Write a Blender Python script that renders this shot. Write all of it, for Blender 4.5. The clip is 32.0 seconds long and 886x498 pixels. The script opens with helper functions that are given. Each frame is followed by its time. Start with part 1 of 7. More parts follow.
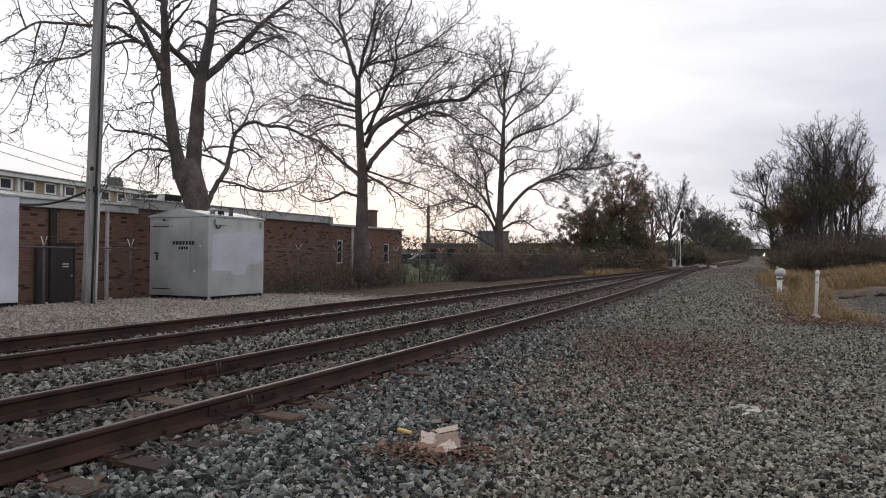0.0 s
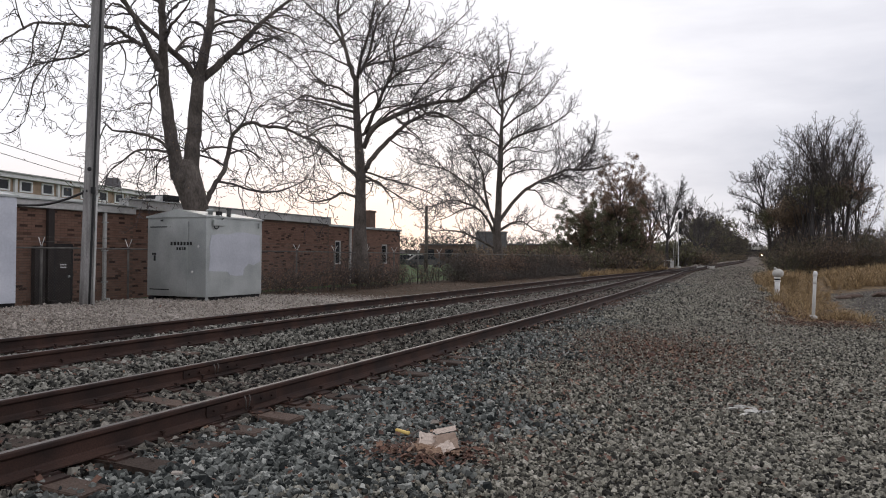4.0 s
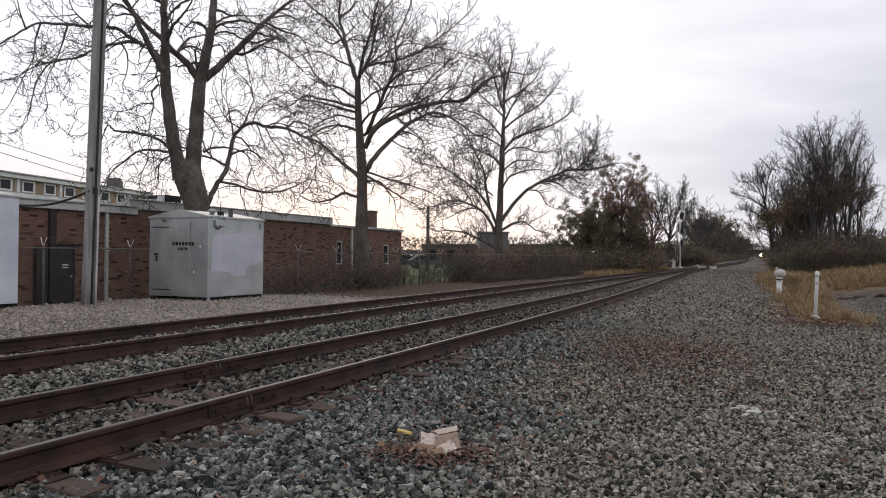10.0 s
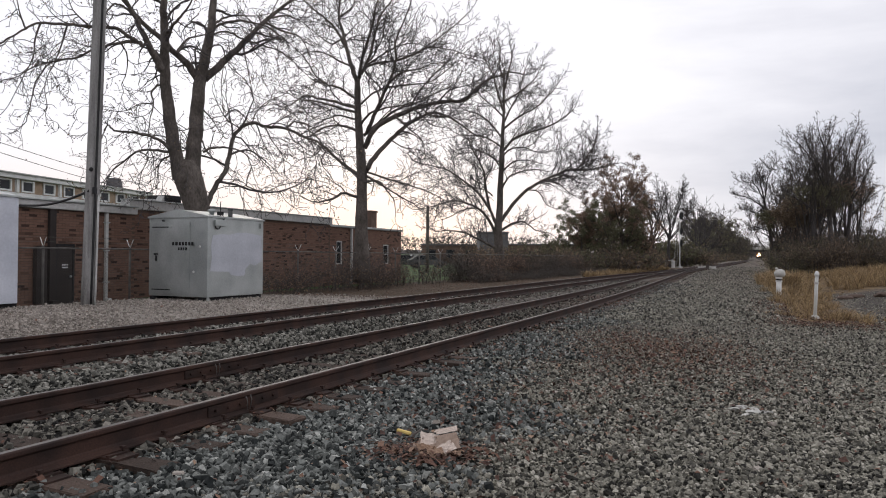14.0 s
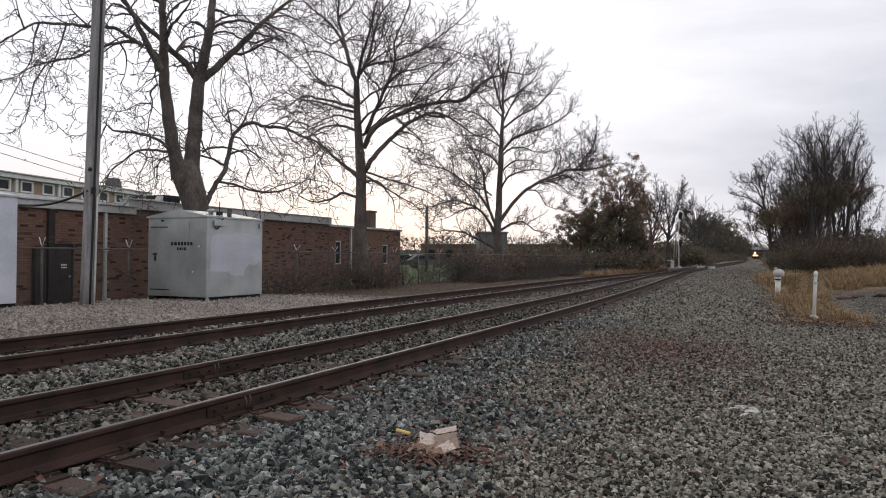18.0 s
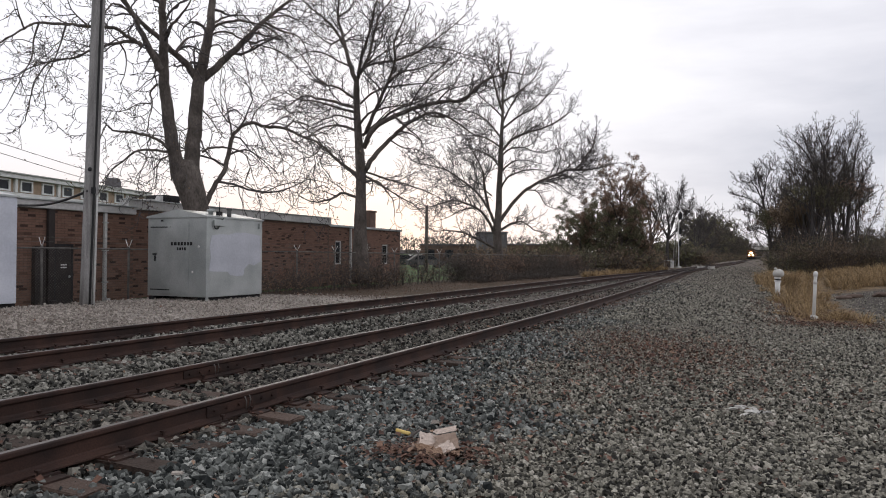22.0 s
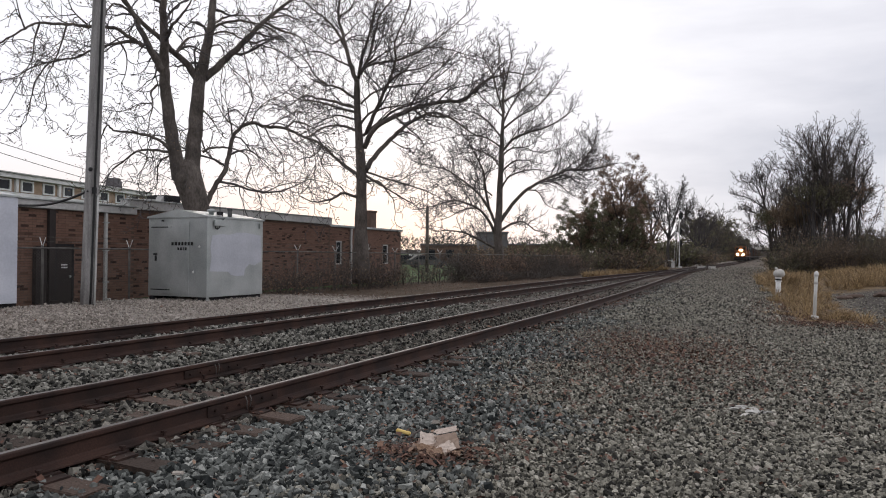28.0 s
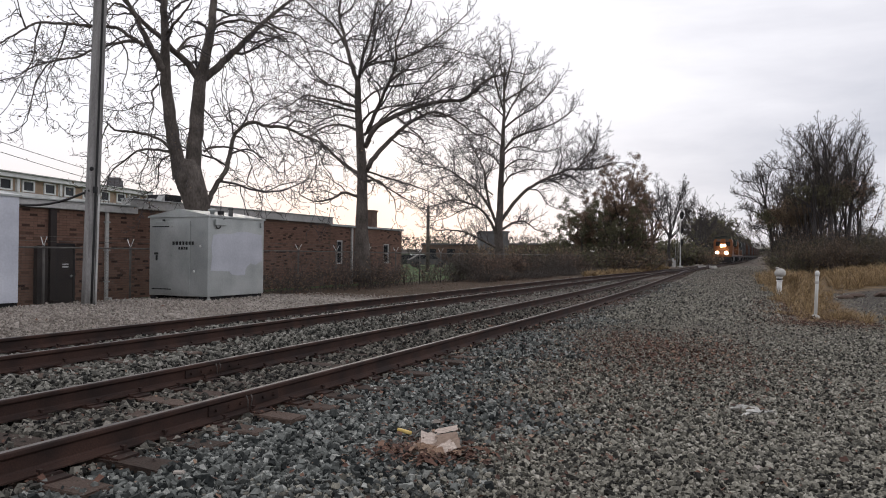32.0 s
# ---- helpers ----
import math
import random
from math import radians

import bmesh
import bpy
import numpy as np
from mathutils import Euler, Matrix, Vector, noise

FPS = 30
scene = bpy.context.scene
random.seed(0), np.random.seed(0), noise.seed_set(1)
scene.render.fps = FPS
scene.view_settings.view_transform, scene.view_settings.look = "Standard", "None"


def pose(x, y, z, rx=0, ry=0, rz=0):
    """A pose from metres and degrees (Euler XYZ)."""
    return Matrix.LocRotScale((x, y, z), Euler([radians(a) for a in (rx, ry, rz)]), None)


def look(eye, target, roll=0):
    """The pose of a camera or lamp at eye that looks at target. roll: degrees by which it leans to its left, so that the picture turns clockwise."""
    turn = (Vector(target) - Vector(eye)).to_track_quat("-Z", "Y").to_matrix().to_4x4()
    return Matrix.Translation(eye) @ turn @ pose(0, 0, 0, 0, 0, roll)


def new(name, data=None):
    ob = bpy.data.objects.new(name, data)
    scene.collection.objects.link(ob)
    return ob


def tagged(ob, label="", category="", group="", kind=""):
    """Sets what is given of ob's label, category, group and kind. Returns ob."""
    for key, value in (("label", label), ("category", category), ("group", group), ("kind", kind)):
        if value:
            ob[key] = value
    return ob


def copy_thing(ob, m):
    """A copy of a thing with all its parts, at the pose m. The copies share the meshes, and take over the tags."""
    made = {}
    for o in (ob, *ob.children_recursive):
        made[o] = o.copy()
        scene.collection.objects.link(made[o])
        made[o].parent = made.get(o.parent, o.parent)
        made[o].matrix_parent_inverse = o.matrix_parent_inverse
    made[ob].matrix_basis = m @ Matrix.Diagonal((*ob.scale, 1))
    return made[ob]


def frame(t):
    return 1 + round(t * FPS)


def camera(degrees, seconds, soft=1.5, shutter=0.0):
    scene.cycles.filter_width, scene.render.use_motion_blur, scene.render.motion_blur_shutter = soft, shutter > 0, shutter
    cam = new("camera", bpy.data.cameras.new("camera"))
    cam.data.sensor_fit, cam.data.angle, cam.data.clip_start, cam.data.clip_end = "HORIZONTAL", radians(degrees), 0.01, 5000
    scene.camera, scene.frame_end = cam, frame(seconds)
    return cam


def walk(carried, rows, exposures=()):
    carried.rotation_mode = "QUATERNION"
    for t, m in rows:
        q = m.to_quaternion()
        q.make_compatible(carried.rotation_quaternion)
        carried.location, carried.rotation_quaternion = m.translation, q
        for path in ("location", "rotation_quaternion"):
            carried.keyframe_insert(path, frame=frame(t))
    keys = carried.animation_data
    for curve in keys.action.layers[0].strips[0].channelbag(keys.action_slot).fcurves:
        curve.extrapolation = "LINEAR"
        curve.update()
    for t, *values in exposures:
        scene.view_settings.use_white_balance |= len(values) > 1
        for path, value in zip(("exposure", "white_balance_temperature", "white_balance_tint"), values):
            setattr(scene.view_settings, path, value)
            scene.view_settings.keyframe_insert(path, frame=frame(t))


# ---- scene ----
EYE = (0.0, 0.0, 1.45)
cam = camera(64, 32.0, soft=1.0)


def aim(dx, dy):
    """Pose for a small sway of the tripod: dx, dy in units of 1/1254 rad."""
    return look(EYE, (EYE[0] - dx / 12.54, 100.0, EYE[2] + (12.0 + dy) / 12.54), 0.5)


walk(cam, [(t, aim(dx, dy)) for t, dx, dy in (
    (0, 0.5, -1.5), (0.5, -3.1, -3.1), (1, -4.6, -3.6), (1.5, -4.9, -1.5), (2, -3.8, -1.5), (2.5, -3.8, 0.0), (3, -4.6, -1.2),
    (3.5, -3.1, -0.5), (5.5, -2.5, 0.0), (6, 1.2, 1.5), (6.5, 3.1, 0.5), (7, -1.5, 0.0), (7.5, -1.3, 0.8), (8, -1.5, 0.0),
    (8.5, 0.0, 0.0), (9, 0.0, 0.0), (9.5, 0.0, 0.0), (10, 0.0, 0.0), (10.5, -0.5, 0.0), (11, -0.5, 0.0), (11.5, -0.5, 0.0),
    (12, 0.0, 0.8), (12.5, 0.0, 1.2), (13, 0.0, 1.2), (13.5, -0.2, 0.0), (14, -0.5, 0.0), (14.5, -0.8, 0.0), (16.5, -0.5, 0.0),
    (17, -1.5, 0.0), (17.5, -1.5, 0.0), (18, -2.0, 0.0), (18.5, -2.0, 0.0), (19, -2.6, -0.5), (19.5, -0.5, 0.0),
    (20, 0.0, 1.2), (20.5, -1.5, 0.0), (21, -1.5, 0.0), (21.5, -1.8, 0.0), (22, -2.3, 0.0), (22.5, 0.2, 0.0), (23, 1.5, 0.0),
    (23.5, -0.8, 0.0), (24, -0.5, -0.5), (24.5, -1.8, 0.0), (25, -1.6, 0.0), (25.5, -2.0, 0.0), (27.5, -0.5, -0.5),
    (28, -1.3, 0.0), (28.5, -1.5, -0.8), (29, -0.8, 0.0), (29.5, -0.2, -0.5), (30, 0.0, 0.0), (30.5, 0.0, 0.0),
    (31, -0.8, 0.0), (31.5, 0.0, 0.0), (32, 0.2, -1.0),
)])

# ---- sky, sun ----
SUN_AZ, SUN_EL = radians(-5.0), radians(7.0)
world = bpy.data.worlds.new("overcast_sky")
scene.world = world
world.use_nodes = True
wt = world.node_tree
wn, wl = wt.nodes, wt.links
wn.clear()

w_out = wn.new("ShaderNodeOutputWorld")
w_coord = wn.new("ShaderNodeTexCoord")
w_sky = wn.new("ShaderNodeTexSky")
w_sky.sky_type = "NISHITA"
w_sky.sun_disc = False
w_sky.sun_elevation = SUN_EL
w_sky.sun_rotation = SUN_AZ
w_bg_sky = wn.new("ShaderNodeBackground")
w_bg_sky.inputs["Strength"].default_value = 0.08
wl.new(w_sky.outputs["Color"], w_bg_sky.inputs["Color"])
w_map = wn.new("ShaderNodeMapping")
w_map.inputs["Scale"].default_value = (1.1, 1.1, 5.0)
w_map.inputs["Location"].default_value = (0.35, 0.1, 0.22)
wl.new(w_coord.outputs["Generated"], w_map.inputs["Vector"])
w_noise = wn.new("ShaderNodeTexNoise")
w_noise.inputs["Scale"].default_value = 1.6
w_noise.inputs["Detail"].default_value = 6.0
w_noise.inputs["Roughness"].default_value = 0.55
w_noise.inputs["Distortion"].default_value = 0.25
wl.new(w_map.outputs["Vector"], w_noise.inputs["Vector"])
w_sep = wn.new("ShaderNodeSeparateXYZ")
wl.new(w_coord.outputs["Generated"], w_sep.inputs["Vector"])
# cloud cover thins towards the low sun and towards the zenith
w_dot = wn.new("ShaderNodeVectorMath")
w_dot.operation = "DOT_PRODUCT"
w_dot.inputs[1].default_value = (math.sin(SUN_AZ - 0.35), math.cos(SUN_AZ - 0.35), 0.25)
wl.new(w_coord.outputs["Generated"], w_dot.inputs[0])
w_thin = wn.new("ShaderNodeMapRange")
for key, value in (("From Min", 0.55), ("From Max", 1.0), ("To Min", 0.0), ("To Max", 0.30)):
    w_thin.inputs[key].default_value = value
wl.new(w_dot.outputs["Value"], w_thin.inputs["Value"])
w_high = wn.new("ShaderNodeMapRange")
for key, value in (("From Min", 0.05), ("From Max", 0.32), ("To Min", 0.0), ("To Max", 0.22)):
    w_high.inputs[key].default_value = value
wl.new(w_sep.outputs["Z"], w_high.inputs["Value"])
w_add = wn.new("ShaderNodeMath")
wl.new(w_noise.outputs["Fac"], w_add.inputs[0])
wl.new(w_thin.outputs["Result"], w_add.inputs[1])
w_add2 = wn.new("ShaderNodeMath")
wl.new(w_add.outputs["Value"], w_add2.inputs[0])
wl.new(w_high.outputs["Result"], w_add2.inputs[1])
w_ramp = wn.new("ShaderNodeValToRGB")
w_ramp.color_ramp.elements[0].position = 0.36
w_ramp.color_ramp.elements[0].color = (0.62, 0.635, 0.72, 1)
w_ramp.color_ramp.elements[1].position = 0.78
w_ramp.color_ramp.elements[1].color = (1.01, 1.0, 1.06, 1)
e = w_ramp.color_ramp.elements.new(0.55)
e.color = (0.79, 0.79, 0.865, 1)
wl.new(w_add2.outputs["Value"], w_ramp.inputs["Fac"])
# dusty pink light low under the clouds towards the sun
w_low = wn.new("ShaderNodeMapRange")
for key, value in (("From Min", 0.02), ("From Max", 0.15), ("To Min", 0.85), ("To Max", 0.0)):
    w_low.inputs[key].default_value = value
wl.new(w_sep.outputs["Z"], w_low.inputs["Value"])
w_near = wn.new("ShaderNodeMapRange")
for key, value in (("From Min", 0.80), ("From Max", 0.97), ("To Min", 0.0), ("To Max", 1.0)):
    w_near.inputs[key].default_value = value
wl.new(w_dot.outputs["Value"], w_near.inputs["Value"])
w_amount = wn.new("ShaderNodeMath")
w_amount.operation = "MULTIPLY"
wl.new(w_low.outputs["Result"], w_amount.inputs[0])
wl.new(w_near.outputs["Result"], w_amount.inputs[1])
w_glow = wn.new("ShaderNodeMix")
w_glow.data_type = "RGBA"
w_glow.inputs[7].default_value = (0.93, 0.80, 0.75, 1)
wl.new(w_amount.outputs["Value"], w_glow.inputs[0])
wl.new(w_ramp.outputs["Color"], w_glow.inputs[6])
w_bg_cloud = wn.new("ShaderNodeBackground")
w_bg_cloud.inputs["Strength"].default_value = 1.05
wl.new(w_glow.outputs[2], w_bg_cloud.inputs["Color"])
w_mix = wn.new("ShaderNodeMixShader")
w_mix.inputs["Fac"].default_value = 0.93
wl.new(w_bg_sky.outputs["Background"], w_mix.inputs[1])
wl.new(w_bg_cloud.outputs["Background"], w_mix.inputs[2])
wl.new(w_mix.outputs["Shader"], w_out.inputs["Surface"])

sun = new("sun", bpy.data.lights.new("sun", "SUN"))
sun.data.energy = 0.5
sun.data.angle = radians(25)
sun.data.color = (1.0, 0.9, 0.8)
sun.matrix_world = look((0, 0, 60), (-60 * math.sin(SUN_AZ) * math.cos(SUN_EL + 0.3), -60 * math.cos(SUN_AZ) * math.cos(SUN_EL + 0.3), 60 - 60 * math.sin(SUN_EL + 0.3)))
scene.view_settings.exposure = 0.0


# ---- materials ----
def material(name, c1, c2, rough=0.8, metal=0.0, scale=2.0, fine=40.0, grain=0.35, bump=0.3, bump_size=0.01, rand="", spread=0.0, stretch=(1, 1, 1), c3=None, ends=(0.22, 0.78)):
    """Two colours mixed by a coarse noise, shaded by a fine one, with relief. rand: 'object' or 'island' gives each piece its own tone."""
    m = bpy.data.materials.new(name)
    m.use_nodes = True
    nt = m.node_tree
    n, l = nt.nodes, nt.links
    bsdf = n["Principled BSDF"]
    coord = n.new("ShaderNodeTexCoord")
    mapping = n.new("ShaderNodeMapping")
    mapping.inputs["Scale"].default_value = stretch
    l.new(coord.outputs["Object"], mapping.inputs["Vector"])
    big = n.new("ShaderNodeTexNoise")
    big.inputs["Scale"].default_value = scale
    big.inputs["Detail"].default_value = 5.0
    l.new(mapping.outputs["Vector"], big.inputs["Vector"])
    small = n.new("ShaderNodeTexNoise")
    small.inputs["Scale"].default_value = fine
    small.inputs["Detail"].default_value = 4.0
    l.new(mapping.outputs["Vector"], small.inputs["Vector"])
    ramp = n.new("ShaderNodeValToRGB")
    ramp.color_ramp.elements[0].position, ramp.color_ramp.elements[1].position = 0.36, 0.64
    ramp.color_ramp.elements[0].color, ramp.color_ramp.elements[1].color = (*c1, 1), (*c2, 1)
    if rand:
        info = n.new("ShaderNodeObjectInfo" if rand == "object" else "ShaderNodeNewGeometry")
        value = info.outputs["Random" if rand == "object" else "Random Per Island"]
        mixv = n.new("ShaderNodeMath")
        mixv.operation = "MULTIPLY_ADD"
        mixv.inputs[1].default_value = spread
        l.new(value, mixv.inputs[0])
        scaled = n.new("ShaderNodeMath")
        scaled.operation = "MULTIPLY"
        scaled.inputs[1].default_value = 1.0 - spread
        l.new(big.outputs["Fac"], scaled.inputs[0])
        l.new(scaled.outputs["Value"], mixv.inputs[2])
        l.new(mixv.outputs["Value"], ramp.inputs["Fac"])
        ramp.color_ramp.elements[0].position, ramp.color_ramp.elements[1].position = ends
    else:
        l.new(big.outputs["Fac"], ramp.inputs["Fac"])
    if c3:
        third = ramp.color_ramp.elements.new(0.9)
        third.color = (*c3, 1)
    tone = n.new("ShaderNodeMapRange")
    for key, v in (("From Min", 0.25), ("From Max", 0.75), ("To Min", 1.0 - grain), ("To Max", 1.0 + grain)):
        tone.inputs[key].default_value = v
    l.new(small.outputs["Fac"], tone.inputs["Value"])
    mul = n.new("ShaderNodeVectorMath")
    mul.operation = "SCALE"
    l.new(ramp.outputs["Color"], mul.inputs[0])
    l.new(tone.outputs["Result"], mul.inputs["Scale"])
    l.new(mul.outputs["Vector"], bsdf.inputs["Base Color"])
    bsdf.inputs["Metallic"].default_value = metal
    rr = n.new("ShaderNodeMapRange")
    for key, v in (("To Min", max(0.05, rough - 0.12)), ("To Max", min(1.0, rough + 0.12))):
        rr.inputs[key].default_value = v
    l.new(big.outputs["Fac"], rr.inputs["Value"])
    l.new(rr.outputs["Result"], bsdf.inputs["Roughness"])
    bsdf.inputs["Specular IOR Level"].default_value = 0.3
    if bump:
        b = n.new("ShaderNodeBump")
        b.inputs["Strength"].default_value = bump
        b.inputs["Distance"].default_value = bump_size
        l.new(small.outputs["Fac"], b.inputs["Height"])
        l.new(b.outputs["Normal"], bsdf.inputs["Normal"])
    return m


def glow(name, colour, strength):
    m = bpy.data.materials.new(name)
    m.use_nodes = True
    b = m.node_tree.nodes["Principled BSDF"]
    b.inputs["Base Color"].default_value = (*colour, 1)
    b.inputs["Emission Color"].default_value = (*colour, 1)
    b.inputs["Emission Strength"].default_value = strength
    return m


M_STONE = material("crushed_stone", (0.024, 0.023, 0.020), (0.318, 0.302, 0.25), 0.9, scale=1.2, fine=60, grain=0.4, bump=0.2, rand="island", spread=0.9, c3=(0.38, 0.36, 0.31), ends=(0.17, 0.84))
M_STONE_DIRTY = material("soiled_ballast", (0.012, 0.011, 0.010), (0.188, 0.177, 0.15), 0.95, scale=1.2, fine=60, grain=0.4, bump=0.2, rand="island", spread=0.9, c3=(0.24, 0.22, 0.19), ends=(0.22, 0.85))
M_STONE_BLUE = material("blue_grey_ballast", (0.014, 0.017, 0.017), (0.205, 0.215, 0.20), 0.9, scale=1.2, fine=60, grain=0.35, bump=0.2, rand="island", spread=0.9, c3=(0.34, 0.345, 0.32), ends=(0.17, 0.86))
M_STONE_SIDING = material("weathered_ballast", (0.016, 0.016, 0.014), (0.25, 0.242, 0.21), 0.95, scale=1.2, fine=60, grain=0.4, bump=0.2, rand="island", spread=0.9, c3=(0.30, 0.288, 0.258), ends=(0.16, 0.82))
M_STONE_PALE = material("pale_limestone", (0.18, 0.157, 0.137), (0.385, 0.345, 0.306), 0.95, scale=1.5, fine=50, grain=0.25, bump=0.2, rand="island", spread=0.8)
M_LEAF_LITTER = material("fallen_leaf", (0.055, 0.027, 0.02), (0.155, 0.083, 0.058), 0.8, scale=3, fine=60, grain=0.3, bump=0.1, rand="island", spread=0.9, c3=(0.25, 0.165, 0.115))
M_RUST = material("rusty_rail", (0.02, 0.011, 0.009), (0.052, 0.026, 0.019), 0.75, scale=3.0, fine=90, grain=0.35, bump=0.25, bump_size=0.004)
M_RAILTOP = material("worn_rail_head", (0.075, 0.065, 0.06), (0.135, 0.12, 0.112), 0.46, 0.4, scale=2.0, fine=120, grain=0.2, bump=0.05)
M_TIE = material("weathered_tie", (0.035, 0.024, 0.019), (0.098, 0.068, 0.054), 0.95, scale=4, fine=60, grain=0.45, bump=0.7, bump_size=0.015, rand="object", spread=0.5)
M_TIE_STUFF = material("weathered_tie_far", (0.035, 0.024, 0.019), (0.098, 0.068, 0.054), 0.95, scale=4, fine=60, grain=0.45, bump=0.5, rand="island", spread=0.5)
M_MORTAR = material("mortar", (0.085, 0.055, 0.042), (0.13, 0.09, 0.07), 0.95, scale=2, fine=80, grain=0.3)
M_BRICK = material("red_brown_brick", (0.042, 0.025, 0.02), (0.158, 0.09, 0.066), 0.9, scale=1.2, fine=90, grain=0.25, bump=0.3, bump_size=0.004, rand="object", spread=0.9, c3=(0.192, 0.114, 0.084), ends=(0.10, 0.22))
M_BRICK_STUFF = material("red_brown_brick_rest", (0.042, 0.025, 0.02), (0.158, 0.09, 0.066), 0.9, scale=1.2, fine=90, grain=0.25, bump=0.3, bump_size=0.004, rand="island", spread=0.9, c3=(0.192, 0.114, 0.084), ends=(0.10, 0.22))
M_BUFF = material("buff_brick", (0.30, 0.22, 0.155), (0.42, 0.315, 0.235), 0.9, scale=1.5, fine=30, grain=0.25, bump=0.3)
M_WHITE = material("white_paint", (0.60, 0.60, 0.59), (0.78, 0.78, 0.77), 0.6, scale=1.3, fine=25, grain=0.10, bump=0.08)
M_FASCIA = material("grey_white_fascia", (0.37, 0.37, 0.36), (0.52, 0.515, 0.50), 0.7, scale=1.0, fine=14, grain=0.15, bump=0.1)
M_GALV = material("dull_aluminium", (0.33, 0.35, 0.342), (0.44, 0.46, 0.452), 0.36, 0.55, scale=1.6, fine=30, grain=0.10, bump=0.05)
M_PATCH = material("pale_paint_patch", (0.40, 0.413, 0.455), (0.475, 0.49, 0.535), 0.7, 0.05, scale=1.6, fine=20, grain=0.08, bump=0.04)
M_CABINET = material("pale_cabinet_paint", (0.46, 0.48, 0.54), (0.58, 0.60, 0.66), 0.6, 0.05, scale=1.2, fine=20, grain=0.08, bump=0.04)
M_DARK = material("dark_steel", (0.012, 0.012, 0.013), (0.03, 0.03, 0.032), 0.6, 0.2, scale=3, fine=50, grain=0.3, bump=0.1)
M_DOOR = material("dark_brown_door", (0.022, 0.018, 0.017), (0.04, 0.032, 0.03), 0.7, scale=2, fine=30, grain=0.25, bump=0.1)
M_POLE = material("grey_pole_wood", (0.17, 0.165, 0.16), (0.29, 0.28, 0.275), 0.9, scale=2.0, fine=35, grain=0.35, bump=0.5, bump_size=0.01, stretch=(6, 6, 0.5))
M_BARK = material("plane_bark", (0.065, 0.055, 0.048), (0.14, 0.12, 0.106), 0.95, scale=3.0, fine=22, grain=0.4, bump=0.7, bump_size=0.02, stretch=(1, 1, 0.5))
M_TWIG = material("dark_twig", (0.06, 0.052, 0.052), (0.10, 0.09, 0.09), 0.95, scale=1.0, fine=20, grain=0.3, bump=0.0)
M_TWIG_FAR = material("brown_twig", (0.055, 0.047, 0.043), (0.105, 0.09, 0.082), 0.95, scale=0.6, fine=10, grain=0.3, bump=0.0)
M_TWIG_DARK = material("slate_twig", (0.04, 0.036, 0.036), (0.08, 0.071, 0.07), 0.95, scale=0.6, fine=10, grain=0.3, bump=0.0)
M_LEAF_DARK = material("dark_withered_leaf", (0.055, 0.047, 0.04), (0.125, 0.107, 0.09), 0.85, scale=0.8, fine=20, grain=0.3, bump=0.0, rand="island", spread=0.7)
M_LEAF_DRY = material("withered_leaf", (0.11, 0.082, 0.058), (0.25, 0.186, 0.13), 0.8, scale=1.0, fine=20, grain=0.3, bump=0.0, rand="island", spread=0.8)
M_LEAF_GREEN = material("dull_green_leaf", (0.085, 0.082, 0.05), (0.175, 0.166, 0.102), 0.8, scale=0.8, fine=20, grain=0.3, bump=0.0, rand="island", spread=0.7)
M_LEAF_RUSSET = material("russet_leaf", (0.14, 0.096, 0.073), (0.30, 0.205, 0.152), 0.8, scale=0.8, fine=20, grain=0.3, bump=0.0, rand="island", spread=0.7)


def let_light_through(m, share=0.4):
    """Thin leaves: part of the light passes through in the same colour."""
    n, l = m.node_tree.nodes, m.node_tree.links
    bsdf = n["Principled BSDF"]
    thin = n.new("ShaderNodeBsdfTranslucent")
    l.new(bsdf.inputs["Base Color"].links[0].from_socket, thin.inputs["Color"])
    both = n.new("ShaderNodeMixShader")
    both.inputs["Fac"].default_value = share
    l.new(bsdf.outputs["BSDF"], both.inputs[1])
    l.new(thin.outputs["BSDF"], both.inputs[2])
    l.new(both.outputs["Shader"], n["Material Output"].inputs["Surface"])


for m_leaf in (M_LEAF_DARK, M_LEAF_DRY, M_LEAF_GREEN, M_LEAF_RUSSET):
    let_light_through(m_leaf)
M_GRASS_DRY = material("dry_grass", (0.12, 0.083, 0.047), (0.40, 0.288, 0.158), 0.85, scale=0.5, fine=10, grain=0.25, bump=0.0, rand="island", spread=0.7)
let_light_through(M_GRASS_DRY, 0.3)
M_PAPER = material("soiled_cardboard", (0.24, 0.155, 0.105), (0.42, 0.30, 0.22), 0.85, scale=7, fine=50, grain=0.15, bump=0.25, bump_size=0.004)
M_CARD = material("brown_grey_carton", (0.27, 0.20, 0.155), (0.36, 0.275, 0.22), 0.85, scale=6, fine=40, grain=0.12, bump=0.15, bump_size=0.003)
M_PAPER_PALE = material("pale_soiled_paper", (0.52, 0.43, 0.37), (0.64, 0.55, 0.485), 0.85, scale=6, fine=50, grain=0.12, bump=0.2, bump_size=0.004)
M_YELLOW = material("yellow_wrapper", (0.55, 0.38, 0.10), (0.72, 0.55, 0.22), 0.6, scale=8, fine=50, grain=0.1)
M_CONCRETE = material("pale_concrete", (0.34, 0.33, 0.31), (0.52, 0.51, 0.48), 0.9, scale=2, fine=30, grain=0.2, bump=0.4)
M_ORANGE = material("orange_loco_paint", (0.125, 0.047, 0.018), (0.18, 0.07, 0.026), 0.5, scale=1, fine=12, grain=0.12, bump=0.0)
M_LOCO_DARK = material("dark_green_loco_paint", (0.018, 0.024, 0.02), (0.035, 0.042, 0.036), 0.55, scale=1, fine=12, grain=0.2, bump=0.0)
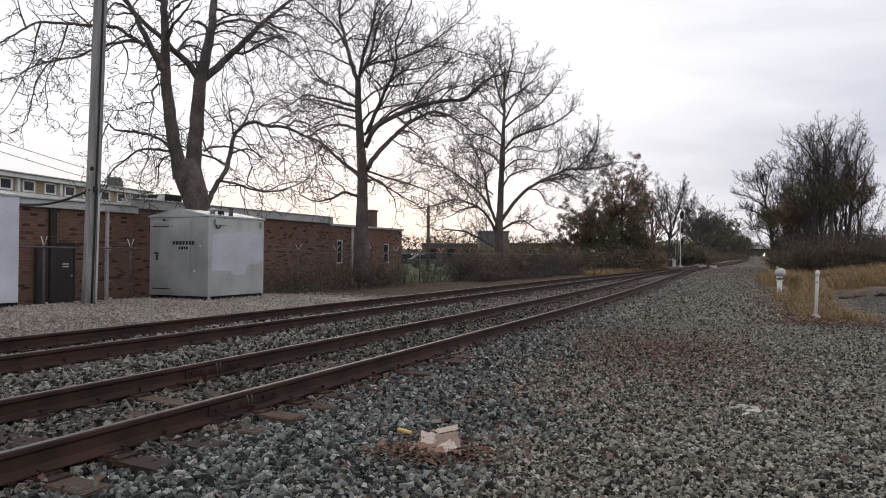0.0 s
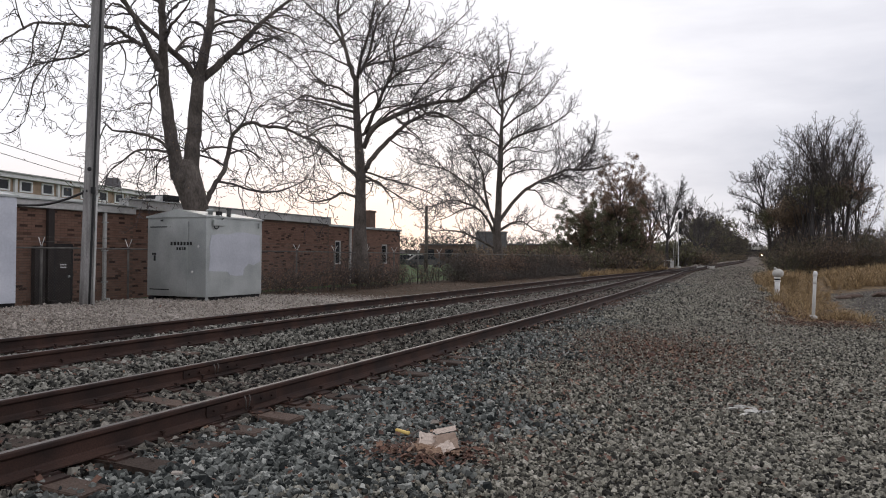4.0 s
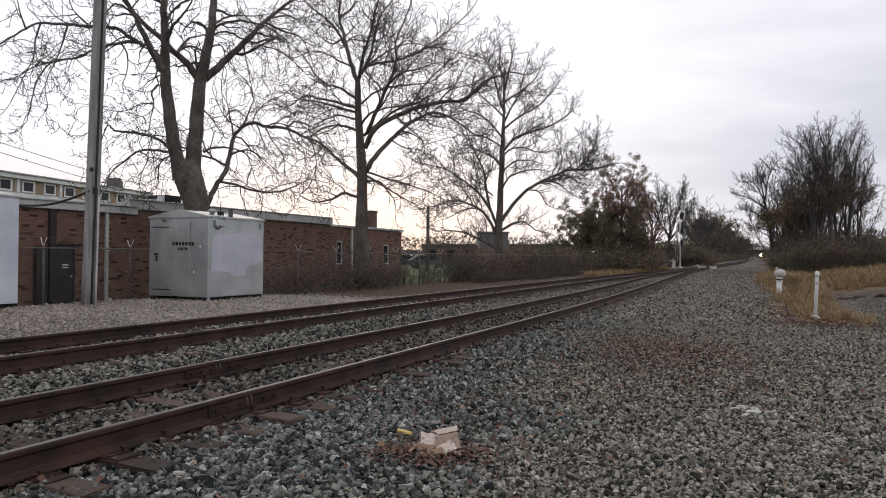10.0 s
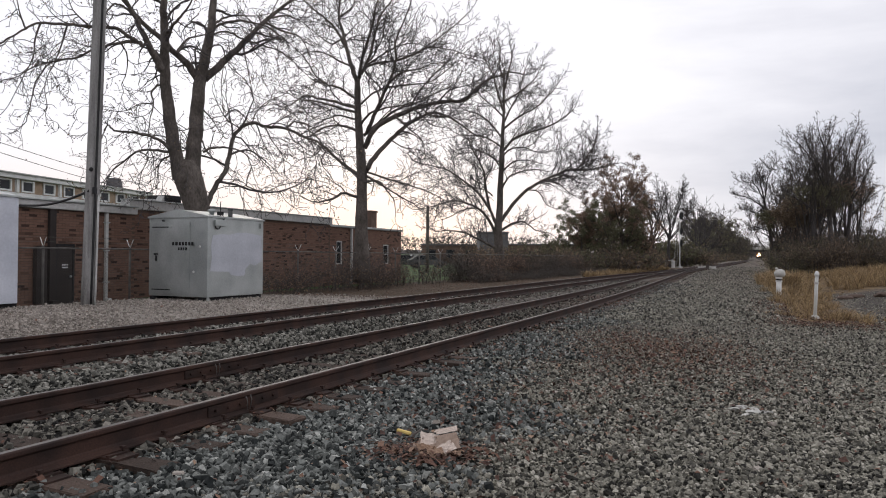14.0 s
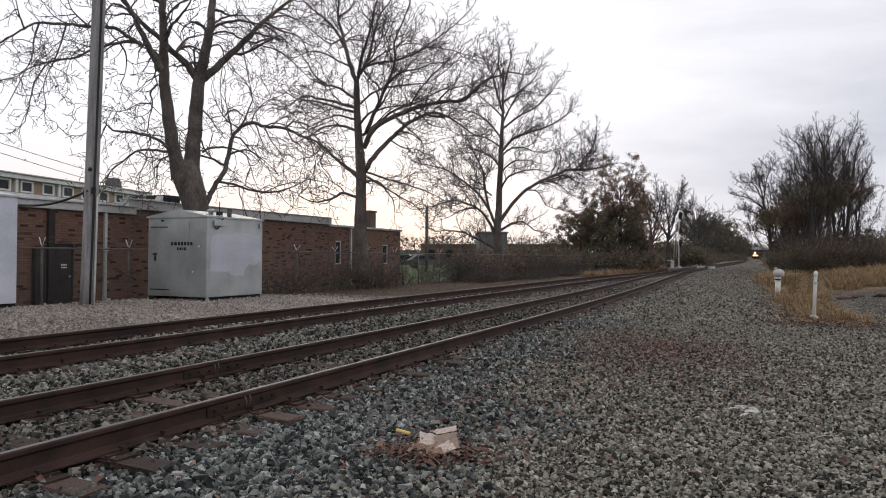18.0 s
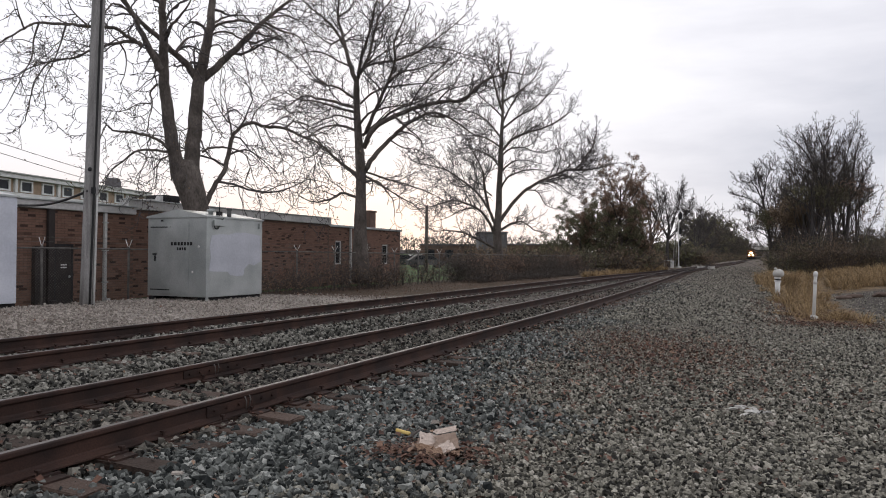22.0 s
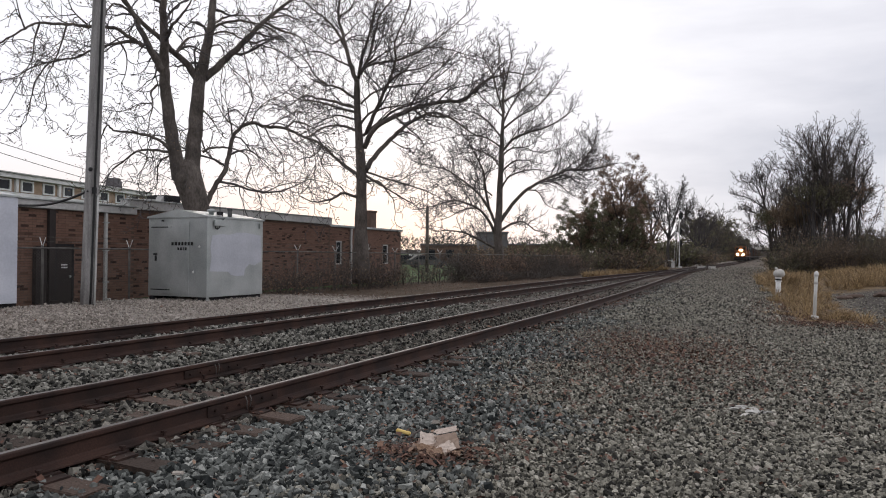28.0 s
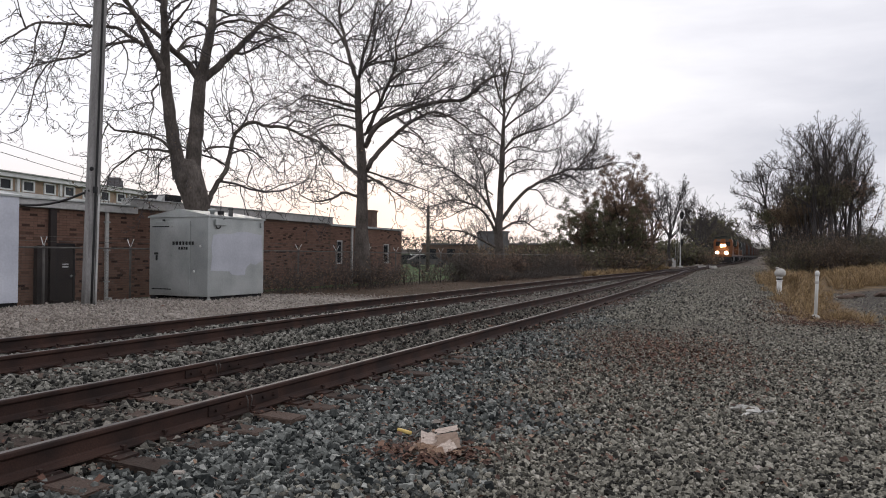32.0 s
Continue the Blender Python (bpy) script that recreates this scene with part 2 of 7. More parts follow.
M_CAR_BROWN = material("brown_freight_paint", (0.06, 0.03, 0.022), (0.11, 0.055, 0.04), 0.7, scale=0.6, fine=8, grain=0.25, bump=0.0)
M_CAR_GREY = material("grey_freight_paint", (0.055, 0.055, 0.056), (0.10, 0.10, 0.098), 0.7, scale=0.6, fine=8, grain=0.25, bump=0.0)
M_GLASS = material("window_glass", (0.015, 0.017, 0.02), (0.03, 0.033, 0.037), 0.12, scale=1, fine=5, grain=0.1, bump=0.0)
M_BEAM = glow("warm_headlamp", (1.0, 0.74, 0.42), 45.0)
M_WIRE = material("black_cable", (0.012, 0.012, 0.012), (0.03, 0.03, 0.03), 0.6, scale=5, fine=50, grain=0.2, bump=0.0)
M_FENCE = material("galvanised_wire", (0.09, 0.085, 0.08), (0.16, 0.15, 0.14), 0.65, 0.4, scale=5, fine=60, grain=0.2, bump=0.0)
M_FAR_BRICK = material("far_dull_brick", (0.10, 0.065, 0.05), (0.16, 0.11, 0.085), 0.9, scale=0.4, fine=4, grain=0.25, bump=0.0)
M_GREY_WALL = material("far_grey_wall", (0.10, 0.095, 0.10), (0.15, 0.145, 0.15), 0.9, scale=0.4, fine=4, grain=0.2, bump=0.0)


# ---- mesh helpers ----
class Mesh:
    """Collects vertices and faces of one mesh."""

    def __init__(self):
        self.v, self.f, self.m, self.s = [], [], [], []

    def face(self, idx, mi=0, smooth=False):
        self.f.append(idx)
        self.m.append(mi)
        self.s.append(smooth)

    def box(self, x0, y0, z0, x1, y1, z1, mi=0, m=None, bevel=0.0):
        if bevel:
            return self.bevel_box(x0, y0, z0, x1, y1, z1, bevel, mi, m)
        k = len(self.v)
        for p in ((x0, y0, z0), (x1, y0, z0), (x1, y1, z0), (x0, y1, z0), (x0, y0, z1), (x1, y0, z1), (x1, y1, z1), (x0, y1, z1)):
            self.v.append(tuple(m @ Vector(p)) if m else p)
        for q in ((0, 3, 2, 1), (4, 5, 6, 7), (0, 1, 5, 4), (1, 2, 6, 5), (2, 3, 7, 6), (3, 0, 4, 7)):
            self.face(tuple(k + i for i in q), mi)
        return self

    def bevel_box(self, x0, y0, z0, x1, y1, z1, b, mi=0, m=None):
        bm = bmesh.new()
        bmesh.ops.create_cube(bm, size=1.0)
        for v in bm.verts:
            v.co = Vector(((x0 + x1) / 2 + v.co.x * (x1 - x0), (y0 + y1) / 2 + v.co.y * (y1 - y0), (z0 + z1) / 2 + v.co.z * (z1 - z0)))
        bmesh.ops.bevel(bm, geom=bm.edges[:], offset=b, segments=2, affect="EDGES", profile=0.6)
        self.take(bm, mi, m)
        return self

    def take(self, bm, mi=0, m=None, smooth=False):
        k = len(self.v)
        bm.verts.index_update()
        self.v += [tuple(m @ v.co) if m else tuple(v.co) for v in bm.verts]
        for f in bm.faces:
            self.face(tuple(k + v.index for v in f.verts), mi, smooth)
        bm.free()

    def tube(self, pts, radii, sides=6, mi=0, caps=True, smooth=True):
        pts = [Vector(p) for p in pts]
        k = len(self.v)
        n = len(pts)
        ref = Vector((0.31, 0.87, 0.23)).normalized()
        for i, p in enumerate(pts):
            t = pts[min(i + 1, n - 1)] - pts[max(i - 1, 0)]
            if t.length < 1e-9:
                t = Vector((0, 0, 1))
            t.normalize()
            a = t.cross(ref)
            if a.length < 0.15:
                a = t.cross(Vector((1, 0, 0)))
            a.normalize()
            b = t.cross(a)
            r = radii[i] if hasattr(radii, "__len__") else radii
            for j in range(sides):
                w = 2 * math.pi * j / sides
                self.v.append(tuple(p + a * (r * math.cos(w)) + b * (r * math.sin(w))))
        for i in range(n - 1):
            for j in range(sides):
                j2 = (j + 1) % sides
                self.face((k + i * sides + j, k + i * sides + j2, k + (i + 1) * sides + j2, k + (i + 1) * sides + j), mi, smooth)
        if caps and sides > 3:
            self.face(tuple(k + j for j in range(sides))[::-1], mi)
            self.face(tuple(k + (n - 1) * sides + j for j in range(sides)), mi)
        return self

    def lathe(self, profile, sides=16, mi=0, m=None, smooth=True):
        """profile: (radius, height) from bottom to top."""
        k = len(self.v)
        for r, z in profile:
            for j in range(sides):
                w = 2 * math.pi * j / sides
                p = Vector((r * math.cos(w), r * math.sin(w), z))
                self.v.append(tuple(m @ p) if m else tuple(p))
        for i in range(len(profile) - 1):
            for j in range(sides):
                j2 = (j + 1) % sides
                self.face((k + i * sides + j, k + i * sides + j2, k + (i + 1) * sides + j2, k + (i + 1) * sides + j), mi, smooth)
        self.face(tuple(k + j for j in range(sides))[::-1], mi)
        self.face(tuple(k + (len(profile) - 1) * sides + j for j in range(sides)), mi)
        return self

    def prism(self, outline, y0, y1, mi=0, m=None):
        """outline: (x, z) counter-clockwise seen from -y, extruded from y0 to y1."""
        k, n = len(self.v), len(outline)
        for y in (y0, y1):
            for x, z in outline:
                p = Vector((x, y, z))
                self.v.append(tuple(m @ p) if m else tuple(p))
        self.face(tuple(k + i for i in range(n)), mi)
        self.face(tuple(k + n + i for i in range(n))[::-1], mi)
        for i in range(n):
            j = (i + 1) % n
            self.face((k + j, k + i, k + n + i, k + n + j), mi)
        return self

    def data(self, name, mats):
        me = bpy.data.meshes.new(name)
        me.from_pydata(self.v, [], self.f)
        me.polygons.foreach_set("material_index", self.m)
        me.polygons.foreach_set("use_smooth", self.s)
        for mt in mats if isinstance(mats, (list, tuple)) else [mats]:
            me.materials.append(mt)
        me.update()
        return me


def thing(name, label, category, group="", kind="", at=None):
    ob = new(name)
    ob.empty_display_size = 0.2
    if at is not None:
        ob.matrix_basis = at
    return tagged(ob, label, category, group, kind)


def part(name, mesh, mats, parent, label="", m=None, kind=""):
    ob = new(name, mesh.data(name, mats) if isinstance(mesh, Mesh) else mesh)
    ob.parent = parent
    if m is not None:
        ob.matrix_basis = m
    return tagged(ob, label, kind=kind)


def solid(name, mesh, mats, label, category, group="", kind="", at=None):
    ob = new(name, mesh.data(name, mats))
    if at is not None:
        ob.matrix_basis = at
    return tagged(ob, label, category, group, kind)


def fast_mesh(name, verts, faces, mat, smooth=False):
    """Mesh from numpy arrays: verts (n, 3), faces (m, k)."""
    me = bpy.data.meshes.new(name)
    m, k = faces.shape
    me.vertices.add(len(verts))
    me.vertices.foreach_set("co", np.ascontiguousarray(verts, dtype=np.float32).ravel())
    me.loops.add(m * k)
    me.loops.foreach_set("vertex_index", faces.astype(np.int32).ravel())
    me.polygons.add(m)
    me.polygons.foreach_set("loop_start", np.arange(0, m * k, k, dtype=np.int32))
    me.polygons.foreach_set("use_smooth", np.full(m, smooth))
    me.materials.append(mat)
    me.update(calc_edges=True)
    me.validate()
    return me


def smooth(v, a, b):
    t = np.clip((v - a) / (b - a), 0.0, 1.0)
    return t * t * (3 - 2 * t)


# ---- plan: p runs square to the tracks (to the right), q along them ----
AX, AY = 0.41, 0.912
TRACK_TURN = -math.degrees(math.atan2(AX, AY))


def pq(p, q, z=0.0):
    return Vector((p * AY + q * AX, -p * AX + q * AY, z))


def to_pq(x, y):
    return AY * x - AX * y, AX * x + AY * y


Z_TAB = np.arange(-80.0, 1400.0, 0.5)
SLOPE = np.interp(Z_TAB, (-80, 8, 20, 35, 58, 75, 92, 108, 128, 1400), (0.46, 0.456, 0.425, 0.395, 0.395, 0.45, 0.483, 0.487, 0.465, 0.465))
X_TAB = np.concatenate(([0.0], np.cumsum((SLOPE[1:] + SLOPE[:-1]) * 0.25)))
X_TAB += -0.68 - np.interp(10.5, Z_TAB, X_TAB)


def grade(y):
    return 0.003 * np.maximum(0.0, y - 55.0)


def near_track(y):
    return np.interp(y, Z_TAB, X_TAB)


def far_track(y):
    return near_track(y) - 3.55 * (1 - smooth(y, 14.0, 88.0))


def far_lift(y):
    return 0.10 * (1 - smooth(y, 35.0, 72.0))


def ground_z(x, y):
    p, q = to_pq(x, y)
    z = grade(y)
    z = z + far_lift(y) * (1 - smooth(p, -6.9, -6.3)) * smooth(p, -60.0, -30.0)
    z = z + 0.22 * (1 - smooth(p, -11.2, -9.6)) * (1 - smooth(q, 15.0, 20.5)) * smooth(p, -15.5, -14.0)
    z = z + 0.55 * smooth(p, 2.0, 7.0) * smooth(q, 24.0, 36.0)
    # ballast fill over the ties further along
    off = np.minimum(np.abs(x - near_track(y)), np.where(y < 74, np.abs(x - far_track(y)), 99.0)) * AY
    z = z + 0.05 * (1 - smooth(off, 1.35, 1.75)) * smooth(y, 8.5, 13.0)
    z = z - 0.05 * smooth(p, -2.6, -1.2) * (1 - smooth(q, 60, 90))
    return z


def gz(x, y):
    return float(ground_z(np.float64(x), np.float64(y)))


# ---- ground ----
def ground_material():
    m = bpy.data.materials.new("gravel_ground")
    m.use_nodes = True
    n, l = m.node_tree.nodes, m.node_tree.links
    bsdf = n["Principled BSDF"]
    bsdf.inputs["Roughness"].default_value = 0.95
    bsdf.inputs["Specular IOR Level"].default_value = 0.15
    geo = n.new("ShaderNodeTexCoord")
    pos = geo.outputs["Object"]

    def dot(vec):
        d = n.new("ShaderNodeVectorMath")
        d.operation = "DOT_PRODUCT"
        d.inputs[1].default_value = vec
        l.new(pos, d.inputs[0])
        return d.outputs["Value"]

    def nz(scale, detail=4.0):
        t = n.new("ShaderNodeTexNoise")
        t.inputs["Scale"].default_value, t.inputs["Detail"].default_value = scale, detail
        l.new(pos, t.inputs["Vector"])
        return t.outputs["Fac"]

    def math_(op, a, b):
        t = n.new("ShaderNodeMath")
        t.operation = op
        for i, v in enumerate((a, b)):
            if isinstance(v, (int, float)):
                t.inputs[i].default_value = v
            else:
                l.new(v, t.inputs[i])
        return t.outputs["Value"]

    def step(v, a, b):
        t = n.new("ShaderNodeMapRange")
        t.interpolation_type = "SMOOTHSTEP"
        t.inputs["From Min"].default_value, t.inputs["From Max"].default_value = a, b
        l.new(v, t.inputs["Value"])
        return t.outputs["Result"]

    def mix(f, a, b):
        t = n.new("ShaderNodeMix")
        t.data_type = "RGBA"
        if isinstance(f, (int, float)):
            t.inputs[0].default_value = f
        else:
            l.new(f, t.inputs[0])
        for i, v in ((6, a), (7, b)):
            if isinstance(v, tuple):
                t.inputs[i].default_value = (*v, 1)
            else:
                l.new(v, t.inputs[i])
        return t.outputs[2]

    def inv(v):
        return math_("SUBTRACT", 1.0, v)

    p, q = dot((AY, -AX, 0)), dot((AX, AY, 0))
    wob = math_("MULTIPLY", math_("SUBTRACT", nz(0.35), 0.5), 5.0)
    wob2 = math_("MULTIPLY", math_("SUBTRACT", nz(1.4), 0.5), 2.5)
    pw = math_("ADD", p, wob)
    pw2 = math_("ADD", p, wob2)
    qw = math_("ADD", q, wob)
    vor = n.new("ShaderNodeTexVoronoi")
    vor.inputs["Scale"].default_value = 26.0
    l.new(pos, vor.inputs["Vector"])
    vsep = n.new("ShaderNodeSeparateColor")
    l.new(vor.outputs["Color"], vsep.inputs["Color"])
    vor2 = n.new("ShaderNodeTexVoronoi")
    vor2.inputs["Scale"].default_value = 8.0
    l.new(pos, vor2.inputs["Vector"])
    vsep2 = n.new("ShaderNodeSeparateColor")
    l.new(vor2.outputs["Color"], vsep2.inputs["Color"])
    cell = math_("ADD", math_("MULTIPLY", vsep.outputs["Red"], 0.65), math_("MULTIPLY", vsep2.outputs["Red"], 0.35))
    gravel = mix(cell, (0.035, 0.033, 0.029), (0.27, 0.256, 0.222))
    gravel = mix(step(nz(0.5), 0.42, 0.68), gravel, mix(cell, (0.045, 0.039, 0.033), (0.30, 0.27, 0.232)))
    # bed under the ballast, its colour lowered for shade between the stones
    blue = mix(cell, (0.02, 0.023, 0.023), (0.105, 0.118, 0.115))
    pale = mix(cell, (0.19, 0.17, 0.15), (0.43, 0.39, 0.35))
    soil = mix(nz(3.0), (0.045, 0.033, 0.025), (0.11, 0.08, 0.055))
    leaf = mix(cell, (0.07, 0.043, 0.032), (0.27, 0.185, 0.138))
    dry = mix(step(nz(1.6, 8.0), 0.38, 0.62), mix(nz(7.0), (0.04, 0.03, 0.022), (0.12, 0.082, 0.05)), mix(nz(12.0), (0.10, 0.068, 0.038), (0.27, 0.19, 0.105)))
    lawn = mix(nz(1.0), (0.045, 0.075, 0.028), (0.095, 0.14, 0.055))
    col = gravel
    # blue-grey ballast shoulder
    col = mix(math_("MULTIPLY", inv(step(pw2, -2.9, -1.9)), math_("SUBTRACT", 0.85, math_("MULTIPLY", step(q, 12.0, 26.0), 0.6))), col, blue)
    # dark, dirty ballast in the tracks
    dirty = mix(cell, (0.05, 0.042, 0.036), (0.17, 0.15, 0.135))
    col = mix(inv(step(p, -4.0, -3.4)), col, dirty)
    # shade in the gaps of the loose stone close by, darkened into the bed colour
    gap_shade = mix(cell, (0.018, 0.017, 0.015), (0.085, 0.08, 0.07))
    col = mix(math_("MULTIPLY", inv(step(q, 11.0, 19.0)), step(p, -9.5, -9.2)), col, gap_shade)
    # brown leaf drift on the shoulder
    drift = math_("MULTIPLY", math_("MULTIPLY", step(pw2, -2.6, -1.6), inv(step(pw2, 0.2, 1.4))), math_("MULTIPLY", step(q, 6.5, 10.0), inv(step(qw, 14, 19))))
    col = mix(math_("MULTIPLY", drift, math_("MULTIPLY", step(nz(2.2), 0.45, 0.62), 0.75)), col, leaf)
    # the access track is browner and muddier further along
    col = mix(math_("MULTIPLY", math_("MULTIPLY", step(qw, 24.0, 36.0), step(p, -4.5, -3.5)), math_("ADD", 0.5, math_("MULTIPLY", step(nz(0.9), 0.4, 0.6), 0.5))), col, mix(cell, (0.05, 0.038, 0.031), (0.19, 0.153, 0.127)))
    # pale crushed stone beyond the tracks, soil further on
    col = mix(inv(step(p, -9.7, -9.2)), col, mix(step(qw, 17.5, 21.5), pale, soil))
    # dry grass verge
    verge = math_("MULTIPLY", step(pw2, 0.2, 1.3), step(qw, 16.5, 19.0))
    verge = math_("MULTIPLY", verge, math_("MAXIMUM", inv(step(pw2, 2.0, 3.0)), step(qw, 32.0, 36.0)))
    lane = math_("MULTIPLY", step(math_("ADD", q, math_("MULTIPLY", p, 0.55)), 17.0, 19.5), inv(step(math_("ADD", q, math_("MULTIPLY", p, 0.25)), 34.0, 37.0)))
    lane = math_("MULTIPLY", lane, step(pw2, 2.2, 3.2))
    col = mix(verge, col, dry)
    col = mix(lane, col, mix(nz(4.0), (0.04, 0.036, 0.033), (0.09, 0.08, 0.07)))
    # soil and lawn behind the fence
    col = mix(inv(step(p, -15.8, -15.2)), col, mix(step(p, -16.8, -16.2), lawn, soil))
    tone = n.new("ShaderNodeMapRange")
    for key, v in (("From Min", 0.3), ("From Max", 0.7), ("To Min", 0.62), ("To Max", 1.36)):
        tone.inputs[key].default_value = v
    l.new(math_("ADD", math_("MULTIPLY", nz(6.0, 8.0), 0.5), math_("MULTIPLY", nz(0.7, 7.0), 0.5)), tone.inputs["Value"])
    sc = n.new("ShaderNodeVectorMath")
    sc.operation = "SCALE"
    l.new(col, sc.inputs[0])
    l.new(tone.outputs["Result"], sc.inputs["Scale"])
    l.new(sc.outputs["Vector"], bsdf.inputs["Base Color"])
    b = n.new("ShaderNodeBump")
    b.inputs["Strength"].default_value, b.inputs["Distance"].default_value = 0.9, 0.03
    l.new(vor.outputs["Distance"], b.inputs["Height"])
    b.invert = True
    l.new(b.outputs["Normal"], bsdf.inputs["Normal"])
    return m


M_GROUND = ground_material()


def build_ground():
    def steps(lo, hi, inner, coarse):
        a = list(np.arange(lo, hi, inner))
        out = []
        d, v = inner, hi
        while v < coarse:
            out.append(v)
            d *= 1.16
            v += d
        low = []
        d, v = inner, lo - inner
        while v > -coarse:
            low.append(v)
            d *= 1.16
            v -= d
        return np.array(low[::-1] + a + out)

    xs, ys = steps(-16, 22, 0.3, 3500.0), steps(-4, 42, 0.3, 4200.0)
    gx, gy = np.meshgrid(xs, ys)
    z = ground_z(gx, gy)
    near = np.exp(-((gx / 40.0) ** 2 + (gy / 60.0) ** 2))
    wave = np.sin(gx * 1.7 + 1.1 * np.sin(gy * 0.9)) * np.sin(gy * 1.3 + np.sin(gx * 0.7)) * 0.012 + np.sin(gx * 4.3 + gy * 2.1) * np.sin(gy * 5.1 - gx) * 0.006
    # the packed bed lies under a loose layer of stone near the tracks
    gp, gq = to_pq(gx, gy)
    z = z + wave * near - 0.032 - 0.042 * (1 - smooth(gy, 11.0, 18.0)) * smooth(gp, -9.4, -9.0)
    verts = np.stack((gx, gy, z), -1).reshape(-1, 3)
    ny, nx = gx.shape
    i = (np.arange(ny - 1)[:, None] * nx + np.arange(nx - 1)[None, :]).ravel()
    faces = np.stack((i, i + 1, i + nx + 1, i + nx), -1)
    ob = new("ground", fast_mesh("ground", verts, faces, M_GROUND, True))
    tagged(ob, "grey gravel yard with pale stone bank and dry grass verge", "ground", kind="structure")


build_ground()


# ---- railway tracks ----
def rail_profile():
    """Half-inch-true flat-bottom rail, 0.18 m high, head at z = 0: outline (x, z) counter-clockwise."""
    return [(-0.070, -0.180), (0.070, -0.180), (0.070, -0.169), (0.018, -0.150), (0.009, -0.135), (0.009, -0.055), (0.030, -0.042), (0.036, -0.034),
            (0.036, -0.010), (0.030, -0.002), (0.022, 0.0), (-0.022, 0.0), (-0.030, -0.002), (-0.036, -0.010), (-0.036, -0.034), (-0.030, -0.042),
            (-0.009, -0.055), (-0.009, -0.135), (-0.018, -0.150), (-0.070, -0.169)]


def rail_mesh(xf, zf, side, y0, y1):
    ys = list(np.arange(y0, 30, 0.5)) + list(np.arange(30, 90, 1.5)) + list(np.arange(90, 320, 8)) + list(np.arange(320, 1001, 40))
    ys = [y for y in ys if y <= y1]
    prof = rail_profile()
    m, n = Mesh(), len(rail_profile())
    for y in ys:
        s = float(xf(y + 0.5) - xf(y - 0.5))
        u = Vector((s, 1.0, 0)).normalized()
        side_v = Vector((u.y, -u.x, 0))
        c = Vector((float(xf(y)), y, float(zf(y))))
        for px, pz in prof:
            m.v.append(tuple(c + side_v * (side * 0.7525 + px) + Vector((0, 0, pz))))
    for i in range(len(ys) - 1):
        for j in range(n):
            k = (j + 1) % n
            m.face((i * n + j, i * n + k, (i + 1) * n + k, (i + 1) * n + j), 1 if j == 10 else 0)
    m.face(tuple(range(n))[::-1])
    m.face(tuple((len(ys) - 1) * n + j for j in range(n)))
    return m


def spot(xf, y, zf):
    """Pose on a track centre line: local y along the track."""
    s = float(xf(y + 0.5) - xf(y - 0.5))
    return Matrix.Translation((float(xf(y)), y, float(zf(y)))) @ Matrix.Rotation(-math.atan(s), 4, "Z")


def tie_mesh(name, seed):
    rnd = random.Random(seed)
    bm = bmesh.new()
    bmesh.ops.create_cube(bm, size=1.0)
    for v in bm.verts:
        v.co = Vector((v.co.x * 2.6, v.co.y * 0.225, v.co.z * 0.17 - 0.085))
    bmesh.ops.bevel(bm, geom=bm.edges[:], offset=0.012, segments=1, affect="EDGES")
    bmesh.ops.subdivide_edges(bm, edges=[e for e in bm.edges if e.calc_length() > 1.0], cuts=6)
    for v in bm.verts:
        v.co += Vector((rnd.uniform(-0.01, 0.01), rnd.uniform(-0.008, 0.008), rnd.uniform(-0.006, 0.006)))
    m = Mesh()
    m.take(bm)
    return m.data(name, M_TIE)


TIES = [tie_mesh("tie", s) for s in range(4)]
PLATE = Mesh().box(-0.19, -0.09, 0, 0.19, 0.09, 0.016).box(-0.105, -0.09, 0.016, -0.075, 0.09, 0.03).box(0.075, -0.09, 0.016, 0.105, 0.09, 0.03).data("tie_plate", M_RUST)
SPIKE = Mesh().box(-0.008, -0.008, -0.02, 0.008, 0.008, 0.03).box(-0.016, -0.014, 0.03, 0.022, 0.014, 0.045).data("spike", M_RUST)


def track_z_near(y):
    return 0.23 + grade(y)


def track_z_far(y):
    return 0.23 + far_lift(y) + grade(y)


def build_track(name, label, xf, zf, y_end):
    t = thing(name, label, "railway track", "pair of railway tracks", "structure")
    for side in (-1, 1):
        r = part("rail", rail_mesh(xf, zf, side, -14, y_end), [M_RUST, M_RAILTOP], t, "rusty steel rail with worn bright head")
    rnd = random.Random(len(label))
    far = Mesh()
    y, count = -6.0, 0
    while y < min(y_end, 420):
        m = spot(xf, y + rnd.uniform(-0.03, 0.03), zf)
        m = m @ pose(rnd.uniform(-0.05, 0.05), 0, -0.197 + rnd.uniform(-0.012, 0.006), 0, 0, rnd.uniform(-1.5, 1.5))
        if y < 62:
            ob = new("tie", TIES[rnd.randrange(4)])
            ob.parent, ob.matrix_basis = t, m
            if y < 26:
                for side in (-0.7525, 0.7525):
                    pl = new("tie_plate", PLATE)
                    pl.parent, pl.matrix_basis = t, m @ pose(side, 0, 0.001)
                    if y < 15:
                        for dx, turn in ((-0.085, 0), (0.085, 180)):
                            sp = new("spike", SPIKE)
                            sp.parent, sp.matrix_basis = t, m @ pose(side + dx, rnd.choice((-0.05, 0.05)), 0.018 + rnd.uniform(0, 0.012), 0, 0, turn)
        else:
            far.box(-1.3, -0.11, -0.17, 1.3, 0.11, 0.0, m=m)
        y += 0.47
    if far.v:
        part("ties_beyond", far, M_TIE_STUFF, t, "weathered ties seen far along the track", kind="stuff")
    return t


near = build_track("railway_track", "rusty single line with weathered wooden ties in grey ballast", near_track, track_z_near, 1000)
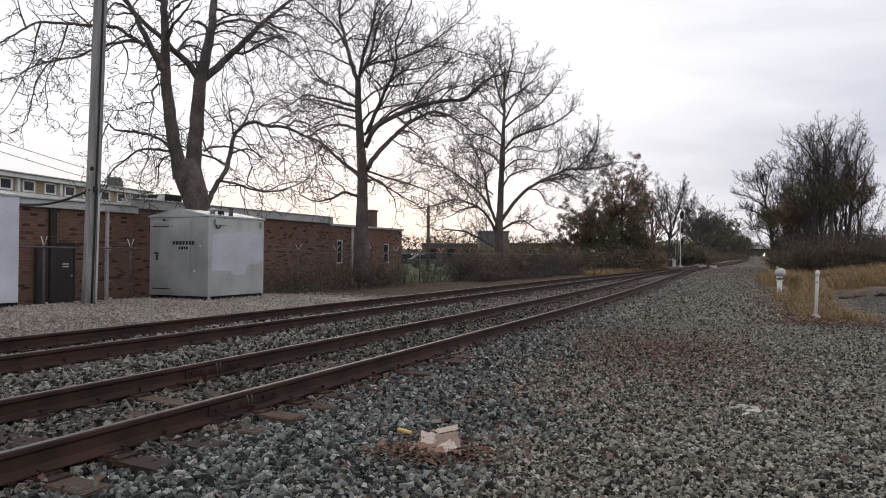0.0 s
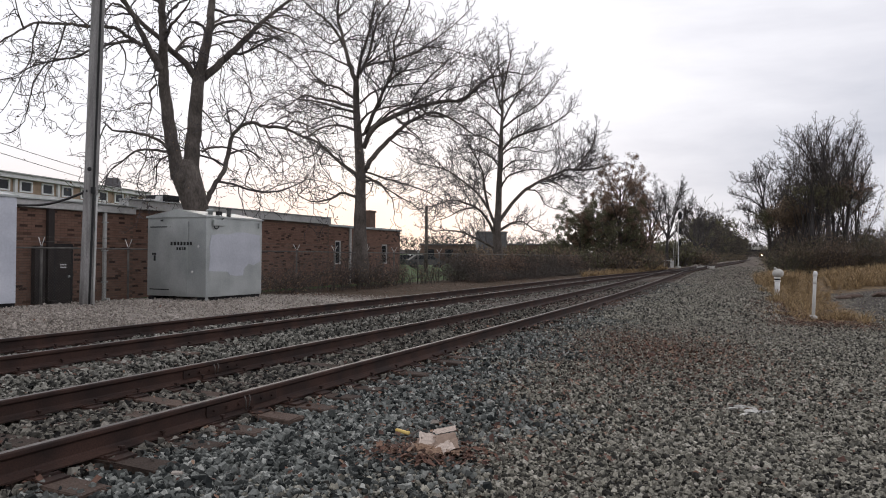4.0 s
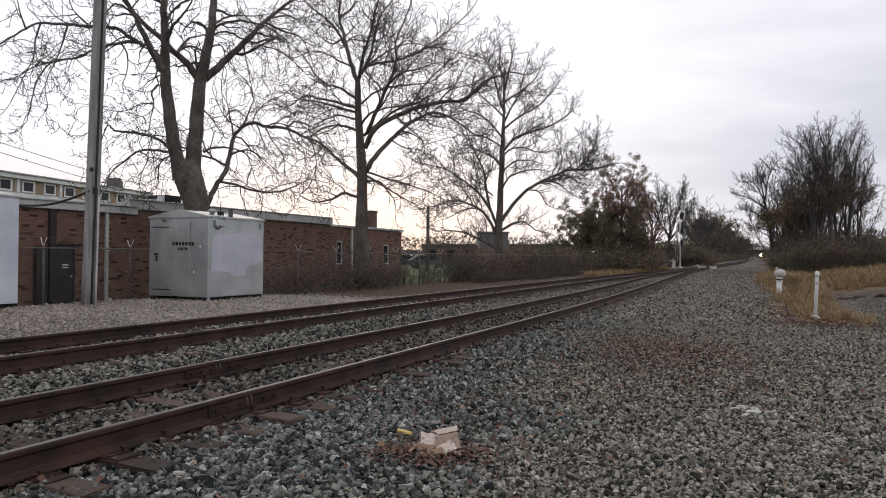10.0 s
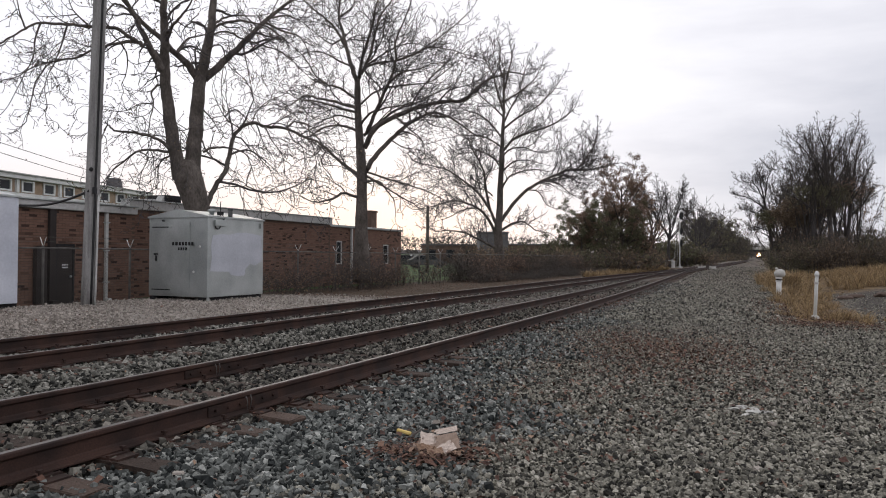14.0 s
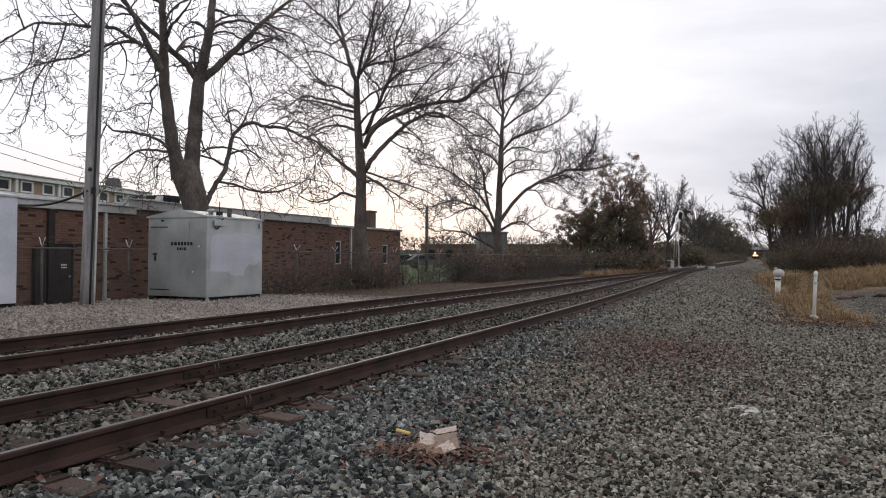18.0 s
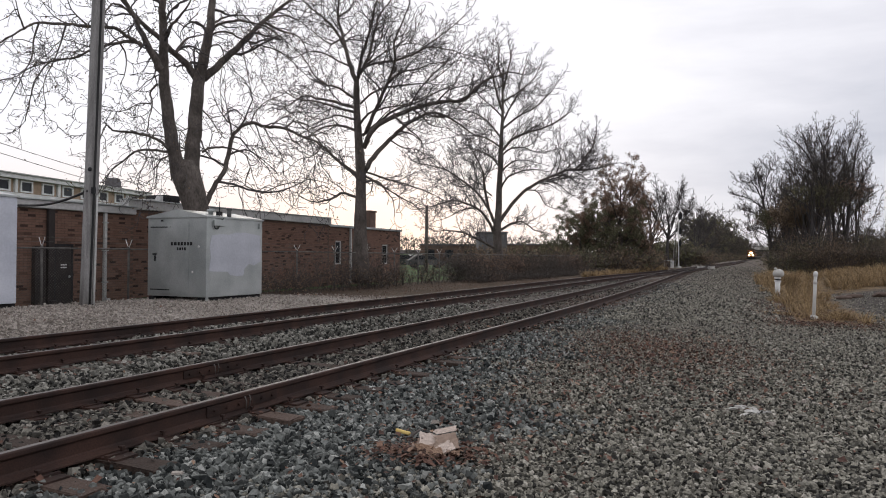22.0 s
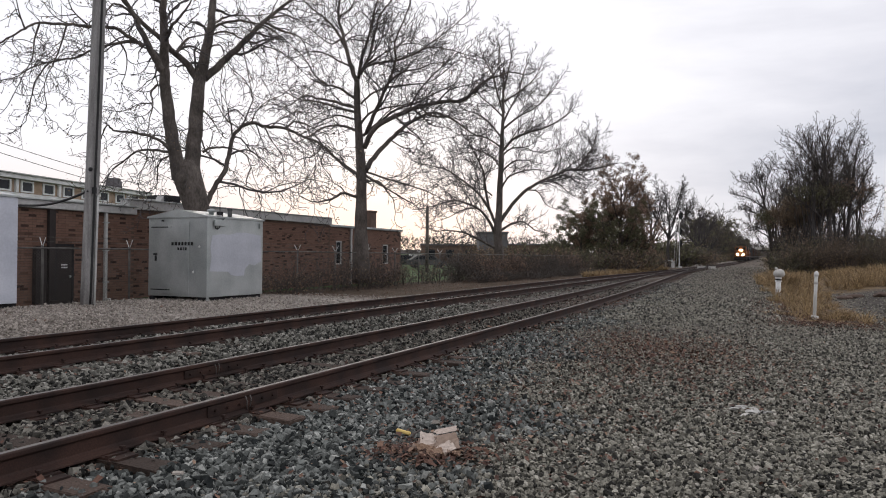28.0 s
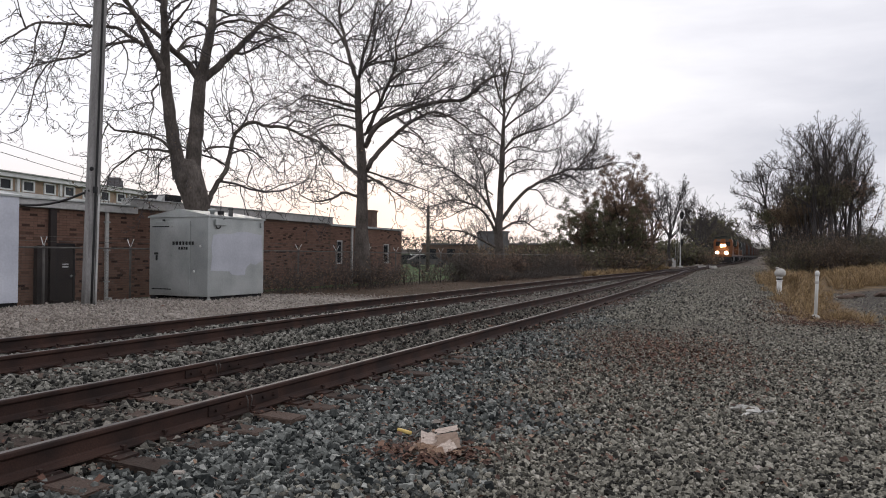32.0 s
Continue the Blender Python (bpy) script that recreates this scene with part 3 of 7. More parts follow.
far = build_track("siding_track", "rusty siding converging on the main line at a turnout", far_track, track_z_far, 74)

# joint bars with bolts on both rails of the main line
def joint_bar(side, y):
    m = Mesh()
    for s in (-1, 1):
        m.box(s * 0.012 - 0.012, -0.46, -0.14, s * 0.012 + 0.012, 0.46, -0.052, bevel=0.006)
        for i in range(6):
            m.tube([(s * 0.02, -0.38 + i * 0.152, -0.095), (s * 0.048, -0.38 + i * 0.152, -0.095)], 0.014, 6)
    part("joint_bar", m, M_RUST, near, "bolted joint bar", spot(near_track, y, track_z_near) @ pose(side * 0.7525, 0, 0))
    b = Mesh()
    b.tube([(0.05, 0.03, -0.03), (0.075, 0.02, -0.06), (0.06, 0.015, -0.15)], 0.005, 5)
    b.tube([(0.05, -0.03, -0.03), (0.07, -0.03, -0.07), (0.06, -0.02, -0.15)], 0.005, 5)
    part("bond_wire", b, M_RAILTOP, near, "pale rail bond wires", spot(near_track, y, track_z_near) @ pose(side * 0.7525, 0, 0))


joint_bar(1, 6.62)
joint_bar(-1, 7.78)


# ---- loose stone ----
def rotations(n, rng):
    q = rng.normal(size=(n, 4))
    q /= np.linalg.norm(q, axis=1)[:, None]
    w, x, y, z = q.T
    return np.stack((np.stack((1 - 2 * (y * y + z * z), 2 * (x * y - z * w), 2 * (x * z + y * w)), -1),
                     np.stack((2 * (x * y + z * w), 1 - 2 * (x * x + z * z), 2 * (y * z - x * w)), -1),
                     np.stack((2 * (x * z - y * w), 2 * (y * z + x * w), 1 - 2 * (x * x + y * y)), -1)), 1)


LUMP = np.array([(-1, -1, -1), (1, -1, -1), (1, 1, -1), (-1, 1, -1), (-0.72, -0.72, 1), (0.72, -0.72, 1), (0.72, 0.72, 1), (-0.72, 0.72, 1)], float) * 0.5
LUMP_F = np.array([(4, 5, 6, 7), (0, 1, 5, 4), (1, 2, 6, 5), (2, 3, 7, 6), (3, 0, 4, 7)])


def stones(name, xy, size, mat, label, rng, sink=0.02, flat=0.92, lift=0.0):
    """Broken blocks lying every way; their undersides are bedded."""
    n = len(xy)
    v = np.repeat(LUMP[None], n, 0) + rng.uniform(-0.2, 0.2, (n, 8, 3))
    s = size[:, None] * rng.uniform(0.6, 1.5, (n, 3)) * np.array([1.2, 0.9, 0.95])
    v *= s[:, None, :]
    # tilt, then turn
    ax, ay, az = rng.normal(0, 0.42, n), rng.normal(0, 0.42, n), rng.uniform(0, 2 * math.pi, n)
    x, y, z = v[:, :, 0], v[:, :, 1], v[:, :, 2]
    y, z = y * np.cos(ax)[:, None] - z * np.sin(ax)[:, None], y * np.sin(ax)[:, None] + z * np.cos(ax)[:, None]
    x, z = x * np.cos(ay)[:, None] + z * np.sin(ay)[:, None], -x * np.sin(ay)[:, None] + z * np.cos(ay)[:, None]
    x, y = x * np.cos(az)[:, None] - y * np.sin(az)[:, None], x * np.sin(az)[:, None] + y * np.cos(az)[:, None]
    base = ground_z(xy[:, 0], xy[:, 1])
    z = z * flat + (base + size * (0.5 - sink) * flat - 0.02 + lift + rng.uniform(-0.95, 0.6, n) * size)[:, None]
    v = np.stack((x + xy[:, None, 0], y + xy[:, None, 1], z), -1)
    f = (LUMP_F[None] + (np.arange(n) * 8)[:, None, None]).reshape(-1, 4)
    ob = new(name, fast_mesh(name, v.reshape(-1, 3), f, mat))
    return tagged(ob, label, "gravel", kind="stuff")


def scatter_view(rng, bands, margin=0.65):
    """Random spots on the ground before the tripod: bands of (y0, y1, spots per square metre)."""
    out = []
    for y0, y1, dens in bands:
        area = margin * (y1 * y1 - y0 * y0) + (y1 - y0) * 0.6
        n = int(area * dens)
        y = np.sqrt(rng.uniform(y0 * y0, y1 * y1, n))
        x = rng.uniform(-1, 1, n) * (margin * y + 0.3)
        out.append(np.stack((x, y), -1))
    return np.concatenate(out)


def build_stones():
    rng = np.random.default_rng(5)
    xy = scatter_view(rng, ((3.6, 6, 3100), (6, 9, 1700), (9, 13, 820), (13, 19, 270), (19, 40, 56)))
    p, q = to_pq(xy[:, 0], xy[:, 1])
    edge = np.clip(-2.1 - 0.13 * (q - 4.0), -3.5, -2.0) + 0.4 * np.sin(q * 1.3) + 0.35 * np.sin(q * 3.1 + 1)
    mix_ = rng.uniform(-0.7, 0.7, len(xy))
    # keep the rails and part of the tie tops clear
    off = np.abs(xy[:, 0] - near_track(xy[:, 1])) * AY
    off2 = np.abs(xy[:, 0] - far_track(xy[:, 1])) * AY
    on_rail = (np.abs(off - 0.75) < 0.10) | (np.abs(off2 - 0.75) < 0.10)
    phase = ((xy[:, 1] + 6.0 - (xy[:, 0] - near_track(xy[:, 1])) * -0.40) / 0.47) % 1.0
    over_tie = ((phase < 0.24) | (phase > 0.76)) & (off < 1.32)
    tie_no = np.floor((xy[:, 1] + 6.0 - (xy[:, 0] - near_track(xy[:, 1])) * -0.40) / 0.47 + 0.5)
    bare = 0.12 + 0.75 * ((np.sin(tie_no * 12.9898) * 43758.5453) % 1.0 < 0.3)
    keep = ~on_rail & ~(over_tie & (rng.uniform(size=len(xy)) < bare))
    in_gauge = (off < 0.95) | (off2 < 1.3)
    verge = (p > 0.8) & (q > 19) & ((p < 2.5) | (q > 34))
    keep &= ~verge
    pale = p < -9.45
    blue = (p + mix_ * 0.8 < edge) & ~pale
    grey = ~blue & ~pale
    far_thin = rng.uniform(size=len(xy))
    s = np.clip(rng.lognormal(math.log(0.0275), 0.28, len(xy)), 0.014, 0.048)
    dirty = keep & blue & in_gauge & (p > -6.0)
    siding = keep & blue & (p < -6.0 + 0.25 * mix_)
    stones("siding_ballast", xy[siding], s[siding] * 0.95, M_STONE_SIDING, "grey-brown weathered ballast round the siding", rng, lift=0.015)
    blue &= ~siding
    dirty &= ~siding
    stones("soiled_ballast", xy[dirty], s[dirty] * 0.95, M_STONE_DIRTY, "brown soiled ballast between the rails", rng, lift=0.022)
    blue &= ~in_gauge
    stones("ballast", xy[keep & blue], s[keep & blue] * 0.88, M_STONE_BLUE, "blue-grey crushed stone ballast round the ties", rng, flat=1.0)
    sel = keep & grey
    stones("gravel", xy[sel], s[sel] * 0.66, M_STONE, "grey angular gravel of the access track", rng)
    sel = keep & pale & (p > -14.8) & (q < 21)
    stones("limestone_gravel", xy[sel], s[sel] * 0.75, M_STONE_PALE, "pale limestone gravel on the bank by the cabinets", rng)
    n = 26000
    y = 17.0 + 95.0 * rng.uniform(0, 1, n) ** 2.2
    left, right = near_track(y) + 1.5, (0.5 + AX * y) / AY
    xy = np.stack((left + (right - left) * rng.uniform(0, 1, n), y), -1)
    stones("road_gravel", xy, np.clip(rng.lognormal(math.log(0.028), 0.3, n), 0.014, 0.055), M_STONE, "grey gravel scattered along the access track", rng, sink=0.2)
    n = 4000
    y = rng.uniform(106, 230, n)
    xy = np.stack((near_track(y) - 2.6 + rng.normal(0, 0.55, n), y), -1)
    stones("spoil_stones", xy, rng.uniform(0.10, 0.24, n), M_STONE_PALE, "pale broken stone tipped along the main line", rng, flat=0.8)
    # larger pale lumps lying about
    xy = scatter_view(rng, ((3.8, 9, 2.2), (9, 16, 0.5)))
    p, q = to_pq(xy[:, 0], xy[:, 1])
    ok = (np.abs(np.abs(xy[:, 0] - near_track(xy[:, 1])) * AY - 0.75) > 0.14) & (p > -6.4)
    xy = xy[ok]
    stones("pale_stones", xy, rng.uniform(0.035, 0.055, len(xy)), M_STONE_PALE, "larger pale stones lying on the gravel", rng, flat=0.55)
    # small cluster of crushed pale plaster
    n = 70
    xy = np.stack((3.05 + rng.normal(0, 0.06, n), 7.0 + rng.normal(0, 0.10, n)), -1)
    stones("plaster_chips", xy, rng.uniform(0.03, 0.075, n), M_CONCRETE, "flat chips of broken white plaster on the gravel", rng, flat=0.35)


def leaf_cards(name, pos, size, mat, label, rng, kind="stuff", parent=None, lay=0.35, category="leaves"):
    """Small bent leaves: two triangles each, folded along the rib."""
    n = len(pos)
    base = np.array([(-0.5, 0, 0.0), (0, -0.34, 0.10), (0.55, 0, 0.04), (0, 0.34, 0.12)])
    v = np.repeat(base[None], n, 0) * rng.uniform(0.7, 1.2, (n, 1, 3))
    v *= size[:, None, None]
    if lay < 1:
        a = rng.uniform(0, 2 * math.pi, n)
        ca, sa = np.cos(a), np.sin(a)
        tilt = rng.normal(0, lay, (n, 2))
        x = v[:, :, 0] * ca[:, None] - v[:, :, 1] * sa[:, None]
        y = v[:, :, 0] * sa[:, None] + v[:, :, 1] * ca[:, None]
        z = v[:, :, 2] + x * tilt[:, :1] + y * tilt[:, 1:]
        v = np.stack((x, y, z), -1)
    else:
        v = np.einsum("nij,nkj->nki", rotations(n, rng), v)
    v += pos[:, None, :]
    f = (np.array([(0, 1, 2), (0, 2, 3)])[None] + (np.arange(n) * 4)[:, None, None]).reshape(-1, 3)
    ob = new(name, fast_mesh(name, v.reshape(-1, 3), f, mat))
    if parent is not None:
        ob.parent = parent
        return tagged(ob, label, kind=kind)
    return tagged(ob, label, category, kind=kind)


def build_leaf_litter():
    rng = np.random.default_rng(9)
    spots = [scatter_view(rng, ((3.6, 9, 14), (9, 16, 5)))]
    spots.append(np.stack((-0.08 + rng.normal(0, 0.22, 900), 5.18 + rng.normal(0, 0.16, 900)), -1))
    spots.append(np.stack((2.8 + rng.normal(0, 1.0, 2600), 9.9 + rng.normal(0, 1.6, 2600)), -1))
    spots.append(np.stack((3.6 + rng.normal(0, 0.75, 2600), 11.8 + rng.normal(0, 1.2, 2600)), -1))
    spots.append(np.stack((0.6 + rng.normal(0, 0.9, 900), 7.0 + rng.normal(0, 1.2, 900)), -1))
    q = rng.normal(18.3, 0.5, 900)
    spots.append(np.array([tuple(pq(rng.uniform(0.2, 2.5), v).xy) for v in q]))
    q = rng.uniform(17.2, 29, 3400)
    spots.append(np.array([tuple(pq(rng.normal(0.9, 0.7), v).xy) for v in q]))
    q = rng.uniform(17, 46, 3000)
    spots.append(np.array([tuple(pq(rng.uniform(-14.5, -10.2), v).xy) for v in q]))
    q = rng.uniform(2, 24, 900)
    spots.append(np.array([tuple(pq(-4.05 + rng.normal(0, 0.12), v).xy) for v in q]))
    q = rng.uniform(4, 26, 500)
    spots.append(np.array([tuple(pq(-5.0 + rng.normal(0, 0.5), v).xy) for v in q]))
    q = rng.uniform(19, 60, 1200)
    spots.append(np.array([tuple(pq(rng.uniform(-15, -10), v).xy) for v in q]))
    xy = np.concatenate(spots)
    on_rail = np.abs(np.abs(xy[:, 0] - near_track(xy[:, 1])) * AY - 0.75) < 0.09
    xy = xy[~on_rail]
    z = ground_z(xy[:, 0], xy[:, 1]) + rng.uniform(0.014, 0.06, len(xy))
    leaf_cards("fallen_leaves", np.column_stack((xy, z)), np.where(rng.uniform(size=len(xy)) < 0.25, 1.5, 1.0) * rng.uniform(0.022, 0.05, len(xy)), M_LEAF_LITTER, "brown fallen leaves scattered over the stones", rng)


build_stones()
build_leaf_litter()


# ---- trees ----
class Tree:
    """A bare tree: a trunk, main limbs given as polylines, and branches grown on them down to twigs."""

    def __init__(self, name, label, at, seed, fine=1.0, leaf=None, leaf_n=0, leaf_size=0.09, density=1.0, mats=(None, None), reach=1.0, turn=0, droop=0.0, group="", scale=1.0, joined=False, crook=0.34, leaf_top=99.0, bare=0.0):
        self.joined = Mesh() if joined else None
        self.rnd = random.Random(seed)
        self.rng = np.random.default_rng(seed)
        self.ob = thing(name, label, "tree", group, at=Matrix.Translation(at) @ Matrix.Rotation(radians(turn), 4, "Z") @ Matrix.Scale(scale, 4))
        self.fine, self.density, self.reach, self.droop = fine, density, reach, droop
        self.bark, self.twig = mats[0] or M_BARK, mats[1] or M_TWIG
        self.twigs = Mesh()
        self.tips = []
        self.leaf, self.leaf_n, self.leaf_size = leaf, leaf_n, leaf_size
        self.crook, self.leaf_top, self.bare = crook, leaf_top, bare

    def curve(self, pts, per=3):
        """A smooth line through the points."""
        pts = [Vector(p) for p in pts]
        out = []
        for i in range(len(pts) - 1):
            a, b = pts[i], pts[i + 1]
            pa = pts[i - 1] if i else a * 2 - b
            pb = pts[i + 2] if i + 2 < len(pts) else b * 2 - a
            for j in range(per):
                t = j / per
                out.append(0.5 * (2 * a + (b - pa) * t + (2 * pa - 5 * a + 4 * b - pb) * t * t + (3 * a - pa - 3 * b + pb) * t ** 3))
        return out + [pts[-1]]

    def trunk(self, *rings):
        m = Mesh()
        pts = self.curve([r[:3] for r in rings], 4)
        rad = np.interp(np.linspace(0, len(rings) - 1, len(pts)), range(len(rings)), [r[3] for r in rings])
        sides = 14
        m.tube(pts, list(rad), sides)
        # bark swells and root flare
        for i, v in enumerate(m.v):
            w = Vector(v)
            c = pts[min(i // sides, len(pts) - 1)]
            k = 1 + 0.07 * noise.noise(w * 1.7) + 0.05 * noise.noise(w * 5)
            k += 0.35 * max(0.0, 0.5 - w.z) * (0.6 + 0.5 * math.sin(5 * math.atan2(w.y, w.x)))
            m.v[i] = (c.x + (w.x - c.x) * k, c.y + (w.y - c.y) * k, w.z)
        part("trunk", m, self.bark, self.ob)

    def limb(self, r, *pts):
        m = Mesh() if self.joined is None else self.joined
        line = self.curve(pts, 4 if self.joined is None else 2)
        for i in range(1, len(line) - 1):
            line[i] += Vector((self.rnd.gauss(0, 1), self.rnd.gauss(0, 1), self.rnd.gauss(0, 1))) * 0.014 * min(0.8, r * 12)
        n = len(line)
        rad = [max(0.012, r * (1 - 0.75 * (i / (n - 1)) ** 0.9) if r < 0.15 else r * (1 - 0.62 * (i / (n - 1)) ** 1.4)) for i in range(n)]
        m.tube(line, rad, 8 if r > 0.1 else 6)
        if self.joined is None:
            part("limb", m, self.bark, self.ob)
        total = sum((line[i + 1] - line[i]).length for i in range(n - 1))
        count = max(4, int(total * (2.6 if r < 0.15 else 1.3) * self.density))
        for k in range(count):
            f0 = max(self.bare, 0.12 if r < 0.1 else (0.3 if r < 0.2 else 0.5))
            f = f0 + (1 - f0) * (k + self.rnd.random()) / count
            i = min(n - 2, int(f * (n - 1)))
            p = line[i].lerp(line[i + 1], f * (n - 1) - i)
            d = (line[i + 1] - line[i]).normalized()
            self.branch(p, d, (0.5 + 0.28 * total * (1.15 - f)) * self.reach * self.rnd.uniform(0.6, 1.25), max(0.010 * self.fine ** 0.5, min(0.05, rad[i] * 0.5)), 1)
        self.branch(line[-1], (line[-1] - line[-2]).normalized(), 1.1 * self.reach, rad[-1], 1, 0.3)

    def branch(self, p, d, length, r, level, spread=1.0):
        """A wandering branch that turns outwards and to the light, with smaller ones along it."""
        rnd = self.rnd
        side = Vector((rnd.gauss(0, 1), rnd.gauss(0, 1), rnd.gauss(0, 0.9) + 0.2))
        out = Vector((p.x, p.y, 0.0))
        if out.length > 0.05:
            side += out.normalized() * 0.45
        side -= side.dot(d) * d
        if side.length < 1e-3:
            return
        side.normalize()
        v = (d * rnd.uniform(0.45, 0.9) + side * spread * rnd.uniform(0.5, 0.95)).normalized()
        n = 8 if level == 1 else (6 if level == 2 else 3)
        line, step = [p], length / n
        bend = Vector((0, 0, 0))
        for i in range(n):
            bend = bend * 0.45 + Vector((rnd.gauss(0, self.crook), rnd.gauss(0, self.crook), rnd.gauss(0, self.crook)))
            v = (v + bend + Vector((0, 0, 0.07 - self.droop))).normalized()
            line.append(line[-1] + v * step)
        small = 0.0035 * self.fine
        rad = [max(small, r * (1 - 0.8 * i / n)) for i in range(n + 1)]
        self.twigs.tube(line, rad, 4 if level == 1 else 3, caps=False)
        self.tips.append(line[-1])
        if level >= 3:
            return
        kids = int((5.0 if level == 1 else 3.4) * max(0.6, min(2.2, length / (1.2 if level == 1 else 0.6))) * self.density)
        for k in range(kids):
            f = 0.12 + 0.88 * (k + rnd.random()) / max(1, kids)
            i = min(n - 1, int(f * n))
            self.branch(line[i].lerp(line[i + 1], f * n - i), (line[i + 1] - line[i]).normalized(), length * rnd.uniform(0.3, 0.55) * (1.15 - 0.45 * f), max(small, rad[i] * 0.55), level + 1)

    def done(self):
        if self.joined is not None:
            part("limbwork", self.joined, self.bark, self.ob)
        if self.twigs.v:
            part("twig_crown", self.twigs, self.twig, self.ob, "fine bare twigs", kind="stuff")
        if self.leaf and self.leaf_n:
            tips = np.array([tuple(t) for t in self.tips if t.z < self.leaf_top])
            pos = tips[self.rng.integers(0, len(tips), self.leaf_n)] + self.rng.normal(0, 0.12, (self.leaf_n, 3))
            leaf_cards("foliage", pos, self.rng.uniform(0.6, 1.3, self.leaf_n) * self.leaf_size, self.leaf, "sparse withered leaves", self.rng, parent=self.ob, lay=2)
        return self.ob


def plane_forked_limbs(add_trunk, add_limb):
    add_trunk((0.24, 0, 0.17, 0.48), (0.20, 0, 1.50, 0.40), (0.18, 0, 2.25, 0.36), (0.14, 0, 2.70, 0.36), (0.02, 0, 3.17, 0.39), (-0.11, 0, 3.54, 0.41), (-0.13, 0, 3.84, 0.37), (-0.13, 0, 4.09, 0.20))
    add_limb(0.200, (-0.39, 0.00, 3.53), (-0.45, -0.16, 4.23), (-0.50, -0.29, 4.79), (-0.55, -0.43, 5.42), (-0.58, -0.58, 6.04), (-0.56, -0.72, 6.65), (-0.52, -0.90, 7.40), (-0.47, -1.08, 8.14), (-0.41, -1.30, 9.01))
    add_limb(0.233, (0.03, 0.00, 3.54), (-0.04, 0.14, 4.19), (-0.05, 0.28, 4.89), (-0.04, 0.46, 5.77), (-0.03, 0.61, 6.49), (0.05, 0.75, 7.22), (0.13, 0.90, 7.96), (0.19, 1.07, 8.80), (0.17, 1.30, 10.04))
    add_limb(0.117, (-0.53, -1.00, 6.50), (-0.64, -1.13, 6.73), (-0.78, -1.34, 7.08), (-0.91, -1.56, 7.48), (-1.00, -1.73, 7.76), (-1.14, -1.93, 8.07), (-1.32, -2.20, 8.50))
    add_limb(0.125, (-0.12, 0.80, 6.62), (-0.34, 0.55, 7.02), (-0.65, 0.29, 7.34), (-1.00, -0.01, 7.69), (-1.40, -0.35, 8.06), (-1.69, -0.66, 8.44), (-1.96, -1.00, 8.88))
    add_limb(0.133, (0.04, 0.80, 6.71), (0.50, 1.12, 7.29), (0.98, 1.46, 7.96), (1.49, 1.83, 8.71), (2.09, 2.19, 9.41), (2.83, 2.60, 10.16))
    add_limb(0.092, (0.32, 0.20, 2.65), (0.40, 0.35, 3.03), (0.58, 0.53, 3.48), (0.76, 0.71, 3.93), (0.83, 0.90, 4.48), (0.87, 1.06, 4.94), (1.03, 1.19, 5.26), (1.36, 1.34, 5.47), (1.78, 1.51, 5.38), (2.33, 1.72, 5.37), (2.75, 1.89, 5.18), (3.17, 2.05, 5.07), (3.57, 2.23, 4.81), (3.98, 2.44, 4.39), (4.34, 2.60, 4.14))
    add_limb(0.042, (2.32, 2.00, 5.42), (2.51, 2.29, 5.68), (2.88, 2.68, 5.66), (3.29, 3.15, 5.48), (3.77, 3.60, 5.52))
    add_limb(0.067, (-0.84, -1.50, 7.00), (-1.03, -1.63, 7.14), (-1.18, -1.72, 7.21), (-1.34, -1.84, 7.34), (-1.53, -1.95, 7.38), (-1.98, -2.20, 7.32), (-2.44, -2.46, 7.28), (-2.97, -2.78, 7.21), (-3.23, -2.96, 7.01), (-3.46, -3.15, 6.75), (-3.78, -3.40, 6.41))
    add_limb(0.050, (-0.90, -1.50, 7.06), (-1.14, -1.44, 7.17), (-1.56, -1.35, 7.15), (-2.08, -1.23, 7.08), (-2.51, -1.13, 6.97), (-2.96, -1.02, 6.82), (-3.48, -0.91, 6.78), (-3.88, -0.81, 6.66), (-4.28, -0.67, 6.18), (-4.52, -0.51, 5.56), (-4.68, -0.40, 5.14))
    add_limb(0.033, (-3.45, -0.90, 6.78), (-3.98, -0.64, 6.77), (-4.61, -0.33, 6.70), (-5.27, 0.01, 6.50), (-6.12, 0.40, 6.46))
    add_limb(0.042, (-1.04, -1.70, 7.80), (-1.18, -1.93, 7.93), (-1.36, -2.14, 7.95), (-1.44, -2.27, 7.78), (-1.50, -2.46, 7.51), (-1.55, -2.60, 7.31))
    add_limb(0.050, (-0.47, -0.60, 4.34), (-0.67, -0.74, 4.55), (-0.99, -0.91, 4.68), (-1.38, -1.11, 4.72), (-1.74, -1.30, 4.73), (-1.84, -1.39, 4.87), (-1.91, -1.47, 4.70), (-1.96, -1.60, 4.40))
    add_limb(0.042, (-0.48, -0.60, 4.25), (-0.97, -0.41, 4.32), (-1.51, -0.20, 4.33), (-1.94, -0.01, 4.10), (-2.42, 0.21, 3.84), (-2.75, 0.40, 3.49), (-3.04, 0.60, 3.11))
    add_limb(0.029, (-0.49, -0.50, 4.15), (-0.78, -0.34, 4.05), (-0.96, -0.16, 3.81), (-1.03, 0.05, 3.50), (-1.15, 0.20, 3.28))
    add_limb(0.025, (-1.44, -0.40, 4.30), (-1.05, -0.68, 4.07), (-1.05, -1.05, 3.62), (-0.98, -1.40, 3.19))
    add_limb(0.042, (0.23, 0.20, 4.37), (0.45, 0.31, 4.51), (0.75, 0.44, 4.54), (1.07, 0.57, 4.52), (1.37, 0.72, 4.37), (1.49, 0.86, 4.04), (1.56, 1.00, 3.69))
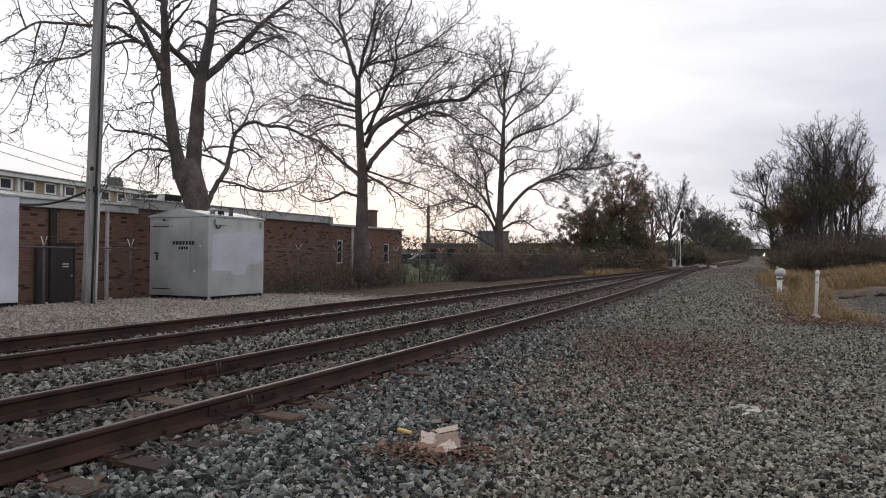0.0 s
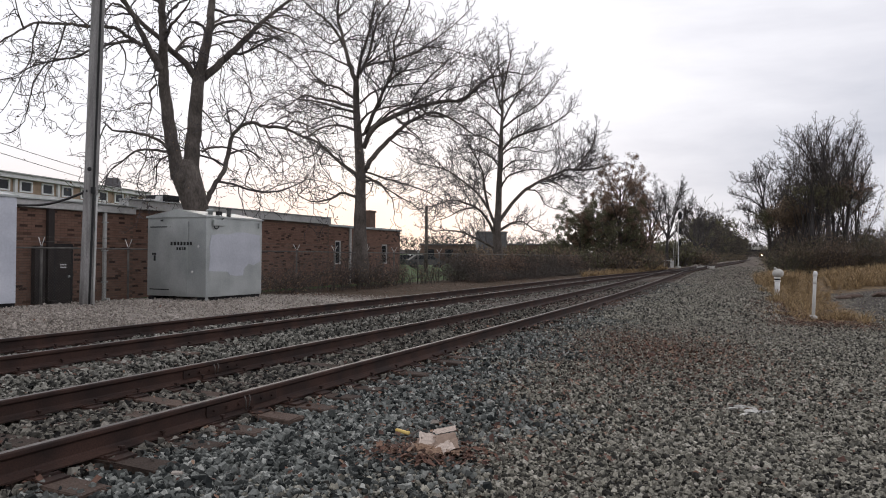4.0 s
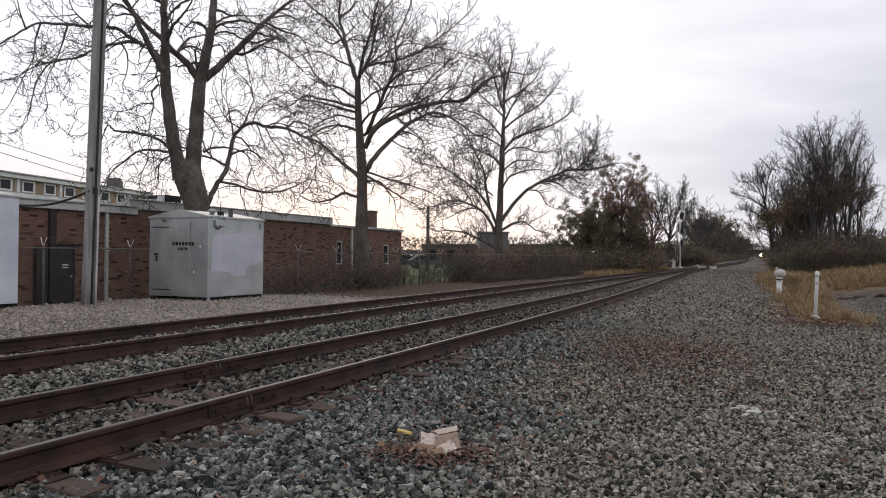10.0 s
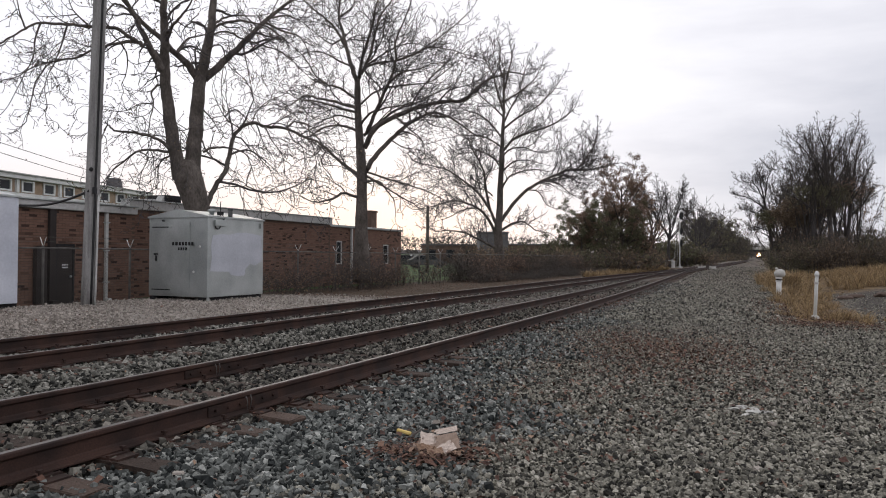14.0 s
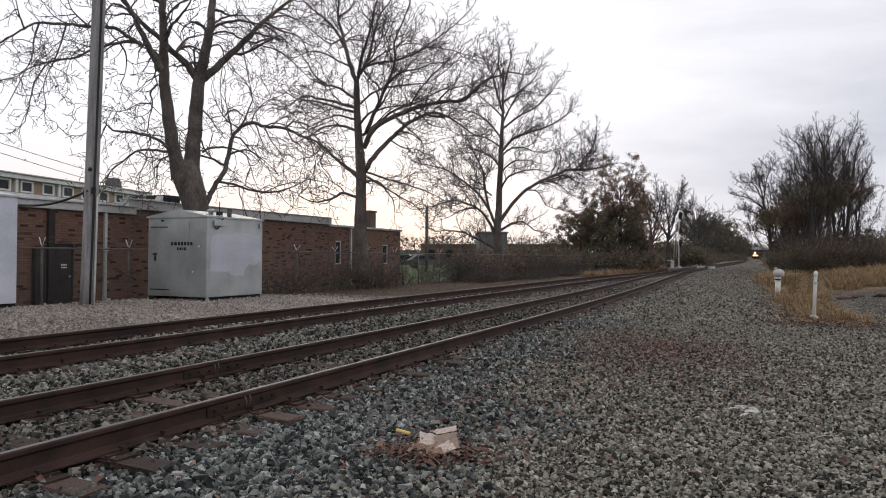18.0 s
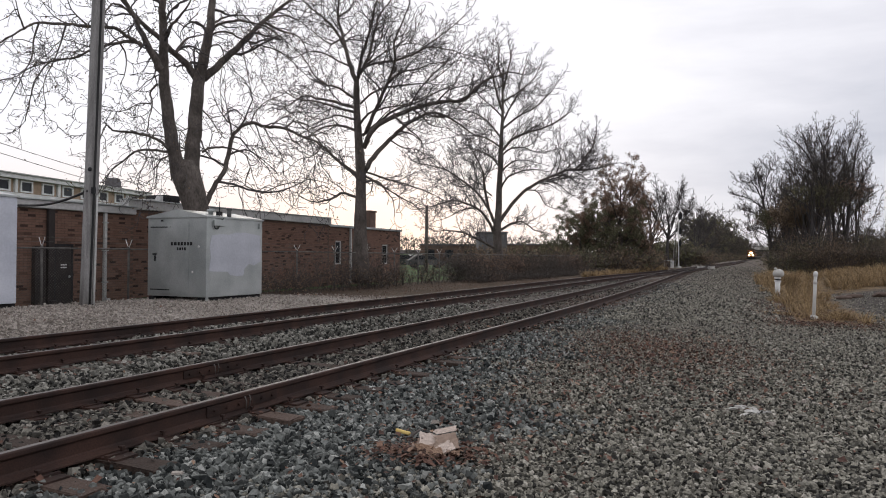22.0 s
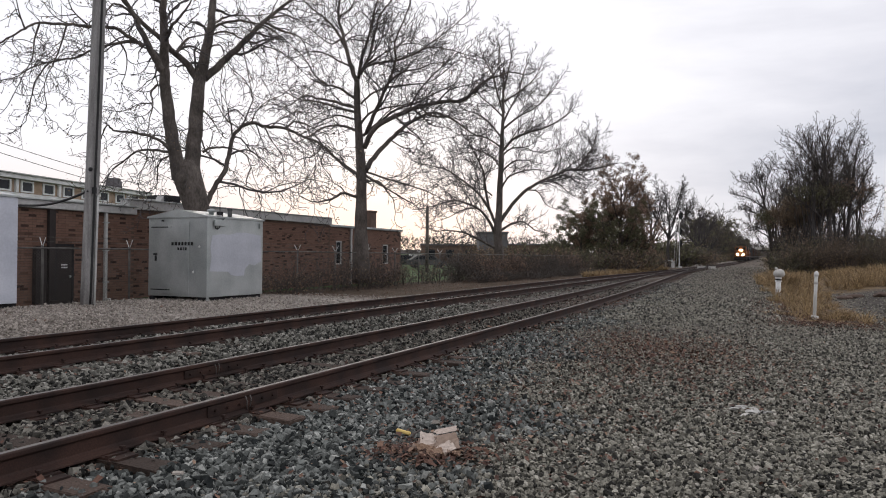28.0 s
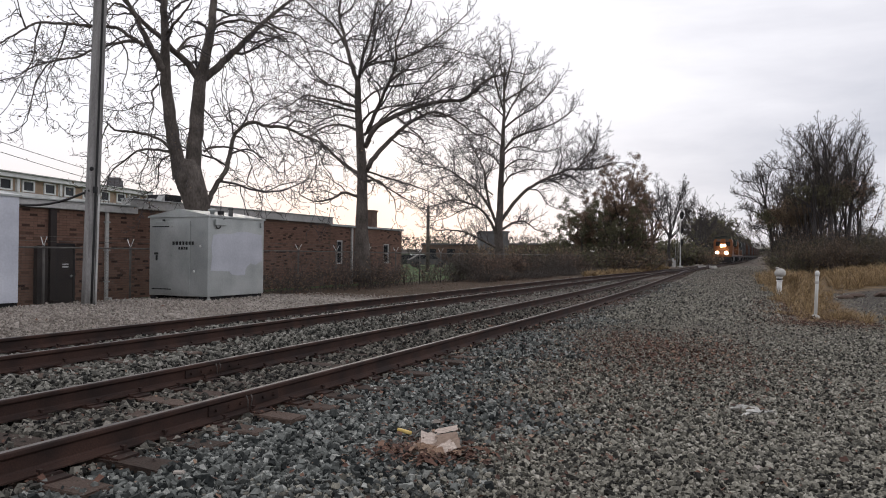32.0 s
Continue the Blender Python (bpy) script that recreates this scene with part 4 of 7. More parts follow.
    add_limb(0.025, (1.48, 0.90, 3.99), (1.31, 1.08, 3.66), (1.22, 1.18, 3.46), (0.61, 1.43, 3.48), (0.20, 1.60, 3.39))
    add_limb(0.025, (0.14, 0.40, 4.74), (0.15, 0.75, 4.48), (0.25, 1.08, 4.29), (0.40, 1.40, 4.14))
    add_limb(0.050, (-0.18, -0.90, 6.99), (-0.10, -0.73, 7.26), (0.03, -0.56, 7.51), (0.23, -0.39, 7.65), (0.46, -0.20, 7.79))
    add_limb(0.058, (-0.43, -1.00, 7.50), (-0.15, -1.28, 7.67), (0.18, -1.58, 7.82), (0.51, -1.90, 7.99), (0.89, -2.40, 8.29))
    add_limb(0.042, (0.18, 1.10, 8.41), (0.37, 1.33, 8.72), (0.70, 1.60, 8.94), (1.22, 2.00, 9.06), (1.76, 2.40, 9.29))
    add_limb(0.050, (0.16, 1.10, 8.30), (0.52, 0.96, 8.47), (1.12, 0.76, 8.48), (1.69, 0.57, 8.35), (2.17, 0.40, 8.13), (2.64, 0.20, 7.77))
    add_limb(0.033, (0.13, 1.10, 8.16), (0.55, 1.23, 8.30), (1.03, 1.39, 8.12), (1.56, 1.56, 7.99), (2.07, 1.71, 7.86), (2.57, 1.90, 7.52), (3.02, 2.08, 7.09), (3.40, 2.20, 6.91))
    add_limb(0.042, (1.61, 1.90, 8.83), (2.09, 2.19, 8.65), (2.59, 2.47, 8.54), (2.81, 2.70, 8.19), (2.99, 3.00, 7.67))
    add_limb(0.033, (1.80, 2.00, 9.01), (2.33, 1.78, 9.00), (2.77, 1.59, 8.81), (3.07, 1.39, 9.07), (3.48, 1.20, 9.18))
    add_limb(0.033, (-0.76, -0.70, 6.17), (-0.88, -0.87, 5.89), (-0.75, -1.05, 5.53), (-0.74, -1.30, 5.05), (-0.67, -1.60, 4.47))
    add_limb(0.021, (-0.69, -1.20, 5.51), (-0.94, -1.50, 5.43), (-1.14, -1.80, 5.20), (-1.30, -2.00, 5.12))
    add_limb(0.029, (0.03, 0.80, 7.55), (0.46, 0.70, 7.73), (0.71, 0.62, 7.45), (0.69, 0.40, 6.45), (0.83, 0.20, 5.56))
    add_limb(0.025, (0.20, 0.30, 5.64), (0.32, 0.71, 5.45), (0.40, 1.15, 5.18), (0.50, 1.50, 4.99))
    add_limb(0.025, (0.98, 1.60, 8.00), (1.19, 1.25, 7.37), (1.47, 0.78, 6.54), (1.57, 0.60, 6.24))
    add_limb(0.025, (2.36, 2.00, 5.38), (2.46, 2.38, 5.08), (2.69, 2.72, 4.91), (2.68, 3.20, 4.44))
    add_limb(0.025, (-2.37, -2.60, 7.22), (-2.63, -2.37, 6.79), (-2.92, -2.15, 6.40), (-3.34, -1.86, 5.86), (-3.42, -1.60, 5.31))
    add_limb(0.025, (-2.84, -3.00, 7.14), (-3.11, -2.77, 6.74), (-3.23, -2.60, 6.42), (-3.69, -2.30, 5.90), (-4.17, -2.00, 5.37))
    add_limb(0.025, (-1.88, -2.40, 7.26), (-1.98, -2.79, 7.39), (-2.01, -3.12, 7.54), (-1.87, -3.60, 7.81))
    add_limb(0.025, (-3.21, -3.00, 7.00), (-3.14, -3.37, 7.27), (-2.99, -3.80, 7.59))
    add_limb(0.025, (-1.61, -1.20, 7.19), (-1.58, -0.87, 6.92), (-1.78, -0.48, 6.54), (-2.04, -0.20, 6.28))
    add_limb(0.025, (-0.06, 0.30, 5.14), (-0.15, 0.08, 5.05), (-0.25, -0.25, 4.86), (-0.07, -0.80, 4.35))
    add_limb(0.025, (2.96, 2.20, 5.57), (3.14, 1.96, 4.93), (3.34, 1.70, 4.25), (3.18, 1.40, 3.50))
    add_limb(0.025, (1.26, 1.20, 3.46), (1.80, 1.40, 3.31), (2.29, 1.59, 3.55), (2.96, 1.82, 3.63), (3.22, 2.00, 3.16))
    add_limb(0.025, (1.72, 2.20, 9.08), (1.77, 2.72, 9.76), (2.03, 3.40, 10.59))
    add_limb(0.025, (1.09, 1.00, 5.23), (0.80, 0.73, 5.42), (0.62, 0.43, 5.77), (0.55, 0.20, 6.06))
    add_limb(0.025, (1.40, 1.20, 5.44), (1.61, 0.94, 5.71), (2.00, 0.60, 5.96), (2.57, 0.20, 6.08))
    add_limb(0.025, (1.93, 1.50, 5.36), (2.24, 1.83, 5.72), (2.67, 2.21, 6.01), (3.19, 2.60, 6.02))
    add_limb(0.025, (1.77, 1.40, 5.36), (2.05, 1.16, 4.88), (2.43, 0.90, 4.40), (2.59, 0.60, 3.76))
    add_limb(0.025, (2.72, 2.00, 5.20), (3.16, 2.59, 5.57), (3.67, 3.20, 5.92))
    add_limb(0.025, (3.56, 2.30, 4.82), (3.46, 2.03, 4.30), (3.89, 1.67, 3.71), (3.76, 1.40, 3.24))


def plane_tall_limbs(add_trunk, add_limb):
    add_trunk((0.04, 0, 0.21, 0.40), (0.00, 0, 1.63, 0.31), (-0.01, 0, 2.58, 0.26), (0.00, 0, 3.88, 0.22), (-0.01, 0, 4.95, 0.21), (-0.11, 0, 6.13, 0.17), (-0.20, 0, 7.32, 0.14), (-0.23, 0, 8.27, 0.13), (-0.21, 0, 8.75, 0.09))
    add_limb(0.107, (-0.23, 0.00, 8.63), (-0.53, 0.21, 9.39), (-0.76, 0.42, 10.17), (-0.99, 0.63, 10.96), (-1.17, 0.85, 11.84), (-1.15, 1.13, 12.97), (-1.33, 1.40, 14.07))
    add_limb(0.083, (-0.16, 0.00, 8.75), (0.00, -0.27, 9.51), (0.26, -0.54, 10.25), (0.49, -0.79, 10.92), (0.66, -1.05, 11.59), (0.96, -1.40, 12.49))
    add_limb(0.083, (-0.09, 0.00, 8.94), (0.24, 0.15, 9.70), (0.45, 0.33, 10.71), (0.67, 0.49, 11.59), (1.13, 0.65, 12.32), (1.50, 0.80, 13.12))
    add_limb(0.071, (-0.80, 0.70, 10.23), (-1.19, 1.01, 10.96), (-1.63, 1.28, 11.53), (-2.29, 1.61, 12.14), (-2.85, 1.89, 12.69), (-3.43, 2.20, 13.36))
    add_limb(0.047, (-0.00, 0.20, 9.23), (0.41, -0.08, 9.49), (0.95, -0.43, 9.73), (1.53, -0.78, 9.91), (2.22, -1.18, 9.91), (2.91, -1.60, 9.54))
    add_limb(0.059, (0.07, 0.00, 9.22), (0.58, 0.13, 9.45), (1.37, 0.32, 9.63), (2.18, 0.52, 10.01), (2.94, 0.72, 10.56), (3.77, 0.96, 11.28), (4.55, 1.20, 12.11))
    add_limb(0.095, (0.19, 0.00, 6.47), (0.49, -0.27, 7.13), (0.84, -0.56, 7.82), (1.25, -0.89, 8.58), (1.47, -1.18, 9.29), (1.44, -1.41, 9.86), (1.72, -1.70, 10.49), (2.04, -2.00, 11.15))
    add_limb(0.047, (1.42, -1.00, 9.24), (2.17, -1.45, 9.38), (2.81, -1.85, 9.56), (3.60, -2.33, 9.34), (4.33, -2.80, 8.99))
    add_limb(0.047, (-0.06, 0.00, 7.70), (0.44, -0.29, 8.07), (1.22, -0.66, 8.27), (2.12, -1.07, 8.27), (2.85, -1.42, 8.30), (3.53, -1.82, 8.68), (4.09, -2.20, 9.11))
    add_limb(0.118, (0.10, 0.00, 5.85), (0.55, -0.33, 6.60), (1.42, -0.69, 7.05), (2.40, -1.08, 7.35), (3.49, -1.50, 7.50), (4.21, -1.77, 7.49), (4.72, -2.07, 7.96), (5.19, -2.29, 8.22), (5.91, -2.60, 8.41))
    add_limb(0.071, (0.05, 0.00, 6.37), (0.77, 0.40, 7.07), (1.37, 0.72, 7.62), (2.32, 1.13, 8.06), (3.10, 1.47, 8.54), (3.87, 1.80, 8.98))
    add_limb(0.118, (0.16, 0.00, 4.90), (0.61, 0.21, 5.65), (1.16, 0.41, 6.26), (1.81, 0.63, 6.93), (2.53, 0.84, 7.39), (3.06, 0.97, 7.54), (3.90, 1.18, 7.25), (4.66, 1.40, 6.75))
    add_limb(0.059, (-0.10, 0.00, 6.80), (0.33, -0.28, 7.22), (1.04, -0.60, 7.42), (1.80, -0.95, 7.47), (2.72, -1.40, 7.74))
    add_limb(0.071, (-0.25, 0.00, 7.51), (-1.08, 0.47, 7.84), (-1.93, 0.93, 8.10), (-2.69, 1.32, 8.31), (-3.37, 1.72, 8.02), (-3.88, 2.00, 7.84))
    add_limb(0.059, (-0.25, 0.00, 7.32), (-1.03, -0.44, 7.46), (-1.80, -0.89, 7.59), (-2.41, -1.25, 7.59), (-2.91, -1.60, 7.87))
    add_limb(0.059, (-0.21, 0.00, 6.56), (-1.06, 0.43, 6.87), (-1.85, 0.80, 6.78), (-2.38, 1.09, 6.53), (-2.99, 1.40, 6.28))
    add_limb(0.047, (-0.19, 0.00, 6.99), (-0.85, -0.75, 7.05), (-1.42, -1.44, 6.75), (-1.86, -2.00, 6.79))
    add_limb(0.059, (-0.27, 0.00, 7.89), (-0.93, -0.26, 8.30), (-1.51, -0.47, 8.43), (-1.94, -0.67, 8.79), (-2.27, -0.91, 9.37), (-2.86, -1.20, 9.88))
    add_limb(0.047, (-0.55, 0.40, 9.37), (-1.13, 0.68, 9.69), (-1.77, 0.99, 10.09), (-2.46, 1.29, 10.24), (-3.14, 1.60, 10.07))
    add_limb(0.083, (-0.17, 0.00, 4.71), (-0.78, 0.27, 5.16), (-1.30, 0.51, 5.60), (-1.75, 0.72, 6.04), (-2.16, 0.94, 6.51), (-2.78, 1.20, 6.99))
    add_limb(0.071, (-0.16, 0.00, 3.76), (-0.67, -0.46, 3.90), (-1.03, -0.81, 3.68), (-1.35, -1.12, 3.52), (-1.78, -1.52, 3.44), (-2.22, -2.00, 3.67))
    add_limb(0.059, (0.16, 0.00, 4.43), (0.65, 0.39, 4.49), (1.00, 0.80, 4.13), (1.27, 1.18, 3.72), (1.32, 1.60, 3.15))
    add_limb(0.047, (0.16, 0.00, 4.66), (0.96, -0.48, 4.20), (1.74, -0.96, 3.70), (2.36, -1.36, 3.31), (2.87, -1.80, 2.70))
    add_limb(0.047, (0.13, 0.00, 4.85), (1.13, 0.39, 4.57), (2.07, 0.74, 4.33), (3.09, 1.12, 3.98), (3.79, 1.40, 3.61))
    add_limb(0.047, (-0.85, 0.20, 10.56), (-1.24, -0.46, 10.07), (-1.64, -1.18, 10.18), (-1.93, -1.80, 10.29))
    add_limb(0.047, (-1.12, 0.80, 11.63), (-0.66, 1.35, 12.26), (-0.50, 2.00, 13.31))
    add_limb(0.047, (1.21, -1.20, 8.32), (1.73, -1.54, 8.65), (2.41, -1.90, 8.69), (3.04, -2.25, 8.83), (3.69, -2.60, 8.74))
    add_limb(0.047, (1.44, -1.00, 6.99), (2.01, -1.26, 6.45), (2.56, -1.52, 5.91), (2.71, -1.80, 5.11))
    add_limb(0.036, (1.14, 0.60, 6.29), (1.71, 0.87, 6.00), (2.34, 1.12, 5.94), (2.88, 1.40, 5.54))
    add_limb(0.036, (2.41, -1.40, 7.29), (3.05, -1.94, 6.82), (3.71, -2.43, 6.73), (4.35, -3.00, 6.28))
    add_limb(0.036, (-1.73, 0.60, 6.02), (-2.19, 0.86, 5.62), (-2.88, 1.15, 5.46), (-3.37, 1.40, 5.09))


def plane_round_limbs(add_trunk, add_limb):
    add_trunk((0.02, 0, -0.36, 0.37), (-0.07, 0, 1.52, 0.32), (-0.16, 0, 3.01, 0.28), (-0.06, 0, 4.51, 0.22), (-0.03, 0, 6.02, 0.19), (0.06, 0, 7.89, 0.17), (0.09, 0, 9.40, 0.13), (0.15, 0, 10.90, 0.09), (0.14, 0, 12.40, 0.07), (0.17, 0, 13.91, 0.06))
    add_limb(0.131, (0.02, 0.00, 3.69), (0.84, 0.38, 4.85), (1.86, 0.76, 5.88), (3.13, 1.13, 6.62), (4.49, 1.52, 7.25), (5.47, 1.77, 7.52), (5.98, 1.99, 8.22), (6.57, 2.22, 8.96), (6.94, 2.50, 10.04))
    add_limb(0.075, (4.90, 1.60, 7.38), (5.93, 2.10, 7.37), (6.89, 2.56, 7.59), (8.04, 3.12, 7.91), (8.86, 3.50, 8.13))
    add_limb(0.112, (-0.23, 0.00, 2.71), (-0.79, -0.38, 3.74), (-1.41, -0.69, 4.42), (-2.31, -1.01, 4.79), (-3.27, -1.34, 4.94), (-4.28, -1.70, 4.58), (-5.14, -2.00, 4.34))
    add_limb(0.112, (-0.24, 0.00, 3.39), (-0.67, 0.33, 4.45), (-1.49, 0.74, 5.66), (-2.48, 1.10, 6.49), (-3.40, 1.42, 7.17), (-4.41, 1.71, 7.51), (-5.44, 2.00, 7.73))
    add_limb(0.094, (-0.68, 0.30, 4.45), (-1.03, -0.45, 5.89), (-1.22, -1.01, 6.93), (-1.62, -1.46, 7.68), (-2.08, -1.92, 8.40), (-2.47, -2.50, 9.38))
    add_limb(0.056, (-0.53, 0.40, 5.44), (-1.03, 0.83, 5.86), (-1.85, 1.38, 5.98), (-2.76, 2.00, 5.80))
    add_limb(0.075, (0.01, 0.00, 5.79), (0.44, -0.49, 6.53), (1.20, -0.99, 6.88), (2.02, -1.47, 6.98), (2.89, -2.00, 6.78))
    add_limb(0.075, (-0.01, 0.00, 7.29), (-0.61, 0.63, 8.13), (-1.34, 1.16, 8.50), (-2.25, 1.75, 8.82), (-3.25, 2.40, 8.67))
    add_limb(0.094, (0.10, 0.00, 8.34), (0.79, -0.49, 9.10), (1.70, -0.95, 9.43), (2.86, -1.54, 9.74), (3.78, -2.07, 10.23), (4.29, -2.40, 10.59))
    add_limb(0.075, (0.09, 0.00, 9.17), (-0.64, 0.43, 10.22), (-1.53, 0.83, 10.98), (-2.44, 1.16, 11.34), (-3.29, 1.50, 11.95))
    add_limb(0.075, (0.16, 0.00, 10.22), (0.69, 0.60, 11.41), (1.32, 1.18, 12.54), (1.61, 1.77, 13.85), (2.14, 2.40, 15.20))
    add_limb(0.075, (0.11, 0.00, 11.05), (-0.36, -0.63, 12.25), (-0.70, -1.15, 13.23), (-1.24, -1.61, 13.98), (-1.56, -2.00, 14.66))
    add_limb(0.075, (0.18, 0.00, 12.41), (0.40, -0.35, 13.45), (0.58, -0.70, 14.47), (0.40, -1.00, 15.34))
    add_limb(0.066, (0.14, 0.00, 13.08), (-0.14, 0.39, 14.32), (-0.05, 0.75, 15.49), (-0.34, 1.00, 16.25))
    add_limb(0.066, (0.06, 0.00, 7.97), (0.75, 0.55, 8.62), (1.73, 1.14, 8.76), (2.74, 1.76, 8.55), (3.85, 2.40, 8.81))
    add_limb(0.066, (0.07, 0.00, 6.99), (0.80, -0.53, 7.60), (1.64, -0.99, 7.62), (2.52, -1.50, 7.34))
    add_limb(0.094, (0.03, 0.00, 3.09), (0.75, -0.58, 3.52), (1.44, -1.06, 3.61), (2.03, -1.59, 3.12), (2.56, -2.00, 2.90))
    add_limb(0.094, (-0.23, 0.00, 1.89), (-1.40, -0.88, 2.42), (-2.46, -1.68, 2.86), (-3.55, -2.47, 2.97), (-4.25, -3.00, 2.87))
    add_limb(0.075, (0.16, 0.00, 9.85), (1.24, 0.28, 10.74), (2.40, 0.54, 11.41), (3.42, 0.82, 12.47), (3.98, 1.00, 13.21))
    add_limb(0.066, (0.06, 0.00, 8.57), (-0.85, -0.62, 9.06), (-1.84, -1.21, 9.17), (-2.88, -1.83, 9.13), (-3.67, -2.40, 9.53))
    add_limb(0.066, (0.12, 0.00, 10.67), (-0.56, 0.65, 11.48), (-1.36, 1.38, 12.40), (-1.81, 2.00, 13.41))
    add_limb(0.066, (0.18, 0.00, 11.65), (1.05, -0.65, 12.11), (1.98, -1.45, 12.81), (2.33, -2.00, 13.47))
    add_limb(0.056, (1.86, 0.80, 5.88), (2.67, 1.15, 5.77), (3.28, 1.59, 4.96), (4.20, 2.00, 4.61))
    add_limb(0.056, (-1.55, -0.60, 4.54), (-2.52, -1.07, 4.35), (-3.40, -1.55, 3.87), (-4.27, -2.00, 3.56))
    add_limb(0.056, (3.09, 0.90, 6.59), (4.10, 1.43, 6.35), (5.06, 2.02, 5.71), (5.84, 2.40, 5.59))


def bank_tree_limbs(add_trunk, add_limb):
    add_trunk((0.01, 0, 0.49, 0.26), (-0.00, 0, 3.26, 0.22), (-0.20, 0, 6.61, 0.17), (-0.41, 0, 9.49, 0.12), (-0.51, 0, 10.92, 0.10))
    add_limb(0.07, (-0.51, 0.00, 10.83), (-1.21, -0.41, 12.05), (-1.58, -0.74, 13.08))
    add_limb(0.07, (-0.46, 0.00, 10.83), (0.22, 0.28, 12.18), (0.73, 0.51, 13.34))
    add_limb(0.07, (-0.20, 0.00, 6.61), (-2.21, -1.44, 9.28), (-3.87, -2.39, 10.76), (-5.06, -2.95, 11.34))
    add_limb(0.07, (-0.15, 0.00, 5.18), (-1.33, 1.17, 8.17), (-2.93, 1.92, 9.22), (-4.18, 2.42, 9.27))
    add_limb(0.07, (-0.11, 0.00, 5.66), (1.77, 1.49, 8.72), (3.60, 2.96, 11.92), (4.59, 3.81, 13.85))
    add_limb(0.07, (-0.31, 0.00, 9.01), (0.51, -0.74, 10.82), (0.70, -1.23, 12.16))
    add_limb(0.07, (-0.31, 0.00, 8.53), (-2.07, -0.71, 10.33), (-3.10, -1.32, 12.11))
    add_limb(0.07, (-0.10, 0.00, 4.22), (-2.81, -0.80, 6.05), (-4.44, -1.23, 6.71))


def bank_tree_slim_limbs(add_trunk, add_limb):
    add_trunk((-0.24, 0, 0.47, 0.25), (-0.00, 0, 3.34, 0.20), (0.38, 0, 6.81, 0.15), (0.57, 0, 9.28, 0.12))
    add_limb(0.10, (0.57, 0.00, 9.28), (1.59, 1.08, 11.94), (2.44, 1.84, 13.86))
    add_limb(0.10, (0.52, 0.00, 8.79), (0.48, 0.89, 10.90), (0.60, 1.55, 12.52))
    add_limb(0.10, (0.38, 0.00, 6.81), (1.07, -1.06, 9.16), (1.42, -1.69, 10.53))
    add_limb(0.10, (0.19, 0.00, 5.32), (2.06, 0.57, 6.87), (3.08, 1.02, 8.42))
    add_limb(0.10, (0.29, 0.00, 6.31), (-0.27, 0.88, 7.88), (-0.22, 1.61, 9.47))


def bank_tree_low_limbs(add_trunk, add_limb):
    add_trunk((0.18, 0, 0.60, 0.20), (0.06, 0, 3.01, 0.17), (-0.30, 0, 5.31, 0.13), (-0.77, 0, 7.60, 0.09))
    add_limb(0.07, (-0.77, 0.00, 7.48), (-2.11, -0.82, 8.94), (-3.81, -1.48, 9.03))
    add_limb(0.07, (-0.53, 0.00, 6.45), (-1.87, 1.03, 7.67), (-3.04, 1.74, 8.02))
    add_limb(0.07, (-0.18, 0.00, 4.73), (-1.89, -0.35, 6.13), (-3.54, -0.61, 6.39))
    add_limb(0.07, (-0.65, 0.00, 7.31), (-0.76, -0.97, 9.50), (-0.30, -1.78, 11.10))
    add_limb(0.07, (-0.18, 0.00, 5.02), (1.66, 1.11, 7.71), (2.62, 1.91, 9.85))
    add_limb(0.07, (-0.71, 0.00, 7.49), (-1.62, -0.99, 9.50), (-1.64, -1.65, 10.83))
    add_limb(0.06, (-0.06, 0.00, 3.58), (-0.91, 0.41, 4.17), (-1.49, 0.68, 4.52))
    add_limb(0.06, (-0.18, 0.00, 4.16), (-1.11, 0.61, 4.63), (-1.99, 1.13, 4.53))
    add_limb(0.06, (-0.00, 0.00, 2.90), (0.87, -0.57, 3.58), (1.53, -0.96, 3.29))



def grown(tree, height, r, limbs, spread, first=0.25, lean=0.0):
    """Trunk and limbs of a tree that is seen from afar."""
    rnd = tree.rnd
    top = Vector((lean * height, 0, height * 0.72))
    tree.trunk((0, 0, -0.1, r * 1.15), (lean * height * 0.2, 0, height * 0.25, r * 0.85), (lean * height * 0.6, 0.1, height * 0.5, r * 0.6), (*top, r * 0.3))
    for i in range(limbs):
        f = first + (0.95 - first) * i / max(1, limbs - 1)
        a = i * 2.4 + rnd.uniform(-0.4, 0.4)
        h0 = height * 0.72 * f
        out = spread * (1.1 - 0.6 * f) * rnd.uniform(0.75, 1.2)
        up = height * (0.30 - 0.08 * f) * rnd.uniform(0.8, 1.2)
        b = Vector((lean * h0 * 1.2, 0, h0))
        e = Vector((math.cos(a), math.sin(a), 0))
        tree.limb(r * (0.55 - 0.25 * f), tuple(b), tuple(b + e * out * 0.45 + Vector((0, 0, up * 0.35))), tuple(b + e * out * 0.8 + Vector((0, 0, up * 0.75))), tuple(b + e * out + Vector((0, 0, up * 1.2))))


